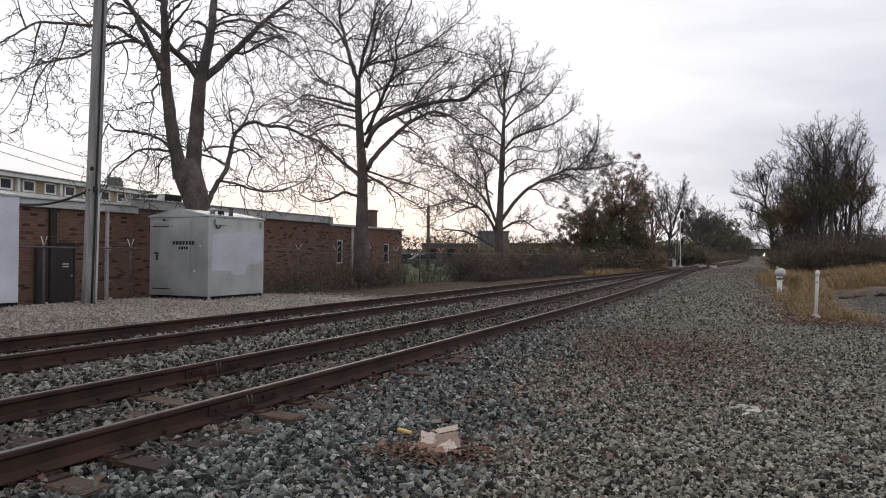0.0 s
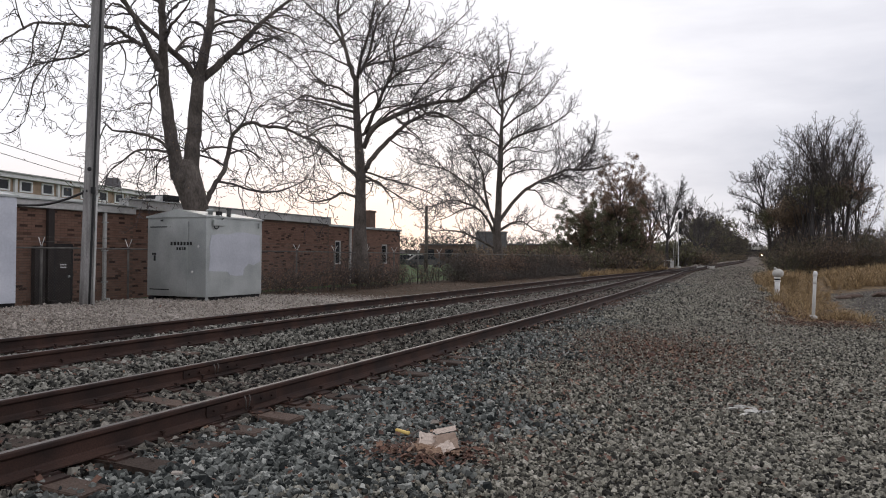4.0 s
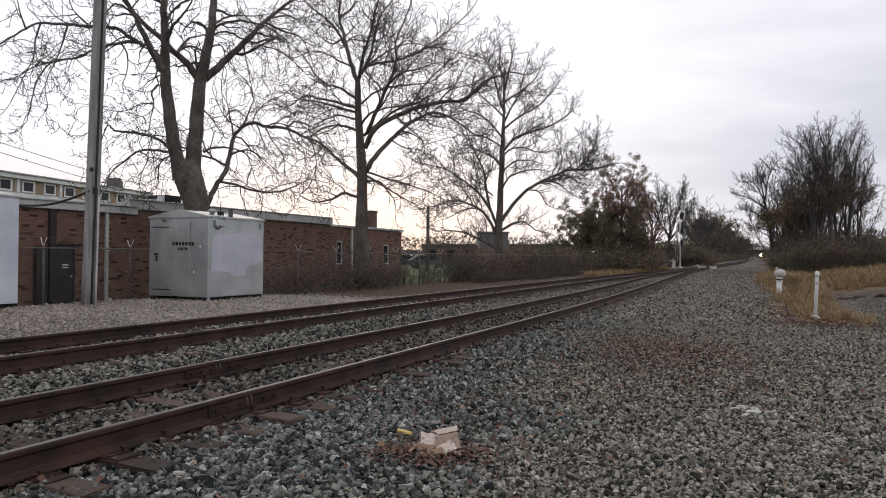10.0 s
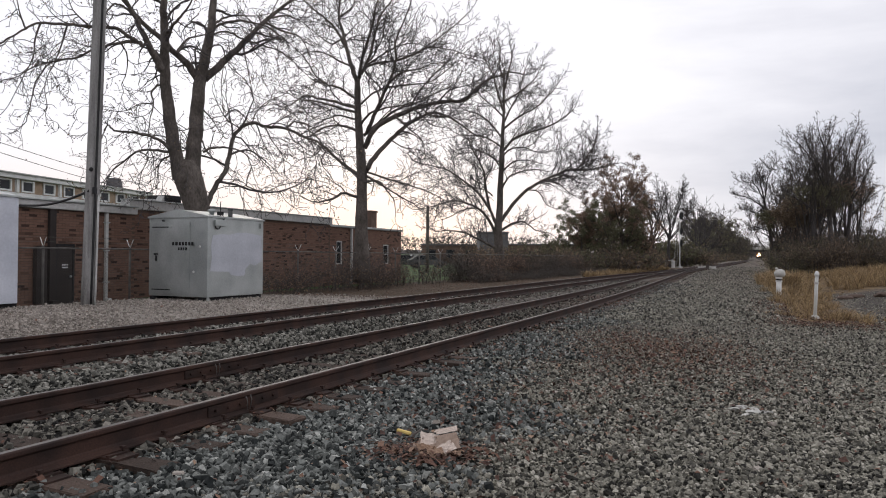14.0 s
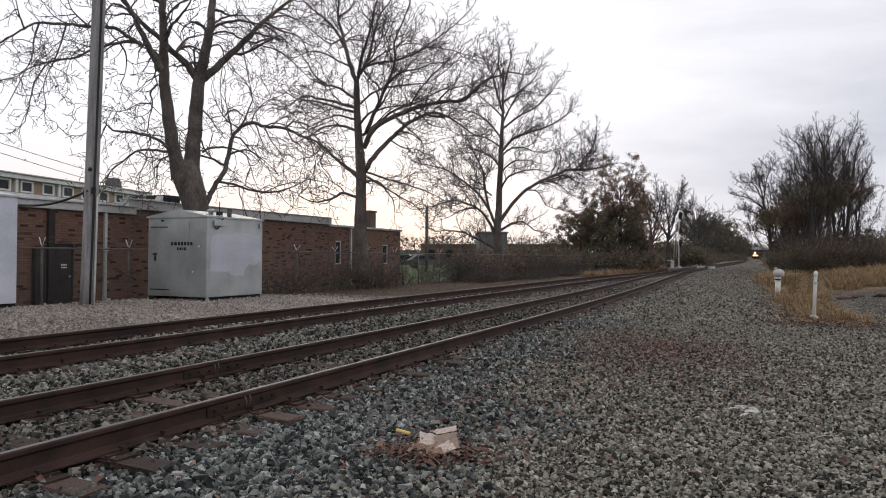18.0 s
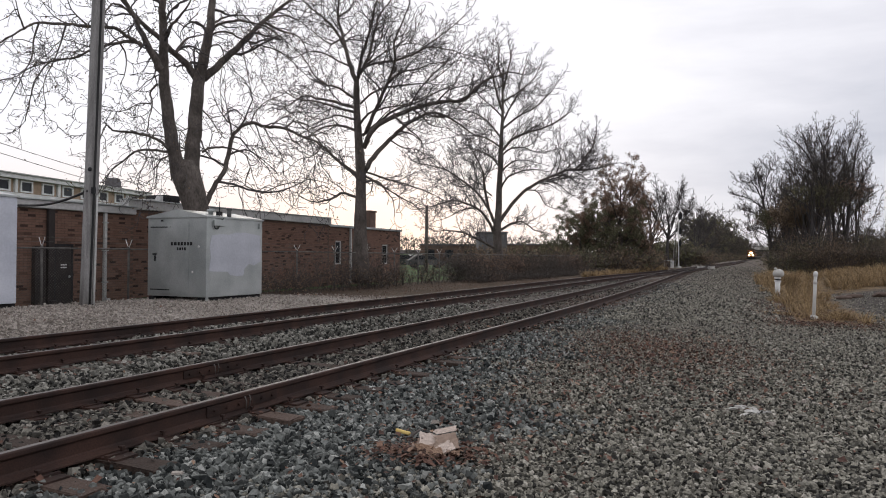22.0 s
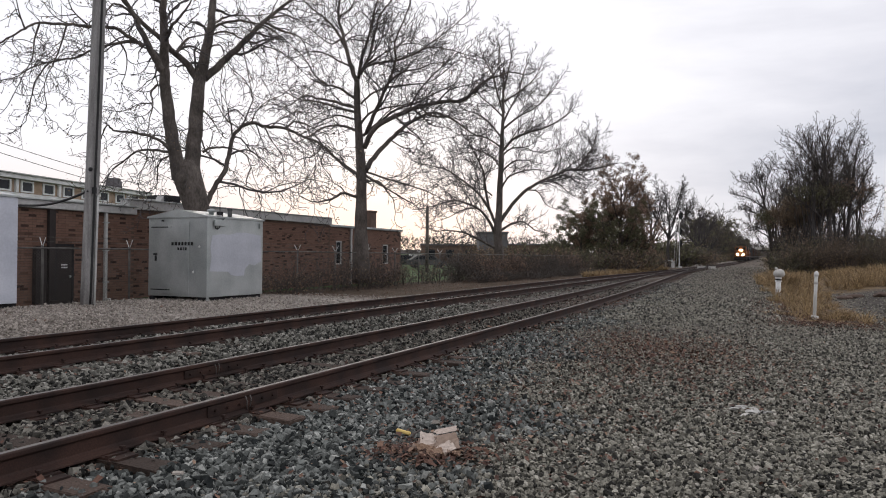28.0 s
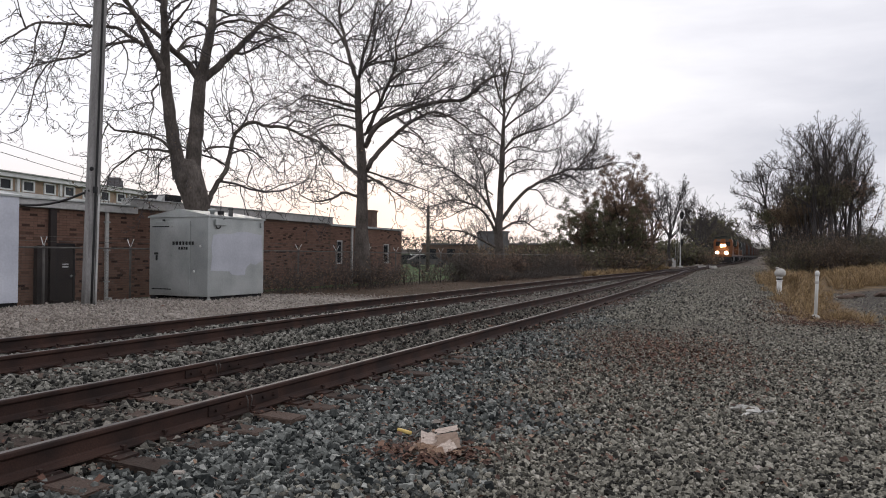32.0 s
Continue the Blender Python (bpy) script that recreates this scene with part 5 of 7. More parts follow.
def vase(tree, height, r, stems, spread, first=0.12):
    """A tree of many steep stems that part low down and open upwards."""
    rnd = tree.rnd
    tree.trunk((0, 0, -0.1, r * 1.2), (rnd.uniform(-0.1, 0.1), 0, height * 0.2, r * 0.9), (rnd.uniform(-0.25, 0.25), 0.1, height * 0.42, r * 0.6), (rnd.uniform(-0.3, 0.3), 0, height * 0.6, r * 0.3))
    for i in range(stems):
        a = i * 2.4 + rnd.uniform(-0.4, 0.4)
        out = spread * rnd.uniform(0.2, 1.0) ** 0.7
        top = height * (1.0 - 0.3 * (out / spread) ** 2) * rnd.uniform(0.86, 1.02)
        h0 = height * (first + 0.36 * rnd.random() * (1.1 - out / spread))
        e = Vector((math.cos(a), math.sin(a), 0))
        b = Vector((0, 0, h0))
        tree.limb(r * rnd.uniform(0.32, 0.5), tuple(b), tuple(e * out * 0.42 + Vector((0, 0, h0 + (top - h0) * 0.3))), tuple(e * out * 0.75 + Vector((0, 0, h0 + (top - h0) * 0.65))), tuple(e * out + Vector((0, 0, top))))


def on_ground(u, y, dz=0.0):
    """A spot seen along the direction u (x over y) at the depth y."""
    return Vector((u * y, y, gz(u * y, y) + dz))


def build_plane_trees():
    g = "row of plane trees along the fence"
    t = Tree("plane_tree", "bare plane tree with a thick forked trunk beside the brick building", on_ground(-0.354, 20.9), 3, fine=2.0, leaf=M_LEAF_DRY, leaf_n=2600, leaf_size=0.06, density=0.86, group=g, droop=0.15, reach=1.3, crook=0.3)
    plane_forked_limbs(t.trunk, t.limb)
    t.done()
    t = Tree("plane_tree", "tall bare plane tree with long upswept limbs at the fence", on_ground(-0.1148, 29.7), 5, fine=2.6, leaf=M_LEAF_DRY, leaf_n=1400, leaf_size=0.065, density=0.92, group=g, reach=1.35, crook=0.22)
    plane_tall_limbs(t.trunk, t.limb)
    t.done()
    t = Tree("plane_tree", "round-headed bare plane tree rising out of the hedge", on_ground(0.0813, 47.0), 8, fine=3.0, density=1.15, group=g, reach=1.2, crook=0.18, droop=-0.02)
    plane_round_limbs(t.trunk, t.limb)
    t.done()


build_plane_trees()


def build_bank_trees():
    g = "trees on the grassy bank"
    far = (M_TWIG_DARK, M_TWIG_DARK)
    for fn, name, u, y, seed, label in ((bank_tree_limbs, "bank_tree", 0.547, 60.0, 11, "tall bare tree with upright stems and ivy at its foot"),
                                        (bank_tree_slim_limbs, "bank_tree", 0.571, 62.0, 12, "slim dark bare tree leaning over the bank"),
                                        (bank_tree_low_limbs, "bank_tree", 0.463, 72.0, 13, "low bare tree reaching over the access track")):
        t = Tree(name, label, on_ground(u, y), seed, fine=3.1, density=1.5 if seed == 13 else 0.95, group=g, mats=far, reach=1.05, droop=-0.08, crook=0.15, scale={11: 0.96, 12: 0.86, 13: 1.0}[seed], leaf=M_LEAF_DRY, leaf_n=500, leaf_size=0.10)
        fn(t.trunk, t.limb)
        t.done()
    for u, y, h, sp, seed, n in ((0.464, 78.0, 9.0, 2.6, 67, 150), (0.474, 74.0, 9.4, 2.5, 22, 500), (0.483, 70.0, 10.0, 2.6, 29, 2200), (0.497, 66.0, 10.4, 2.4, 21, 2600), (0.51, 63.0, 11.2, 2.3, 27, 2200), (0.522, 60.0, 12.4, 2.0, 23, 700), (0.533, 62.0, 13.4, 2.0, 26, 500),
                              (0.556, 61.0, 12.6, 2.1, 28, 500), (0.57, 64.0, 11.6, 2.3, 62, 300), (0.585, 63.0, 9.4, 1.9, 64, 200), (0.618, 74.0, 4.6, 2.0, 24, 900), (0.64, 78.0, 4.2, 2.2, 25, 900)):
        t = Tree("bank_tree", "bare upright tree in the tangle on the bank", on_ground(u, y), seed, fine=3.0, density=0.85, bare=0.4, group=g, mats=(M_TWIG_DARK, M_TWIG_FAR), reach=0.95, droop=-0.08, crook=0.15, leaf=(M_LEAF_DRY, M_LEAF_RUSSET, M_LEAF_GREEN)[seed % 3], leaf_n=int(n * 2.6), leaf_size=0.14, leaf_top=h * 0.6)
        vase(t, h, 0.13, 9, sp * 1.15)
        t.done()


def shrub(name, label, at, size, seed, leaf, n_leaf, leaf_size, stems=14, fine=2.2, group="", category="shrub", twig=None):
    """A tangled shrub in a box of the given size: arching stems, side twigs and leaves, uneven and open."""
    rnd, rng = random.Random(seed), np.random.default_rng(seed)
    ob = thing(name, label, category, group, at=Matrix.Translation(at))
    m = Mesh()
    tips = []
    sx, sy, sz = size
    for i in range(stems):
        b = Vector((rnd.uniform(-0.5, 0.5) * sx, rnd.uniform(-0.5, 0.5) * sy, -0.05))
        h = sz * rnd.uniform(0.55, 1.05)
        v = Vector((rnd.gauss(0, 0.35), rnd.gauss(0, 0.35), 1)).normalized()
        line = [b]
        for k in range(5):
            v = (v + Vector((rnd.gauss(0, 0.22), rnd.gauss(0, 0.22), rnd.gauss(-0.05, 0.15)))).normalized()
            line.append(line[-1] + v * h / 5)
        m.tube(line, [0.012 * fine * (1 - 0.13 * k) for k in range(6)], 4, caps=False)
        for k in range(12):
            f = rnd.uniform(0.15, 1) * 5
            j = min(4, int(f))
            p = line[j].lerp(line[j + 1], f - j)
            d = Vector((rnd.gauss(0, 1), rnd.gauss(0, 1), rnd.gauss(0.4, 0.6))).normalized()
            q = p + d * h * rnd.uniform(0.1, 0.28)
            e = q + (d + Vector((rnd.gauss(0, 0.5), rnd.gauss(0, 0.5), rnd.gauss(0, 0.4)))).normalized() * h * 0.13
            m.tube([p, q, e], [0.0055 * fine, 0.004 * fine, 0.003 * fine], 3, caps=False)
            tips += [p.lerp(q, 0.5), q, e]
    part("stem_tangle", m, twig or M_TWIG_FAR, ob, "tangled bare stems", kind="stuff")
    tips = np.array([tuple(t) for t in tips])
    if n_leaf:
        pos = tips[rng.integers(0, len(tips), n_leaf)] + rng.normal(0, leaf_size * 1.3, (n_leaf, 3))
        pos[:, 2] = np.maximum(pos[:, 2], 0.02)
        leaf_cards("foliage", pos, rng.uniform(0.5, 1.4, n_leaf) * leaf_size, leaf, "withered leaves", rng, parent=ob, lay=2)
    return ob


def build_shrubs():
    rnd = random.Random(77)
    # overgrown fence line: hedge pieces from the building to the signal
    protos = [shrub("hedge_bush", "brown leafless hedge grown through the fence", (0, 0, -50), (2.6, 1.0, 1.75), 30 + i, (M_LEAF_RUSSET, M_LEAF_DARK, M_LEAF_DARK)[i], 1500, 0.075, 26, 1.6, "hedge along the fence") for i in range(3)]
    q, first = 34.6, list(protos)
    while q < 72:
        u = pq(-15.0 + rnd.uniform(-0.4, 0.4), q)
        m = Matrix.Translation((u.x, u.y, gz(u.x, u.y) - 0.03)) @ Matrix.Rotation(radians(90 + TRACK_TURN + rnd.choice((0, 180)) + rnd.uniform(-8, 8)), 4, "Z") @ Matrix.Diagonal((1.0, 1.0, rnd.uniform(0.85, 1.15), 1))
        if first:
            first.pop().matrix_basis = m
        else:
            copy_thing(rnd.choice(protos), m)
        q += rnd.uniform(1.5, 1.9)
    # low growth between the hedge and the siding
    q = 34.8
    while q < 66:
        u = pq(-13.2 + rnd.uniform(-0.6, 0.7), q)
        copy_thing(rnd.choice(protos), Matrix.Translation((u.x, u.y, gz(u.x, u.y) - 0.03)) @ Matrix.Rotation(radians(90 + TRACK_TURN + rnd.choice((0, 180)) + rnd.uniform(-15, 15)), 4, "Z") @ Matrix.Diagonal((0.8, 0.8, rnd.uniform(0.25, 0.5), 1)))
        q += rnd.uniform(1.4, 2.2)
    # weeds before the brick wall
    for p, q, s, seed in ((-15.1, 18.6, (1.8, 0.8, 1.0), 45), (-15.2, 20.2, (1.8, 0.8, 1.2), 46), (-15.1, 21.6, (1.8, 0.8, 1.4), 41), (-15.0, 23.2, (1.9, 0.9, 1.6), 42), (-14.9, 24.6, (1.7, 0.8, 1.5), 43), (-15.4, 26.0, (1.8, 0.9, 1.7), 44), (-14.6, 25.6, (1.2, 0.8, 0.9), 47), (-15.2, 27.4, (1.6, 0.8, 1.6), 48), (-15.3, 29.2, (1.2, 0.7, 1.3), 49), (-15.1, 31.6, (1.5, 0.7, 1.5), 50)):
        v = pq(p, q)
        shrub("weed_bush", "thin leafless weeds in front of the brick wall", (v.x, v.y, gz(v.x, v.y)), s, seed, M_LEAF_DRY if seed % 2 else M_LEAF_RUSSET, 420, 0.06, 18, 1.15, "weeds by the wall")
    # tangle under the trees on the bank
    for i in range(26):
        u = 0.4925 + i * 0.0064 + rnd.uniform(-0.003, 0.003)
        y = rnd.uniform(60, 72) if i % 2 else rnd.uniform(55, 60)
        h = rnd.uniform(3.4, 6.2) if u < 0.53 else rnd.uniform(3.6, 6.0) if u < 0.57 else rnd.uniform(3.0, 4.4)
        h *= 1.0 if i % 2 else 0.72
        shrub("bank_bush", "brown and dull green undergrowth beneath the bank trees", on_ground(u, y), (3.2, 2.2, h), 60 + i, rnd.choice((M_LEAF_DRY, M_LEAF_GREEN, M_LEAF_DARK, M_LEAF_DRY)), 3000, 0.10, 30, 2.2, "undergrowth on the bank")


def build_far_woods():
    g = "woods beside the line"
    far = (M_TWIG_FAR, M_TWIG_FAR)
    # large leafy tree and its neighbours beyond the hedge
    for u, y, h, sp, seed, leaf, n, lab in ((0.252, 72.0, 11.8, 3.3, 51, M_LEAF_RUSSET, 22000, "broad tree keeping dull russet leaves"), (0.220, 74.0, 7.6, 3.2, 57, M_LEAF_RUSSET, 22000, "broad tree thinly hung with russet leaves"), (0.196, 74.0, 6.6, 3.2, 52, M_LEAF_GREEN, 15000, "dull green tree behind the hedge"),
                                            (0.270, 76.0, 8.2, 1.7, 53, M_LEAF_DRY, 6000, "russet leafed tree beside the line"), (0.242, 71.0, 6.6, 3.2, 58, M_LEAF_GREEN, 16000, "dull green tree in the thicket beside the line")):
        t = Tree("broad_tree", lab, on_ground(u, y), seed, fine=2.8, density=0.66, group=g, mats=far, leaf=leaf, leaf_n=int(n * 1.2), leaf_size=0.125, reach=1.15, crook=0.2)
        grown(t, h, 0.2, 15, sp, first=0.1)
        t.done()
    far = (M_TWIG_DARK, M_TWIG_DARK)
    for u, y, h, sp, seed in ((0.296, 98.0, 11.0, 3.0, 54), (0.319, 100.0, 13.2, 3.6, 55), (0.362, 118.0, 9.6, 2.4, 56)):
        t = Tree("slender_tree", "slender bare tree behind the signal mast", on_ground(u, y), seed, fine=3.6, density=1.0, group=g, mats=far, reach=1.1, crook=0.16, droop=-0.02, bare=0.5)
        vase(t, h, 0.22, 12, sp * 1.15, first=0.28)
        t.done()
    # belt of thicket along the far side of the line
    far = (M_TWIG_DARK, M_TWIG_DARK)
    rnd = random.Random(31)
    protos = []
    for i in range(4):
        t = Tree("thicket_tree", "dark leafless tree in the thicket beside the line", (0, 0, -80), 70 + i, fine=5.8, density=0.26, group=g, mats=far, leaf=(M_LEAF_DARK, M_LEAF_GREEN, None, M_LEAF_DARK)[i], leaf_n=2000, leaf_size=0.17, reach=1.2, joined=True, crook=0.16, leaf_top=6.4)
        grown(t, 8.0, 0.12, 10, 2.6, first=0.08)
        protos.append(t.done())
    first = list(protos)
    spots = []
    for y in np.arange(134, 430, 8.0):
        for row in range(3):
            if (row == 1 and y < 165) or (row == 2 and y < 190):
                continue
            x = float(near_track(y)) - 5.8 - row * 3.6 + rnd.uniform(-0.9, 0.9)
            spots.append((x, y + rnd.uniform(-2, 2), rnd.uniform(1.45, 1.85) if y < 210 else rnd.uniform(1.2, 1.6)))
    for y in np.arange(110, 420, 8.0):
        x = float(near_track(y)) + 11.0 + rnd.uniform(-0.5, 2.5) + max(0, 3 - y / 100)
        spots.append((x, y + rnd.uniform(-3, 3), rnd.uniform(0.8, 1.25)))
    for u in np.arange(-0.02, 0.24, 0.016):
        y = rnd.uniform(170, 230)
        spots.append((u * y, y, rnd.uniform(0.8, 1.15)))
    for u in np.arange(-0.06, 0.2, 0.011):
        y = rnd.uniform(150, 185)
        spots.append((u * y, y, rnd.uniform(0.6, 0.9)))
    for u in np.arange(0.22, 0.56, 0.009):
        y = rnd.uniform(560, 640)
        if abs(u * y - float(near_track(y))) > 7.5:
            spots.append((u * y, y, rnd.uniform(1.0, 1.6)))
    for u in np.arange(0.425, 0.49, 0.0045):
        spots.append((u * 1100, 1100 + rnd.uniform(-30, 30), rnd.uniform(2.5, 3.4)))
    for u in np.arange(0.275, 0.365, 0.008):
        spots.append((u * 126, 126 + rnd.uniform(-5, 5), rnd.uniform(0.34, 0.5)))
    for u in np.arange(0.56, 0.72, 0.018):
        y = rnd.uniform(95, 130)
        spots.append((u * y, y, rnd.uniform(0.6, 0.95)))
    for x, y, s in spots:
        m = Matrix.Translation((x, y, gz(x, y) - 0.05)) @ Matrix.Rotation(rnd.uniform(0, 6.28), 4, "Z") @ Matrix.Scale(s, 4)
        if first:
            first.pop().matrix_basis = m
        else:
            o = copy_thing(rnd.choice(protos), m)
            o.scale = (s, s, s)
    # low brush at the foot of the thicket
    bp = [shrub("brush", "low dull green and brown brush at the foot of the thicket", (0, 0, -90), (4.0, 2.5, 2.6), 90 + i, (M_LEAF_GREEN, M_LEAF_DRY)[i], 900, 0.22, 16, 4.0, "brush along the line") for i in range(2)]
    first = list(bp)
    spots = [(float(near_track(y)) - 4.6 - (3.6 if y < 112 else 0) + rnd.uniform(-0.6, 0.6), y) for y in np.arange(78, 330, 4.5)]
    spots += [(u * y, y) for u, y in [(-0.03 + 0.0115 * i, 80.0 + 6.0 * ((i * 7) % 5) / 5) for i in range(6, 19)]]
    spots += [(u * y, y) for u, y in ((0.17, 66), (0.19, 67), (0.21, 66), (0.23, 67), (0.25, 68), (0.268, 70), (0.283, 76), (0.297, 82), (0.30, 118), (0.312, 120), (0.324, 122), (0.336, 124), (0.347, 128), (0.355, 136))]
    spots = [(x, y, rnd.uniform(0.75, 1.2)) for x, y in spots]
    for i in range(22):
        y = 110.0 + (i * 5) % 9
        spots.append(((0.292 + 0.0036 * i) * y, y, rnd.uniform(1.3, 1.8) if i < 12 else rnd.uniform(0.9, 1.2)))
    for x, y, s in spots:
        m = Matrix.Translation((x, y, gz(x, y) - 0.03)) @ Matrix.Rotation(rnd.uniform(0, 6.28), 4, "Z")
        if first:
            o = first.pop()
            o.matrix_basis = m @ Matrix.Scale(s, 4)
        else:
            o = copy_thing(rnd.choice(bp), m)
            o.scale = (s, s, s)


def build_ridge():
    """Low wooded ridge that closes the valley behind the line."""
    rnd = random.Random(12)
    m = Mesh()
    us = [-0.9 + 1.9 * i / 420 for i in range(421)]
    for u in us:
        y = 1320 + 30 * math.sin(u * 9)
        h = 10.0 + 2.5 * math.sin(u * 14 + 1) + 1.5 * math.sin(u * 47) + rnd.uniform(-0.9, 0.9)
        for dy, z in ((0, 0), (12, h * 0.75), (30, h), (110, 0)):
            m.v.append((u * (y + dy), y + dy, 3.0 + z))
    for i in range(420):
        for k in range(3):
            m.face((i * 4 + k, i * 4 + 4 + k, i * 4 + 5 + k, i * 4 + 1 + k), 0, True)
    solid("backdrop", m, M_TWIG_FAR, "low brown wooded ridge closing the far distance", "hill", kind="structure")


build_bank_trees()
build_shrubs()
build_far_woods()
build_ridge()


def build_grass():
    """Dry grass: blades in tufts on the verge, the bank and across the tracks."""
    rng = np.random.default_rng(15)
    spots = []

    def patch(n, fp, fq, h0, h1, thick=1.0):
        for _ in range(n):
            p, q = fp(), fq()
            v = pq(p, q)
            clump = noise.noise(Vector((v.x * 0.55, v.y * 0.4, 1.0))) + 0.5 * noise.noise(Vector((v.x * 1.7, v.y * 1.3, 4.0)))
            if clump > -0.12 + (0.16 if q > 34 else 0.0):
                spots.append((v.x, v.y, rng.uniform(h0, h1) * (0.75 + 0.9 * max(0.0, clump)), thick))

    patch(60, lambda: rng.uniform(0.4, 2.4), lambda: rng.uniform(19.0, 30), 0.04, 0.12)
    patch(120, lambda: 1.4 + rng.normal(0, 0.5), lambda: 27.0 + rng.normal(0, 2.0), 0.12, 0.38)
    patch(30, lambda: 1.7 + rng.normal(0, 0.4), lambda: 24.0 + rng.normal(0, 1.2), 0.10, 0.26)
    patch(170, lambda: 1.4 + rng.normal(0, 0.6), lambda: rng.uniform(31, 44), 0.25, 0.6)
    patch(50, lambda: 1.1 + rng.normal(0, 0.5), lambda: 20.8 + rng.normal(0, 1.2), 0.05, 0.16)
    patch(1300, lambda: rng.uniform(3.2, 18), lambda: rng.uniform(36, 52), 0.3, 0.68)
    patch(420, lambda: 1.0 + rng.normal(0, 0.5), lambda: rng.uniform(40, 62), 0.3, 0.7)
    patch(420, lambda: rng.uniform(2.2, 12), lambda: rng.uniform(46, 64), 0.3, 0.75)
    patch(120, lambda: rng.uniform(2.2, 9.5), lambda: rng.uniform(33.5, 37), 0.06, 0.24)
    patch(44, lambda: 1.8 + rng.normal(0, 0.35), lambda: 20.5 + rng.normal(0, 1.1), 0.08, 0.26)
    patch(260, lambda: rng.uniform(-11.5, -9.6), lambda: rng.uniform(48, 84), 0.25, 0.6, 1.6)
    vs, fs, k = [], [], 0
    for x, y, h, thick in spots:
        z0 = gz(x, y) - 0.03
        nb = 20 if h < 0.2 else 36
        a = rng.uniform(0, 2 * math.pi, nb)
        r = rng.uniform(0, 0.16, nb) * (0.6 + h)
        bx, by = x + r * np.cos(a), y + r * np.sin(a)
        lean = rng.uniform(0.3, 1.7, nb) * h
        a2 = a + rng.normal(0, 0.8, nb)
        hh = h * rng.uniform(0.5, 1.1, nb)
        w = 0.0038 * thick * (1 + y / 30.0)
        wx, wy = w * np.cos(a2 + 1.57), w * np.sin(a2 + 1.57)
        mx, my = bx + lean * 0.4 * np.cos(a2), by + lean * 0.4 * np.sin(a2)
        tx, ty = bx + lean * np.cos(a2), by + lean * np.sin(a2)
        b0 = np.stack((bx - wx, by - wy, np.full(nb, z0)), -1)
        b1 = np.stack((bx + wx, by + wy, np.full(nb, z0)), -1)
        m1 = np.stack((mx + wx * 0.8, my + wy * 0.8, z0 + hh * 0.72), -1)
        m0 = np.stack((mx - wx * 0.8, my - wy * 0.8, z0 + hh * 0.72), -1)
        tp = np.stack((tx, ty, z0 + hh), -1)
        vs.append(np.stack((b0, b1, m1, m0, tp), 1).reshape(-1, 3))
        idx = k + np.arange(nb)[:, None] * 5
        fs.append(np.concatenate((idx + np.array([[0, 1, 2]]), idx + np.array([[0, 2, 3]]), idx + np.array([[3, 2, 4]]))))
        k += nb * 5
    ob = new("dry_grass", fast_mesh("dry_grass", np.concatenate(vs), np.concatenate(fs), M_GRASS_DRY))
    tagged(ob, "tufts of tall dry tan grass on the verge", "grass", kind="stuff")


build_grass()


# ---- brick building along the fence ----
WALL_P = -17.5
BRICK = Mesh().box(-0.1, -0.045, -0.0285, 0.1, 0.045, 0.0285).data("brick", M_BRICK)
ALONG = Matrix.Rotation(radians(90 + TRACK_TURN), 4, "Z")


def wall_pose(p, q, z=0.0):
    """Local x along the tracks (away), local -y towards them."""
    v = pq(p, q, z)
    return Matrix.Translation(v) @ ALONG


def build_wall(name, q0, q1, top, p, label, singles, openings=()):
    w = thing(name, label, "wall", kind="structure", at=wall_pose(p, q0))
    length = q1 - q0
    core = Mesh()
    xs = sorted({0.0, length, *(v for o in openings for v in o[:2])})
    for a, b in zip(xs, xs[1:]):
        o = next((o for o in openings if o[0] <= a + 1e-6 and b <= o[1] + 1e-6), None)
        if o is None:
            core.box(a, 0.0, -0.2, b, 0.3, top)
        else:
            core.box(a, 0.0, -0.2, b, 0.3, o[2])
            core.box(a, 0.0, o[3], b, 0.3, top)
    part("wall_core", core, M_MORTAR, w, "mortar between the bricks")
    rnd = random.Random(int(q0 * 10))
    rest, used = Mesh(), 0
    rows = int((top - 0.02) / 0.0675)
    for r in range(rows - 1, -1, -1):
        z = 0.035 + r * 0.0675
        x = (0.105 if r % 2 else 0.0)
        while x + 0.1 < length:
            if x > 0.1 and not any(o[0] - 0.1 < x < o[1] + 0.1 and o[2] < z < o[3] for o in openings):
                if used < singles:
                    ob = new("brick", BRICK)
                    ob.parent, ob.matrix_basis = w, pose(x, 0.038 + rnd.uniform(-0.003, 0.003), z)
                    used += 1
                else:
                    dy = rnd.uniform(-0.003, 0.003)
                    rest.box(x - 0.1, -0.007 + dy, z - 0.0285, x + 0.1, 0.08, z + 0.0285)
            x += 0.21
    if rest.v:
        part("bricks_below", rest, M_BRICK_STUFF, w, "rest of the brick courses", kind="stuff")
    return w


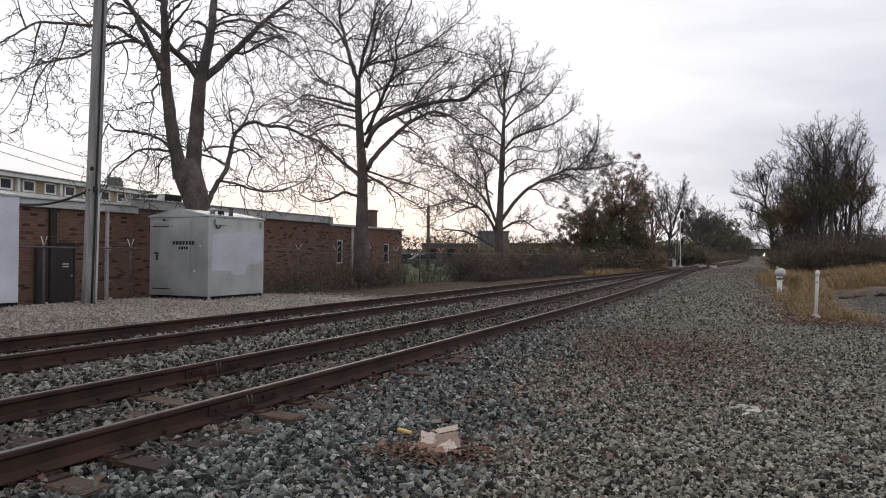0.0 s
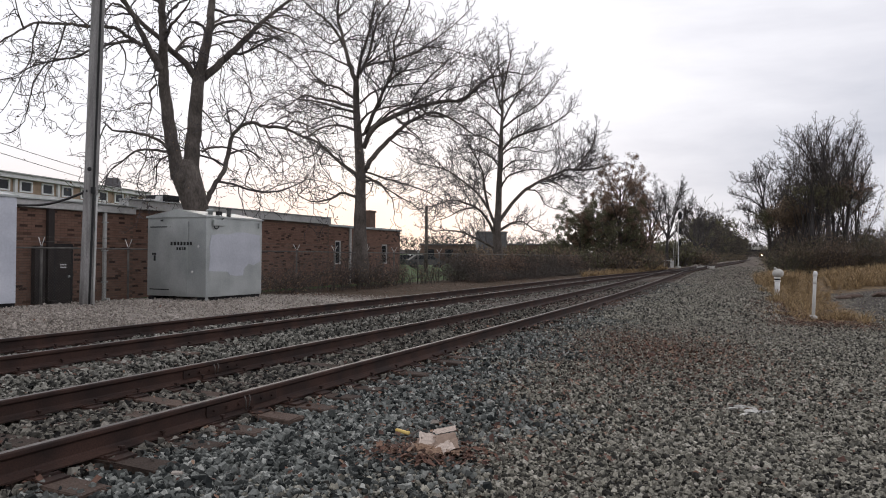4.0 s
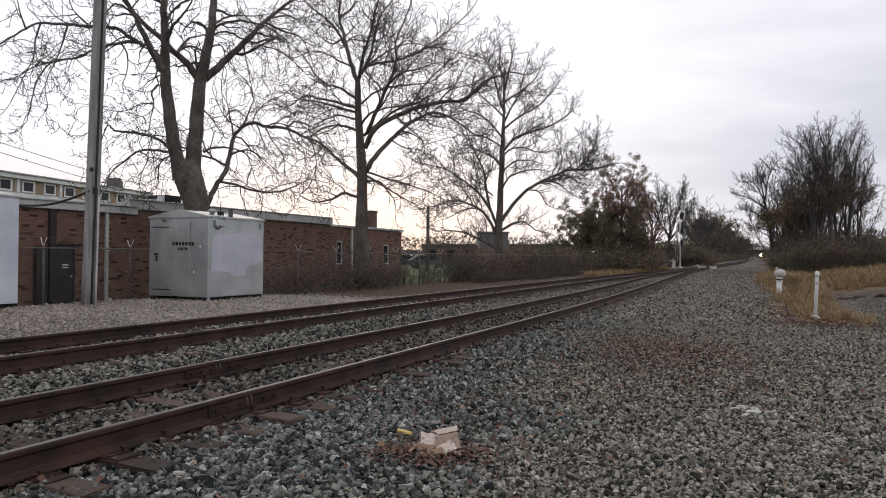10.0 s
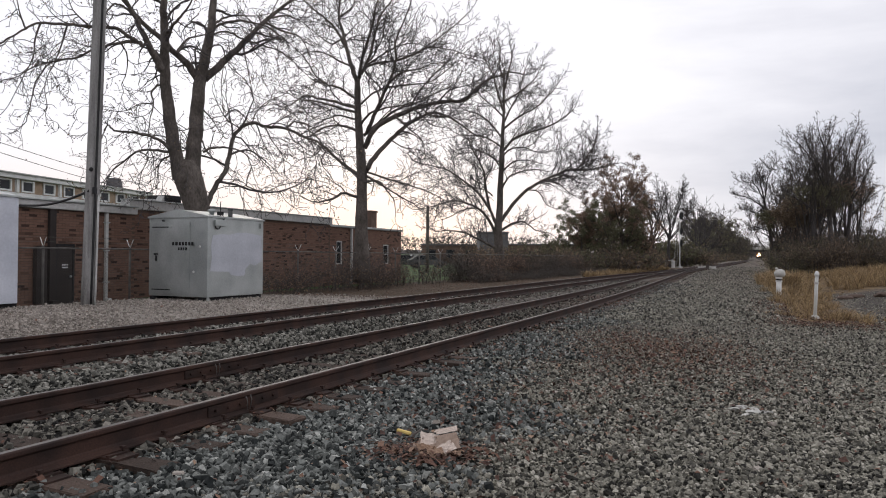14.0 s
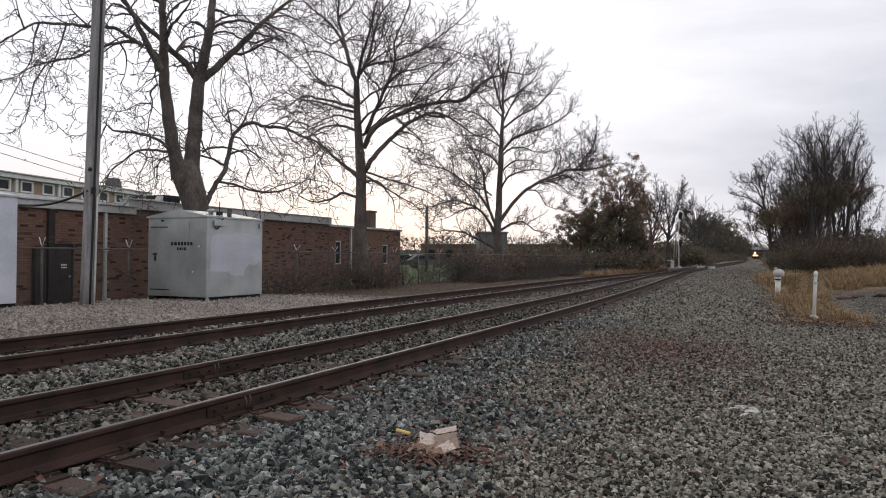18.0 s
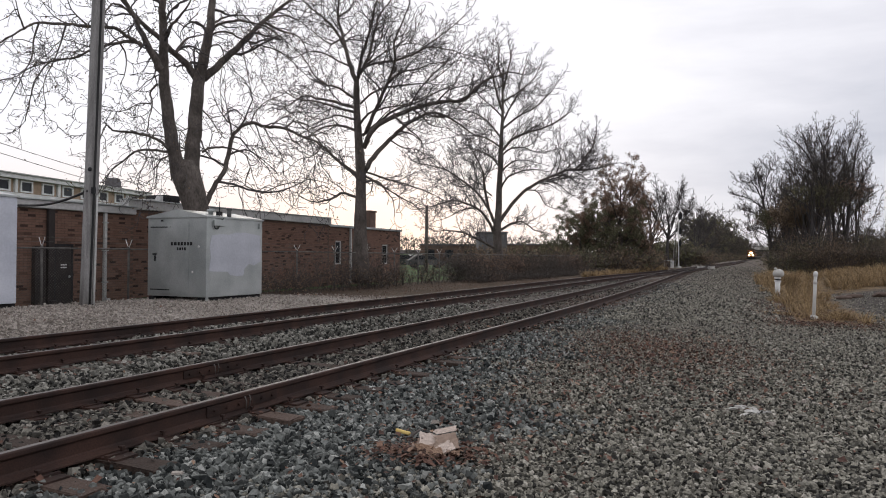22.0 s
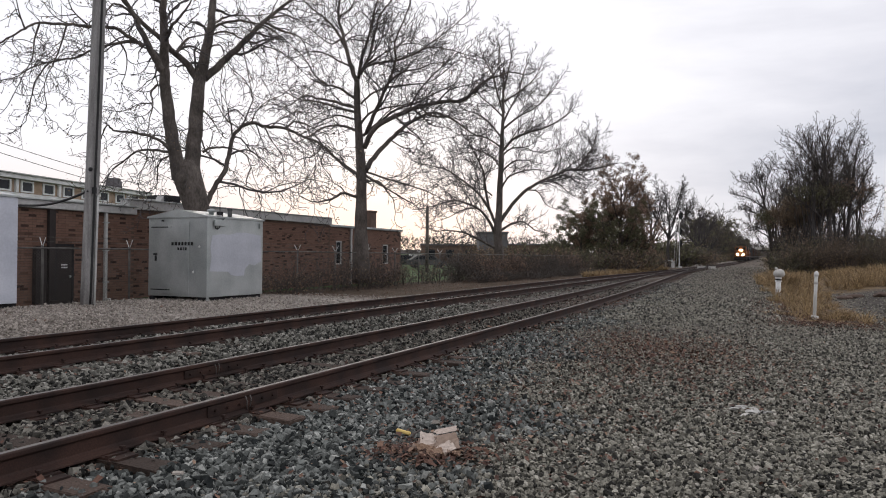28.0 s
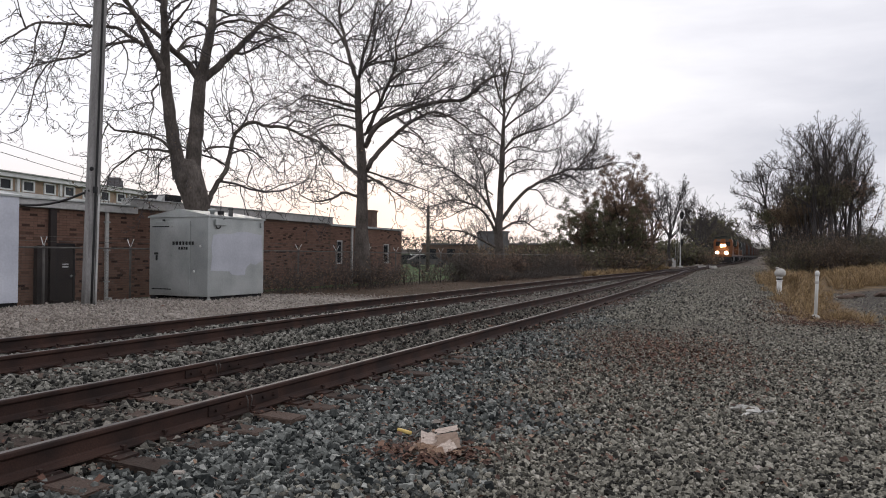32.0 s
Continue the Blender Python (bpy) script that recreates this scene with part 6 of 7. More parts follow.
def build_building():
    w1 = build_wall("wall_brick_near", 3.0, 15.6, 2.59, WALL_P + 0.35, "red-brown brick wall with dark flashed bricks behind the fence", 300, ())
    w2 = build_wall("wall_brick_middle", 15.6, 26.7, 2.78, WALL_P, "red-brown brick wall of the low building", 300, ())
    w3 = build_wall("wall_brick_far", 26.7, 34.1, 2.72, WALL_P - 0.3, "far end of the long red-brown brick wall", 0, ((1.0, 1.5, 1.0, 2.1), (3.4, 4.0, 1.0, 2.0), (5.4, 6.0, 1.0, 2.0)))
    # parapet band, coping and flat roof
    b = thing("parapet_band", "grey-white painted parapet band above the brick", "parapet", kind="structure", at=wall_pose(WALL_P, 3.0))
    part("band", Mesh().box(0, -0.47, 2.60, 12.6, -0.05, 2.80, bevel=0.012).box(12.62, -0.12, 2.79, 23.7, 0.26, 3.06, bevel=0.012), M_FASCIA, b)
    part("coping", Mesh().box(0, -0.53, 2.805, 12.6, 0.3, 2.845, bevel=0.008).box(12.62, -0.17, 3.065, 23.7, 0.3, 3.10, bevel=0.008).box(23.72, 0.2, 2.73, 31.15, 0.7, 2.83, bevel=0.008), M_GALV, b, "thin metal coping")
    solid("flat_roof", Mesh().box(0, 0.62, 2.60, 31.1, 12.0, 2.72), M_GREY_WALL, "flat dark roof of the low brick building", "roof", kind="structure", at=wall_pose(WALL_P, 3.0))
    solid("wall_rear", Mesh().box(0, 11.7, -0.2, 31.1, 12.0, 2.59).box(30.8, 0.61, -0.2, 31.1, 11.7, 2.59).box(0, 0.62, -0.2, 0.3, 11.7, 2.59), M_FAR_BRICK, "rear brick walls closing the low building", "wall", kind="structure", at=wall_pose(WALL_P, 3.0))
    # dark service door in the near wall
    d = thing("door_1", "closed dark brown steel door with a small white notice", "door", kind="structure", at=wall_pose(WALL_P + 0.35, 13.25))
    part("door_leaf", Mesh().box(-0.23, -0.04, 0.0, 0.23, -0.012, 1.62, bevel=0.006), M_DOOR, d)
    part("door_frame", Mesh().box(-0.29, -0.05, 0.0, -0.235, -0.012, 1.68).box(0.235, -0.05, 0.0, 0.29, -0.012, 1.68).box(-0.235, -0.05, 1.625, 0.235, -0.012, 1.68), M_DARK, d)
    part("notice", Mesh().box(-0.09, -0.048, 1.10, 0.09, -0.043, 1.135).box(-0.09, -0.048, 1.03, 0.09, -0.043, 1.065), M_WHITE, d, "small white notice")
    part("door_knob", Mesh().lathe([(0.03, 0), (0.035, 0.02), (0.02, 0.05)], 10, m=pose(0.17, -0.04, 0.8, 90)), M_GALV, d)
    # electrical box beside it
    e = thing("meter_cabinet", "dark grey metal meter cabinet on the brick wall", "cabinet", at=wall_pose(WALL_P + 0.35, 12.5))
    part("body", Mesh().box(-0.15, -0.16, 0.1, 0.15, -0.012, 1.6, bevel=0.01), M_DOOR, e)
    # downpipe
    dp = thing("downpipe", "pale grey downpipe fixed to the brick wall", "drain pipe", at=wall_pose(WALL_P + 0.35, 14.55))
    m = Mesh()
    m.box(-0.042, -0.10, 0.1, 0.042, -0.012, 2.6, bevel=0.012)
    part("pipe", m, M_FASCIA, dp)
    part("shoe", Mesh().box(-0.055, -0.24, 0.05, 0.055, -0.02, 0.16, bevel=0.012), M_FASCIA, dp)
    for z in (0.6, 1.5, 2.3):
        part("bracket", Mesh().box(-0.075, -0.12, z, 0.075, -0.012, z + 0.03), M_GALV, dp)
    # dark brown strip up the wall, built as a box with a wider foot
    dark_strip = thing("downpipe", "dark brown upright strip on the brick wall", "drain pipe", at=wall_pose(WALL_P + 0.35, 12.84))
    part("pipe", Mesh().box(-0.09, -0.12, 0.1, 0.09, -0.012, 2.58, bevel=0.012), M_DOOR, dark_strip)
    part("shoe", Mesh().box(-0.10, -0.26, 0.05, 0.10, -0.02, 0.18, bevel=0.012), M_DOOR, dark_strip)
    d2 = thing("downpipe", "pale downpipe at the joint of two brick walls", "drain pipe", at=wall_pose(WALL_P - 0.3, 28.9))
    part("pipe", Mesh().box(-0.05, -0.11, 0.0, 0.05, -0.012, 2.7, bevel=0.01), M_FASCIA, d2)
    # small window in the middle wall and three in the far wall
    for i, (p, q, w_, z0, z1) in enumerate(((WALL_P - 0.3, 27.95, 0.5, 1.0, 2.1), (WALL_P - 0.3, 30.4, 0.6, 1.0, 2.0), (WALL_P - 0.3, 32.4, 0.6, 1.0, 2.0))):
        win = thing("window_%d" % (i + 1), "narrow white-framed window in the brick wall", "window", "windows of the low building", "structure", wall_pose(p, q))
        h = w_ / 2
        part("window_frame", Mesh().box(-h, 0.02, z0, -h + 0.06, 0.12, z1).box(h - 0.06, 0.02, z0, h, 0.12, z1).box(-h + 0.06, 0.02, z0, h - 0.06, 0.12, z0 + 0.06).box(-h + 0.06, 0.02, z1 - 0.06, h - 0.06, 0.12, z1).box(-h + 0.06, 0.03, (z0 + z1) / 2 - 0.025, h - 0.06, 0.11, (z0 + z1) / 2 + 0.025), M_FASCIA, win)
        part("pane", Mesh().box(-h + 0.062, 0.06, z0 + 0.062, h - 0.062, 0.075, z1 - 0.062), M_GLASS, win)


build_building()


def build_upper_building():
    """Two-storey buff brick block behind, with a row of windows under a white fascia."""
    at = wall_pose(-40.0, 26.7) @ Matrix.Rotation(radians(13), 4, "Z")
    A, L = -32.0, 14.1
    u = thing("school_block", "two-storey buff brick building with white-framed windows", "building", at=at)
    part("wall", Mesh().box(A, 0, 0, L, 12, 5.78), M_BUFF, u)
    part("fascia", Mesh().box(A - 0.2, -0.3, 5.785, L + 0.2, 12.2, 6.05, bevel=0.03), M_WHITE, u, "white roof fascia")
    part("roof_edge", Mesh().box(A - 0.3, -0.4, 6.055, L + 0.3, 12.3, 6.13, bevel=0.02), M_FASCIA, u)
    part("sill_band", Mesh().box(A, -0.1, 4.62, L, -0.01, 4.98), M_WHITE, u, "pale band below the windows")
    part("lower_panels", Mesh().box(A, -0.06, 3.3, L, -0.008, 4.61), M_FASCIA, u, "pale panels below the window band")
    glass = Mesh().box(-0.38, -0.03, -0.24, 0.38, -0.012, 0.27).data("pane", M_GLASS)
    fr = Mesh().box(-0.50, -0.09, -0.34, -0.385, -0.012, 0.36).box(0.385, -0.09, -0.34, 0.50, -0.012, 0.36).box(-0.385, -0.09, -0.34, 0.385, -0.012, -0.245).box(-0.385, -0.09, 0.275, 0.385, -0.012, 0.36).data("window_frame", M_WHITE)
    for i in range(25):
        x = 12.55 - i * 1.745
        w = new("window")
        w.parent, w.matrix_basis = u, pose(x, 0, 5.37)
        a = new("window_frame", fr)
        a.parent = w
        b = new("pane", glass)
        b.parent = w
        if i % 2:
            part("pilaster", Mesh().box(x + 0.78, -0.16, 4.99, x + 0.98, -0.012, 5.78), M_WHITE, u)
    part("end_trim", Mesh().box(L - 0.25, -0.2, 2.6, L + 0.05, 0.2, 5.78), M_WHITE, u)
    # brick stack on its roof
    c = thing("chimney_stack", "broad grey-brown brick stack on the roof", "chimney", at=at @ pose(13.2, 2.2, 0))
    part("stack", Mesh().box(-0.5, -0.35, 6.14, 0.5, 0.35, 6.95, bevel=0.02), M_GREY_WALL, c)
    part("cap", Mesh().box(-0.42, -0.3, 6.955, 0.42, 0.3, 7.14, bevel=0.05), M_GREY_WALL, c)


build_upper_building()


def build_roof_units():
    a = thing("rooftop_unit", "pale bent duct unit on the flat roof", "air duct", at=wall_pose(-22.5, 21.2, 2.72))
    part("housing", Mesh().box(-0.2, -0.25, 0.14, 0.2, 0.3, 0.9, bevel=0.02), M_FASCIA, a)
    part("curb", Mesh().box(-0.26, -0.32, 0, 0.26, 0.36, 0.14), M_DARK, a)
    part("hood", Mesh().prism([(-0.18, 0.5), (0.18, 0.3), (0.18, 1.05)], -0.6, -0.255), M_FASCIA, a, "pale slanted intake hood")
    b = thing("rooftop_unit", "black boxed condenser on the flat roof", "air conditioner", at=wall_pose(-22.5, 21.97, 2.72))
    part("housing", Mesh().box(-0.42, -0.5, 0.1, 0.42, 0.5, 1.1, bevel=0.02), M_DARK, b)
    for i in range(7):
        part("louvre", Mesh().box(-0.4, -0.53, 0.2 + i * 0.12, 0.4, -0.505, 0.26 + i * 0.12), M_DARK, b)
    part("rail", Mesh().tube([(-0.75, -0.6, 0), (-0.75, -0.6, 1.25)], 0.02, 6), M_FASCIA, b)
    c = thing("rooftop_vent", "brown boxed vent on the low roof", "vent", at=wall_pose(-19.0, 32.7, 2.72))
    part("box", Mesh().box(-0.3, -0.3, 0, 0.3, 0.3, 0.98, bevel=0.02), M_FAR_BRICK, c)
    part("lid", Mesh().box(-0.34, -0.34, 0.985, 0.34, 0.34, 1.08, bevel=0.02), M_FAR_BRICK, c)
    for p, q, s in ((-21.5, 24.6, 0.7),):
        h = thing("roof_hatch", "low pale hatch on the flat roof", "hatch", at=wall_pose(p, q, 2.72))
        part("box", Mesh().box(-s, -0.5, 0, s, 0.5, 0.32, bevel=0.02), M_FASCIA, h)
        part("lid", Mesh().box(-s - 0.05, -0.55, 0.325, s + 0.05, 0.55, 0.38, bevel=0.01), M_GALV, h)


build_roof_units()


# ---- signal cabinets ----
def signal_house(corner, wide, deep, high, mat, label, patch, z):
    """A metal relay house on skids. corner: its corner nearest to the tripod; local x along the tracks, y away from them."""
    peak = 0.11
    h = thing("relay_house", label, "equipment cabinet", "metal relay houses beside the siding", at=Matrix.Translation((*corner, z)) @ ALONG)
    part("shell", Mesh().box(0, 0, 0.09, deep, wide, high - 0.10, bevel=0.012), mat, h)
    roof = Mesh()
    turn = Matrix.Rotation(radians(90), 4, "Z") @ Matrix.Scale(-1, 4, (0, 1, 0))
    roof.prism([(-0.03, high - 0.10), (-0.03, high - 0.06), (wide / 2, high + peak), (wide + 0.03, high - 0.06), (wide + 0.03, high - 0.10)], -0.03, deep + 0.03, m=turn)
    part("roof", roof, M_GALV, h, "folded metal roof with drip edge")
    for y in (0.1, wide - 0.22):
        part("skid", Mesh().box(-0.05, y, 0, deep + 0.05, y + 0.12, 0.085), M_DARK, h)
    # door on the end face
    d = part("door", Mesh().box(-0.022, 0.55, 0.16, -0.003, wide - 0.07, high - 0.2, bevel=0.006), mat, h)
    for z0 in (0.24, high - 0.34):
        part("hinge_bar", Mesh().box(-0.034, wide - 0.75, z0, -0.024, wide - 0.12, z0 + 0.025), M_DARK, d)
    part("handle", Mesh().box(-0.05, wide - 0.30, high * 0.45, -0.024, wide - 0.26, high * 0.45 + 0.14).box(-0.06, wide - 0.32, high * 0.52, -0.024, wide - 0.22, high * 0.52 + 0.05), M_DARK, d)
    part("keeper", Mesh().box(-0.05, wide - 0.78, high * 0.84, -0.024, wide - 0.70, high * 0.84 + 0.03).box(-0.05, wide - 0.78, high * 0.5, -0.024, wide - 0.70, high * 0.5 + 0.03).box(-0.05, wide - 0.78, 0.26, -0.024, wide - 0.70, 0.29), M_GALV, d)
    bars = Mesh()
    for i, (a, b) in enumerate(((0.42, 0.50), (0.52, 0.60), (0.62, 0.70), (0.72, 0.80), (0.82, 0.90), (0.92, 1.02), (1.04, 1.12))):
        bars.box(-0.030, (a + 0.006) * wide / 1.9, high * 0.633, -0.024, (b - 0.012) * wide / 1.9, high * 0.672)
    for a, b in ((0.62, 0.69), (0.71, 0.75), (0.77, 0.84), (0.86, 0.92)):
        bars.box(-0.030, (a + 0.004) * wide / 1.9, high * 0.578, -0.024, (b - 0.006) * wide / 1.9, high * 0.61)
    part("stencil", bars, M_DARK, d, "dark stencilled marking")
    part("lamp_stub", Mesh().box(-0.05, wide * 0.72, high - 0.19, -0.024, wide * 0.72 + 0.06, high - 0.15), M_DARK, h)
    for y, z1 in ((0.12, 0.62), (0.22, 0.33)):
        part("bolt", Mesh().lathe([(0.03, 0), (0.03, 0.012), (0.015, 0.02)], 8, m=pose(-0.012, wide * y, high * z1, 0, -90)), M_WHITE, h)
    if patch:
        pm = Mesh()
        outline = ((0.04, 0.34), (0.16, 0.335), (0.36, 0.33), (0.40, 0.29), (0.52, 0.275), (0.64, 0.28), (0.66, 0.36), (0.74, 0.42), (0.84, 0.40), (0.965, 0.45), (0.97, 0.62), (0.95, 0.70), (0.97, 0.77), (0.80, 0.785),
                   (0.66, 0.80), (0.50, 0.795), (0.38, 0.765), (0.24, 0.77), (0.08, 0.75), (0.05, 0.62), (0.07, 0.5))
        ring = [(a * deep, b * high) for a, b in outline]
        pm.prism(ring, -0.006, -0.0025)
        part("paint_patch", pm, M_PATCH, h, "pale painted-over patch")
        part("socket_box", Mesh().box(deep * 0.1, -0.06, high * 0.86, deep * 0.28, -0.005, high * 0.93, bevel=0.01).box(deep * 0.92, -0.05, high * 0.86, deep * 0.96, -0.005, high * 0.92), M_GALV, h)
    part("vent_cowl", Mesh().lathe([(0.06, 0), (0.06, 0.12), (0.10, 0.13), (0.10, 0.17), (0.03, 0.2)], 12, m=pose(deep * 0.22, 0.3, high - 0.06)), M_GALV, h)
    part("aerial", Mesh().tube([(deep * 0.27, 0.12, high - 0.06), (deep * 0.27, 0.12, high + 0.32)], 0.011, 6).box(deep * 0.27 - 0.06, 0.07, high - 0.02, deep * 0.27 + 0.06, 0.17, high + 0.07), M_DARK, h)
    if patch:
        part("meter_stub", Mesh().tube([(deep * 0.42, 0.08, high - 0.08), (deep * 0.42, 0.08, high + 0.14)], [0.055, 0.055], 10).tube([(deep * 0.42, 0.08, high + 0.12), (deep * 0.42, 0.08, high + 0.17)], 0.065, 10), M_CAR_GREY, h)
        hoop = [(deep * 0.15 + 0.085 * math.cos(a * 0.4), -0.03, high * 0.865 + 0.085 * math.sin(a * 0.4)) for a in range(17)]
        part("cable_hoop", Mesh().tube(hoop, 0.014, 6).tube([(deep * 0.15, -0.03, high * 0.87), (deep * 0.27, -0.02, high * 0.95), (deep * 0.28, 0.08, high)], 0.012, 6), M_WIRE, h, "black cable coiled at a socket")
    part("corner_clip", Mesh().box(-0.02, -0.03, 0.02, 0.05, 0.0, 0.09), M_GALV, h)
    return h


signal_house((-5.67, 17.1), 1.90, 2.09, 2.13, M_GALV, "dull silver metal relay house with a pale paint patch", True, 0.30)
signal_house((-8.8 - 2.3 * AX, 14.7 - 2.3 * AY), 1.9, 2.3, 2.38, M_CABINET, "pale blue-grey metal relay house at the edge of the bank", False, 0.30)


# ---- chain-link fence ----
def build_fence():
    f = thing("chain_link_fence", "old chain-link fence with outward wire arms", "fence", at=wall_pose(-15.3, 3.9))
    L, H = 69.0, 1.55

    rail = Mesh()
    rail.tube([(0, 0, H), (L, 0, H)], 0.021, 6)
    part("top_rail", rail, M_FENCE, f)
    x = 2.4
    while x < L:
        ps = part("post", Mesh().tube([(x, 0.03, -0.3), (x, 0.03, H + 0.06)], 0.03, 8), M_FENCE, f)
        if x < 30:
            arm = Mesh()
            for s in (-1, 1):
                arm.tube([(x, 0.03, H + 0.02), (x + s * 0.05, 0.03 + s * 0.17, H + 0.25)], 0.009, 5)
            part("arm", arm, M_WHITE, ps, "pale splayed arm")
        x += 2.5
    for s, z in ((-1, 0.26), (1, 0.26), (-1, 0.15), (1, 0.15)):
        part("strand", Mesh().tube([(0, 0.03 + s * z * 0.75, H + z), (L * 0.42, 0.03 + s * z * 0.75, H + z)], 0.0022, 3), M_FENCE, f)
    net = Mesh()
    k = 0.0
    while k < 36.0:
        net.tube([(k, -0.01, 0.0), (k + H, -0.01, H)], 0.0016, 3, caps=False, smooth=False)
        net.tube([(k, -0.013, H), (k + H, -0.013, 0.0)], 0.0016, 3, caps=False, smooth=False)
        k += 0.075
    part("mesh", net, M_FENCE, f, "thin diamond wire mesh")


build_fence()


# ---- utility pole ----
def build_pole():
    base = on_ground(-0.4995, 15.6, -0.2)
    up = thing("utility_pole", "weathered grey wooden utility pole with a dark cable riser", "utility pole", at=Matrix.Translation(base))
    top = Vector((0.20, 0.15, 10.5))
    part("shaft", Mesh().tube([Vector((0, 0, 0)).lerp(top, i / 12) for i in range(13)], [0.150 - 0.022 * i / 12 for i in range(13)], 16), M_POLE, up)
    riser = Mesh()
    riser.tube([Vector((0.118, -0.105, 0.1)).lerp(top + Vector((0.105, -0.09, 0)), i / 12) for i in range(13)], 0.024, 6)
    part("riser", riser, M_WIRE, up, "dark cable riser")
    part("conduit", Mesh().tube([Vector((0.17, -0.03, 0.1)).lerp(Vector((0.215, -0.02, 2.6)), i / 4) for i in range(5)], 0.025, 8), M_FASCIA, up, "pale conduit on the lower shaft")
    part("cable_clamp", Mesh().box(0.14, -0.15, 2.62, 0.21, -0.07, 2.76), M_DARK, up)
    part("knot", Mesh().lathe([(0.05, 0), (0.045, 0.01), (0.02, 0.015)], 10, m=pose(0.10, -0.135, 3.15, 90)), M_DARK, up)
    # sagging service cable to the building
    c = thing("service_cable", "black sagging cable between pole and brick building", "cable")
    a, b = base + Vector((0.05, -0.1, 2.68)), pq(WALL_P + 0.9, 11.6, 2.6)
    line = [a.lerp(b, i / 14) + Vector((0, 0, -0.12 * math.sin(math.pi * i / 14))) for i in range(15)]
    part("cable", Mesh().tube(line, 0.028, 8), M_WIRE, c)
    # overhead lines running to the pole from the left
    for k, (z0, z1) in enumerate(((5.6, 3.9), (5.15, 3.65))):
        w = thing("overhead_wire", "thin dark overhead wire behind the pole", "cable", "overhead wires")
        a, b = Vector((-22.2, 35, 6.95 - 0.5 * k)), Vector((-20.0, 48, 6.0 - 0.55 * k))
        line = [a.lerp(b, i / 20) + Vector((0, 0, -0.1 * math.sin(math.pi * i / 20))) for i in range(21)]
        part("wire", Mesh().tube(line, 0.016, 4), M_WIRE, w)


build_pole()


# ---- markers on the verge ----
def build_markers():
    at = on_ground(0.5255, 18.0)
    b = thing("marker_post", "white painted pipe post with cap on a concrete foot", "bollard", at=Matrix.Translation(at) @ Matrix.Rotation(radians(2.4), 4, "Y"))
    part("pipe", Mesh().lathe([(0.041, -0.1), (0.041, 1.08), (0.038, 1.09)], 14), M_WHITE, b)
    part("cap", Mesh().lathe([(0.054, 1.06), (0.056, 1.13), (0.04, 1.18), (0.012, 1.195)], 14), M_WHITE, b)
    part("band", Mesh().lathe([(0.048, 0.86), (0.05, 0.87), (0.05, 0.92), (0.048, 0.93)], 14), M_CONCRETE, b)
    part("foot", Mesh().lathe([(0.11, -0.05), (0.10, 0.05), (0.06, 0.07)], 12), M_CONCRETE, b)
    at = on_ground(0.4745, 29.0)
    v = thing("vent_post", "white vent pipe with a round mushroom cap", "vent pipe", at=Matrix.Translation(at))
    part("pipe", Mesh().lathe([(0.10, -0.1), (0.10, 0.72)], 14), M_WHITE, v)
    for z in (0.55, 0.68):
        part("collar", Mesh().lathe([(0.12, z), (0.13, z + 0.01), (0.13, z + 0.05), (0.12, z + 0.06)], 14), M_WHITE, v)
    part("collar_gap", Mesh().lathe([(0.105, 0.61), (0.108, 0.62), (0.108, 0.66), (0.105, 0.67)], 14), M_DARK, v)
    part("cap", Mesh().lathe([(0.09, 0.74), (0.18, 0.77), (0.22, 0.86), (0.21, 0.96), (0.15, 1.04), (0.05, 1.08)], 18, m=pose(0.03, 0, 0)), M_CONCRETE, v, "bulging off-white cap")
    part("nub", Mesh().lathe([(0.06, 1.05), (0.06, 1.12), (0.03, 1.14)], 10, m=pose(-0.09, 0, 0)), M_CONCRETE, v)
    # low dark debris by the lane
    rnd = random.Random(3)
    for x, y, s in ((15.2, 26.8, 0.3), (15.9, 27.2, 0.34), (16.6, 26.6, 0.38), (17.2, 25.8, 0.3), (16.3, 23.0, 0.3)):
        d = Mesh()
        bm = bmesh.new()
        bmesh.ops.create_icosphere(bm, subdivisions=2, radius=s)
        for w in bm.verts:
            w.co *= 1 + 0.35 * noise.noise(w.co * 2.5 + Vector((x, y, 0)))
            w.co.z *= 0.35
        d.take(bm)
        solid("earth_heap", d, M_TIE_STUFF, "low dark heap of earth and rotten wood", "heap", "heaps by the lane", at=Matrix.Translation((x, y, gz(x, y) + 0.02)))
    # pale blocks by the turnout
    for x, y, s in ((31.9, 88.5, 1.0), (33.6, 89.5, 0.9)):
        m = Mesh()
        bm = bmesh.new()
        bmesh.ops.create_cube(bm, size=1.0)
        bmesh.ops.subdivide_edges(bm, edges=bm.edges[:], cuts=2, use_grid_fill=True)
        for w in bm.verts:
            w.co += Vector((noise.noise(w.co * 2 + Vector((x, 0, 0))), noise.noise(w.co * 2 + Vector((0, y, 0))), noise.noise(w.co * 3))) * 0.12
            w.co = Vector((w.co.x * 0.8 * s, w.co.y * 0.6 * s, w.co.z * 0.34 * s + 0.1))
        m.take(bm)
        solid("stone_block", m, M_CONCRETE, "pale rough stone block beside the turnout", "stone", "stone blocks by the turnout", at=Matrix.Translation((x + 0.5, y, gz(x, y))))


build_markers()


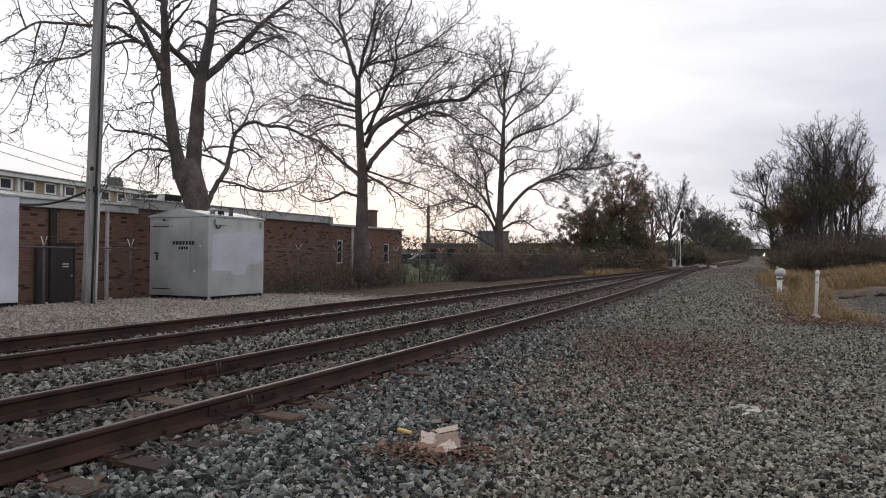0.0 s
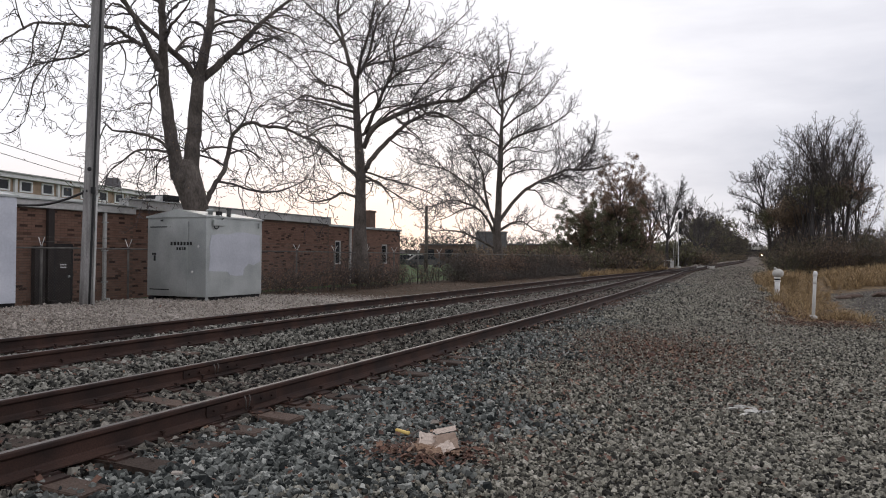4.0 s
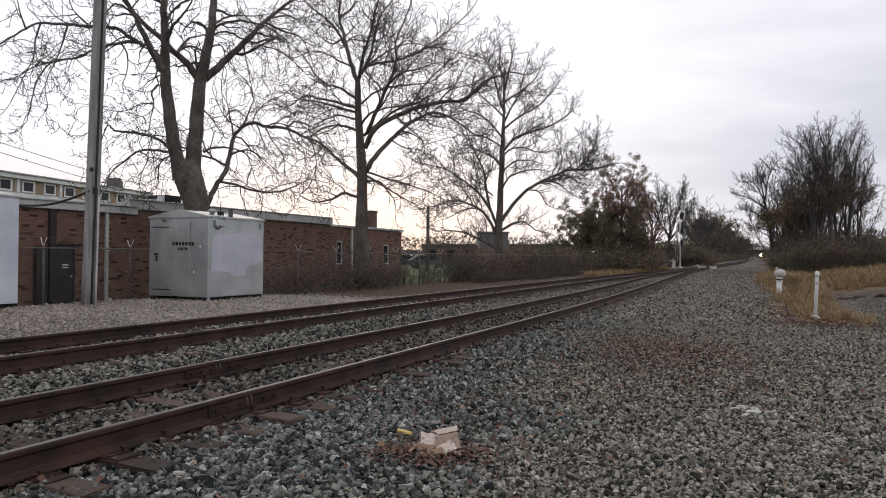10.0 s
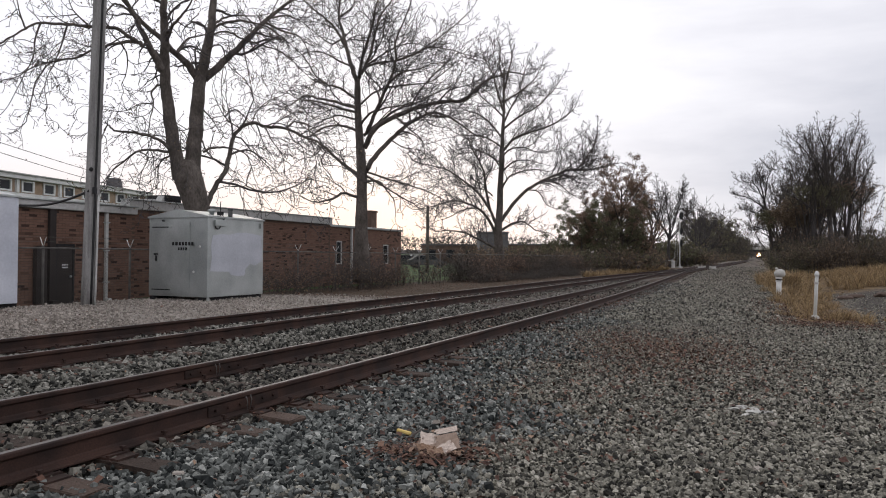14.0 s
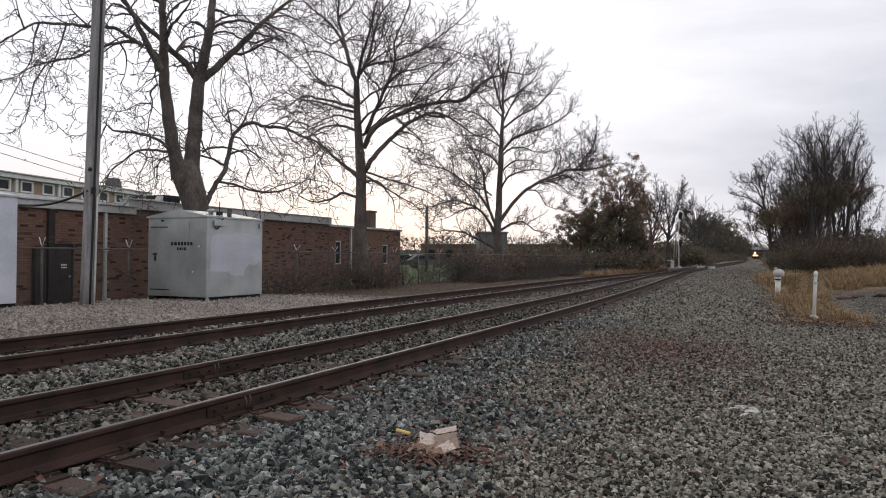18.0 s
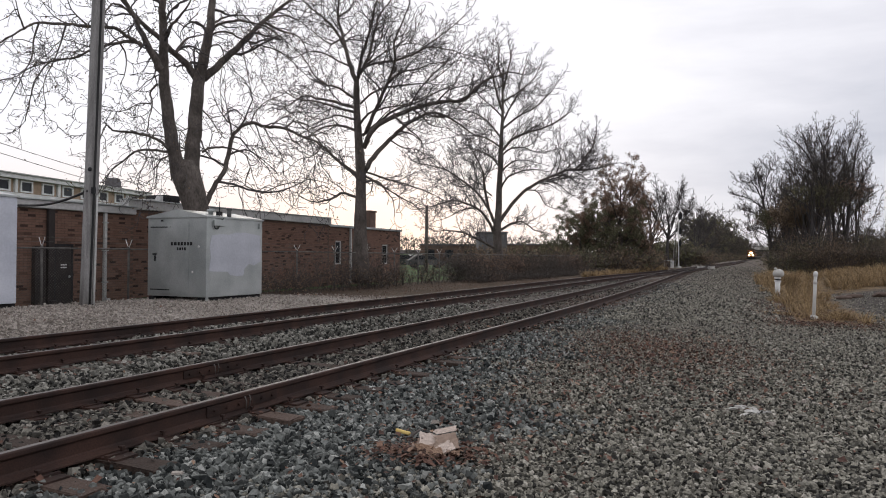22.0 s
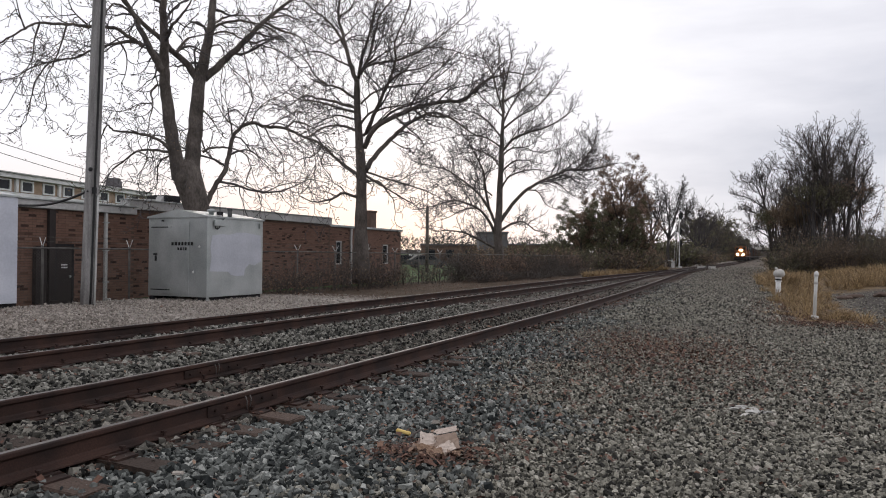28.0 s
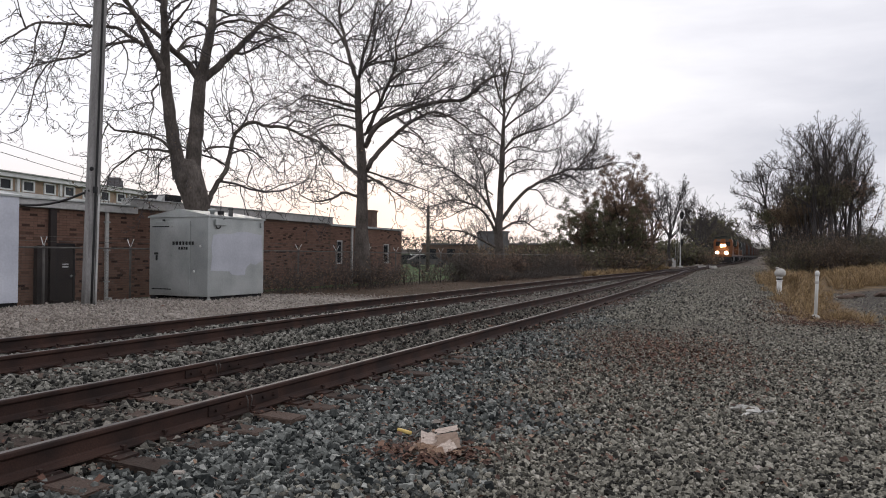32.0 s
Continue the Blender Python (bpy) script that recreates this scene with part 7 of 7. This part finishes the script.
# ---- litter ----
def crumpled(w, d, rise, seed, n=14, fold=1.0):
    """A torn, creased sheet: w by d, its back edge lifted by rise."""
    m = Mesh()
    off = Vector((seed * 3.7, seed * 1.3, 0.0))
    for j in range(n):
        for i in range(n):
            a, b = i / (n - 1) - 0.5, j / (n - 1) - 0.5
            edge = 1 + 0.22 * noise.noise(Vector((a * 3, b * 3, seed)))
            crease = abs(noise.noise(Vector((a * 5, b * 5, 0)) + off)) * 0.10 + abs(noise.noise(Vector((a * 11, b * 11, 2)) + off)) * 0.035
            z = rise * (b + 0.5) ** 0.8 + crease * fold * (w + d) * 0.8
            m.v.append((a * w * edge, b * d * edge, 0.01 + z))
    for j in range(n - 1):
        for i in range(n - 1):
            if noise.noise(Vector((i * 0.31, j * 0.31, seed * 2.0))) > 0.38 and (i in (0, 1, n - 2) or j in (0, n - 2)):
                continue
            k = j * n + i
            m.face((k, k + 1, k + n + 1, k + n))
    return m


def build_litter():
    x0, y0 = -0.055, 5.22
    sack = thing("paper_sack", "crumpled soiled tan paper sack among dead leaves", "litter", at=Matrix.Translation((x0, y0, gz(x0, y0) + 0.015)) @ Matrix.Scale(1.12, 4))
    for name, w, d, rise, seed, m, mat, fold in (("carton_panel", 0.145, 0.115, 0.012, 5, pose(0.095, 0.035, 0.05, 44, -10, 14), M_CARD, 0.25), ("carton_rim", 0.16, 0.035, 0.01, 6, pose(0.085, 0.085, 0.115, 30, -8, 12), M_PAPER_PALE, 0.5),
                                                 ("round_flap", 0.12, 0.14, 0.015, 3, pose(-0.035, 0.03, 0.045, 46, 14, 10), M_PAPER_PALE, 0.5), ("side_flap", 0.13, 0.075, 0.02, 9, pose(0.075, -0.05, 0.02, 26, -22, 32), M_PAPER_PALE, 0.7),
                                                 ("front_fold", 0.13, 0.075, 0.02, 8, pose(-0.03, -0.06, 0.012, 22, 8, -14), M_PAPER, 1.2), ("lower_fold", 0.10, 0.06, 0.02, 12, pose(0.015, -0.095, 0.008, 16, -6, 22), M_PAPER, 1.2),
                                                 ("under_layer", 0.24, 0.17, 0.03, 14, pose(0.0, -0.02, 0.0, 8, 4, -12), M_CARD, 1.4), ("torn_strip", 0.10, 0.05, 0.02, 11, pose(-0.085, -0.03, 0.02, 24, 16, 50), M_PAPER, 1.2)):
        ob = part(name, crumpled(w, d, rise, seed, fold=fold), mat, sack, m=m)
        th = ob.modifiers.new("thickness", "SOLIDIFY")
        th.thickness = 0.004
    st = Mesh()
    st.tube([(-0.07, 0.0, 0.02), (0.0, 0.02, 0.035), (0.08, 0.01, 0.05)], [0.012, 0.011, 0.008], 6)
    solid("dead_stick", st, M_BARK, "short dark broken stick beside the paper sack", "stick", at=Matrix.Translation((-0.19, 5.56, gz(-0.19, 5.56) + 0.02)) @ Matrix.Rotation(1.1, 4, "Z"))
    y = Mesh()
    y.tube([(-0.07, 0, 0.03), (-0.065, 0.0, 0.03), (0.06, -0.004, 0.02), (0.065, 0, 0.02)], [0.004, 0.015, 0.016, 0.005], 8)
    solid("yellow_wrapper", y, M_YELLOW, "small yellow wrapper roll beside the paper sack", "litter", at=Matrix.Translation((-0.29, 5.62, gz(-0.29, 5.62) + 0.03)) @ Matrix.Rotation(-0.55, 4, "Z"))


build_litter()


# ---- signal mast ----
def build_signal():
    y = 96.0
    at = Vector((0.3345 * y, y, gz(0.3345 * y, y)))
    s = thing("signal_mast", "silver three-headed railway signal mast with ladder", "railway signal", at=Matrix.Translation(at))
    part("mast", Mesh().lathe([(0.12, 0), (0.10, 0.5), (0.072, 0.6), (0.066, 7.0)], 12), M_FASCIA, s)
    part("base", Mesh().box(-0.3, -0.3, -0.1, 0.3, 0.3, 0.16, bevel=0.04), M_CONCRETE, s)
    for z, r in ((7.0, 0.52), (4.95, 0.36), (3.3, 0.36)):
        m = Mesh()
        h = part("signal_head", m.lathe([(r, -0.06), (r, 0.0)], 18, m=pose(0.12, -0.22, z, 90) @ Matrix.Diagonal((0.55 if r > 0.4 else 0.42, 1.0 if r > 0.4 else 1.35, 1, 1))), M_DARK, s, "black backboard")
        for dz in (-0.22, 0.0, 0.22):
            part("hood", Mesh().lathe([(0.10, 0), (0.10, 0.24)], 12, m=pose(0.12, -0.28, z + dz * r * 2, 90)), M_DARK, h)
        part("housing", Mesh().box(0.0, -0.14, z - 0.35, 0.24, 0.12, z + 0.35, bevel=0.03), M_DARK, h)
    for x in (-0.75, -0.40):
        part("ladder_rail", Mesh().tube([(x, 0.05, 0.0), (x + 0.35, 0.05, 6.6)], 0.022, 5), M_FASCIA, s)
    rung = Mesh().tube([(-0.175, 0, 0), (0.175, 0, 0)], 0.012, 4).data("rung", M_FASCIA)
    for i in range(20):
        f = (i + 0.5) / 20
        part("rung", rung, None, s, m=pose(-0.575 + 0.35 * f, 0.05, 6.6 * f))
    # relay case and rail beside the mast
    c = thing("relay_case", "small pale relay case at the foot of the signal", "equipment cabinet", at=Matrix.Translation(at + Vector((-1.0, -0.4, 0))))
    part("case", Mesh().box(-0.2, -0.18, 0.1, 0.2, 0.18, 1.2, bevel=0.03), M_FASCIA, c)
    part("plinth", Mesh().box(-0.24, -0.22, -0.05, 0.24, 0.22, 0.1), M_CONCRETE, c)
    g = thing("guard_rail", "low pale pipe rail by the signal", "railing", at=Matrix.Translation(at + Vector((-1.8, 0.3, 0))))
    for x in (0.0, 0.9):
        part("post", Mesh().tube([(x, 0, -0.1), (x, 0, 1.0)], 0.03, 6), M_FASCIA, g)
    part("bar", Mesh().tube([(-0.1, 0, 0.95), (1.0, 0, 0.95)], 0.03, 6), M_FASCIA, g)


build_signal()


# ---- overpass and far buildings ----
def build_distance():
    y = 470.0
    x = float(near_track(y))
    o = thing("road_overpass", "concrete road bridge across the line far off", "bridge", at=Matrix.Translation((x, y, 1.0)))
    part("deck", Mesh().box(-30, -4, 6.2, 30, 4, 7.0, bevel=0.05), M_CONCRETE, o)
    part("girder", Mesh().box(-30, -3.6, 4.9, 30, -3.0, 6.19).box(-30, 3.0, 4.9, 30, 3.6, 6.19), M_DARK, o)
    part("parapet", Mesh().box(-30, -4.2, 7.01, 30, -3.9, 7.9).box(-30, 3.9, 7.01, 30, 4.2, 7.9), M_CONCRETE, o)
    for px in (-9.0, 9.0):
        part("pier", Mesh().box(px - 0.7, -3.5, -2, px + 0.7, 3.5, 4.9, bevel=0.1), M_CONCRETE, o)
    for px in (-30, 30):
        part("abutment", Mesh().box(px - 6, -5, -3, px + 6, 5, 6.1), M_CONCRETE, o)
    # long low buildings beyond the lawn
    for u0, u1, y, z0, z1, mat, name, lab in ((-0.03, 0.075, 120, 0, 3.3, M_FAR_BRICK, "far_building", "long low dull brick building beyond the lawn"), (0.085, 0.19, 135, 0, 3.7, M_FAR_BRICK, "far_building", "low dull brick building behind the hedge"),
                                              (0.052, 0.092, 112, 0, 5.2, M_GREY_WALL, "far_building", "plain dark grey block behind the hedge")):
        b = thing(name, lab, "building", "low buildings beyond the lawn", at=Matrix.Translation(((u0 + u1) / 2 * y, y, -0.1)))
        w = (u1 - u0) * y / 2
        part("wall", Mesh().box(-w, 0, 0, w, 9, z1), mat, b)
        part("roof", Mesh().box(-w - 0.2, -0.2, z1 + 0.004, w + 0.2, 9.2, z1 + 0.25), M_GREY_WALL, b)
        if mat is M_FAR_BRICK:
            n = int(w * 2 / 3.2)
            for i in range(n):
                win = part("window", Mesh().box(-w + 1.0 + i * 3.2, -0.06, 1.2, -w + 2.4 + i * 3.2, -0.01, 2.6), M_GLASS, b)
    # parked cars beyond the lawn
    for u, y, mat, lab in ((-0.034, 108.0, M_WHITE, "white car parked beyond the lawn"), (-0.022, 80.0, M_CAR_GREY, "grey car parked beyond the lawn"), (-0.055, 82.0, M_LOCO_DARK, "dark car parked beyond the lawn")):
        c = thing("parked_car", lab, "car", "parked cars", at=Matrix.Translation((u * y, y, gz(u * y, y))) @ Matrix.Rotation(0.25, 4, "Z"))
        part("body", Mesh().prism([(-2.1, 0.3), (2.1, 0.3), (2.2, 0.75), (1.3, 0.92), (0.6, 1.42), (-1.2, 1.42), (-1.9, 0.95), (-2.2, 0.85)], -0.85, 0.85), mat, c)
        part("side_glass", Mesh().prism([(-1.5, 0.95), (1.05, 0.95), (0.55, 1.36), (-1.1, 1.36)], -0.86, 0.86), M_GLASS, c)
        for wx in (-1.35, 1.35):
            for wy in (-0.78, 0.78):
                part("wheel", Mesh().tube([(wx, wy - 0.1, 0.31), (wx, wy + 0.1, 0.31)], 0.31, 14), M_DARK, c)
    # lamp post seen between the trees
    v = on_ground(-0.0215, 60.0)
    lp = thing("wooden_post", "dark wooden post beyond the hedge", "post", at=Matrix.Translation(v))
    part("shaft", Mesh().tube([(0, 0, -0.2), (0, 0, 5.6)], [0.17, 0.13], 8), M_BARK, lp)


build_distance()


# ---- train ----
def wheelset(parent, y, mat=None):
    for s in (-1, 1):
        part("wheel", Mesh().tube([(s * 0.72, y, 0.52), (s * 0.84, y, 0.52)], 0.52, 18), M_DARK, parent)
    part("axle", Mesh().tube([(-0.72, y, 0.52), (0.72, y, 0.52)], 0.09, 8), M_DARK, parent)


def truck(parent, yc, axles, gap):
    t = part("truck_frame", Mesh().box(-1.05, yc - gap * axles / 2, 0.45, -0.86, yc + gap * axles / 2, 0.95, bevel=0.05).box(0.86, yc - gap * axles / 2, 0.45, 1.05, yc + gap * axles / 2, 0.95, bevel=0.05).box(-0.86, yc - 0.3, 0.5, 0.86, yc + 0.3, 0.9), M_DARK, parent)
    for i in range(axles):
        wheelset(t, yc + (i - (axles - 1) / 2) * gap)


def locomotive(label, lit):
    """Six-axle freight locomotive, 22 m long; front at local +y, origin at rail level in its middle."""
    L = thing("locomotive", label, "locomotive", "locomotives of the train")
    part("frame", Mesh().box(-1.5, -10.6, 1.15, 1.5, 10.6, 1.55, bevel=0.04), M_DARK, L)
    part("walkway_stripe", Mesh().box(-1.53, -10.5, 1.36, 1.53, 10.5, 1.5), M_ORANGE, L)
    part("long_hood", Mesh().prism([(-0.92, 1.555), (0.92, 1.555), (0.92, 3.9), (0.7, 4.15), (-0.7, 4.15), (-0.92, 3.9)], -10.0, 5.2), M_ORANGE, L)
    part("hood_top", Mesh().prism([(-0.96, 3.55), (0.96, 3.55), (0.96, 3.92), (0.72, 4.2), (-0.72, 4.2), (-0.96, 3.92)], -10.02, 5.19), M_LOCO_DARK, L, "dark upper hood")
    part("radiator", Mesh().prism([(-1.45, 3.3), (1.45, 3.3), (1.5, 4.05), (1.1, 4.4), (-1.1, 4.4), (-1.5, 4.05)], -9.9, -6.2), M_LOCO_DARK, L)
    cab = part("cab", Mesh().prism([(-1.5, 1.56), (1.5, 1.56), (1.5, 3.75), (1.15, 4.5), (-1.15, 4.5), (-1.5, 3.75)], 5.2, 7.9), M_ORANGE, L)
    part("cab_roof", Mesh().prism([(-1.33, 4.18), (1.33, 4.18), (1.17, 4.54), (-1.17, 4.54)], 5.1, 7.95), M_LOCO_DARK, cab, "dark cab roof")
    for s in (-1, 1):
        part("windshield", Mesh().box(s * 0.78 - 0.36, 7.955, 3.0, s * 0.78 + 0.36, 7.985, 3.72), M_GLASS, cab)
        part("side_window", Mesh().box(s * 1.51 - 0.012, 5.7, 2.95, s * 1.51 + 0.012, 7.3, 3.6), M_GLASS, cab)
        part("mirror", Mesh().box(s * 1.62 - 0.06, 7.4, 2.95, s * 1.62 + 0.06, 7.46, 3.4), M_DARK, cab)
    part("nose", Mesh().prism([(-0.95, 1.556), (0.95, 1.556), (0.95, 2.45), (0.7, 2.65), (-0.7, 2.65), (-0.95, 2.45)], 7.9, 9.7), M_ORANGE, L)
    part("nose_panel", Mesh().box(-0.7, 9.705, 1.7, 0.7, 9.725, 2.3), M_CAR_BROWN, L)
    part("pilot", Mesh().prism([(-1.45, 0.25), (1.45, 0.25), (1.5, 1.15), (-1.5, 1.15)], 10.3, 10.75), M_DARK, L, "black pilot plate")
    part("pilot_stripe", Mesh().box(-1.5, 10.76, 1.15, 1.5, 10.80, 1.5), M_ORANGE, L)
    part("coupler", Mesh().box(-0.16, 10.75, 0.7, 0.16, 11.4, 1.0, bevel=0.04), M_DARK, L)
    part("fuel_tank", Mesh().prism([(-1.35, 0.55), (-1.0, 0.3), (1.0, 0.3), (1.35, 0.55), (1.35, 1.15), (-1.35, 1.15)], -3.6, 3.2), M_DARK, L)
    truck(L, 6.4, 3, 1.7)
    truck(L, -6.4, 3, 1.7)
    part("horn", Mesh().box(-0.5, 5.6, 4.55, 0.5, 5.9, 4.72), M_DARK, L)
    part("exhaust", Mesh().box(-0.4, 0.6, 4.2, 0.4, 1.6, 4.5), M_DARK, L)
    for s in (-1, 1):
        rail = Mesh()
        rail.tube([(s * 1.45, -10.4, 2.55), (s * 1.45, 5.0, 2.55)], 0.025, 5)
        for i in range(9):
            rail.tube([(s * 1.45, -10.4 + i * 1.92, 1.5), (s * 1.45, -10.4 + i * 1.92, 2.55)], 0.02, 5)
        rail.tube([(s * 1.42, 10.55, 1.5), (s * 1.42, 10.55, 2.5), (s * 1.1, 10.55, 2.5), (s * 1.1, 10.55, 1.5)], 0.02, 5)
        part("handrail", rail, M_ORANGE, L)
        part("steps", Mesh().box(s * 1.25 - 0.25, 10.0, 0.4, s * 1.25 + 0.25, 10.28, 0.45).box(s * 1.25 - 0.25, 10.0, 0.8, s * 1.25 + 0.25, 10.28, 0.85), M_DARK, L)
        part("ditch_light", Mesh().lathe([(0.25, 0), (0.27, 0.08), (0.16, 0.1)], 14, m=pose(s * 0.70, 10.81, 1.82, -90)), M_BEAM if lit else M_GLASS, L, "glowing ditch light" if lit else "")
        part("headlight", Mesh().lathe([(0.21, 0), (0.22, 0.05), (0.12, 0.07)], 14, m=pose(s * 0.22, 7.99, 3.02, -90)), M_BEAM if lit else M_GLASS, L, "glowing headlight" if lit else "")
    part("number_board", Mesh().box(-0.95, 7.96, 3.86, -0.35, 7.99, 4.12).box(0.35, 7.96, 3.86, 0.95, 7.99, 4.12), M_CAR_GREY, L)
    return L


def hopper(mat, label):
    c = thing("hopper_car", label, "freight car", "cars of the train")
    part("body", Mesh().prism([(-1.5, 1.7), (1.5, 1.7), (1.58, 4.3), (1.0, 4.6), (-1.0, 4.6), (-1.58, 4.3)], -7.6, 7.6), mat, c)
    for i in range(8):
        y = -7.0 + i * 2.0
        for s in (-1, 1):
            part("rib", Mesh().box(s * 1.62 - 0.05, y - 0.06, 1.6, s * 1.62 + 0.05, y + 0.06, 4.25), mat, c)
    part("sill", Mesh().box(-1.4, -8.2, 1.05, 1.4, 8.2, 1.35), M_DARK, c)
    part("hopper_bay", Mesh().prism([(-1.4, 1.7), (-0.6, 0.5), (0.6, 0.5), (1.4, 1.7)], -4.5, 4.5), mat, c)
    truck(c, 6.4, 2, 1.75)
    truck(c, -6.4, 2, 1.75)
    return c


LEAD = locomotive("orange and dark green freight locomotive with lit headlights", True)
SECOND = locomotive("orange and dark green trailing freight locomotive", False)
cars = [hopper(M_CAR_GREY, "grey covered hopper car behind the locomotives"), hopper(M_CAR_BROWN, "brown covered hopper car behind the locomotives")]
TRAIN = [(LEAD, 0.0), (SECOND, 22.6)]
behind = 22.6 + 11.3 + 8.7
for i in range(12):
    if i < 2:
        c = cars[i]
    else:
        c = copy_thing(cars[i % 2], Matrix.Identity(4))
    TRAIN.append((c, behind))
    behind += 17.4


def motions():
    """The train runs down the main line towards the tripod at a steady pace."""
    for car, back in TRAIN:
        rows = []
        for i in range(17):
            t = i * 2.0
            y = 118.0 + 18.0 * (32.0 - t) + (back + 10.0) * AY
            m = spot(near_track, y, track_z_near) @ Matrix.Rotation(math.pi, 4, "Z")
            rows.append((t, m))
        walk(car, rows)


motions()
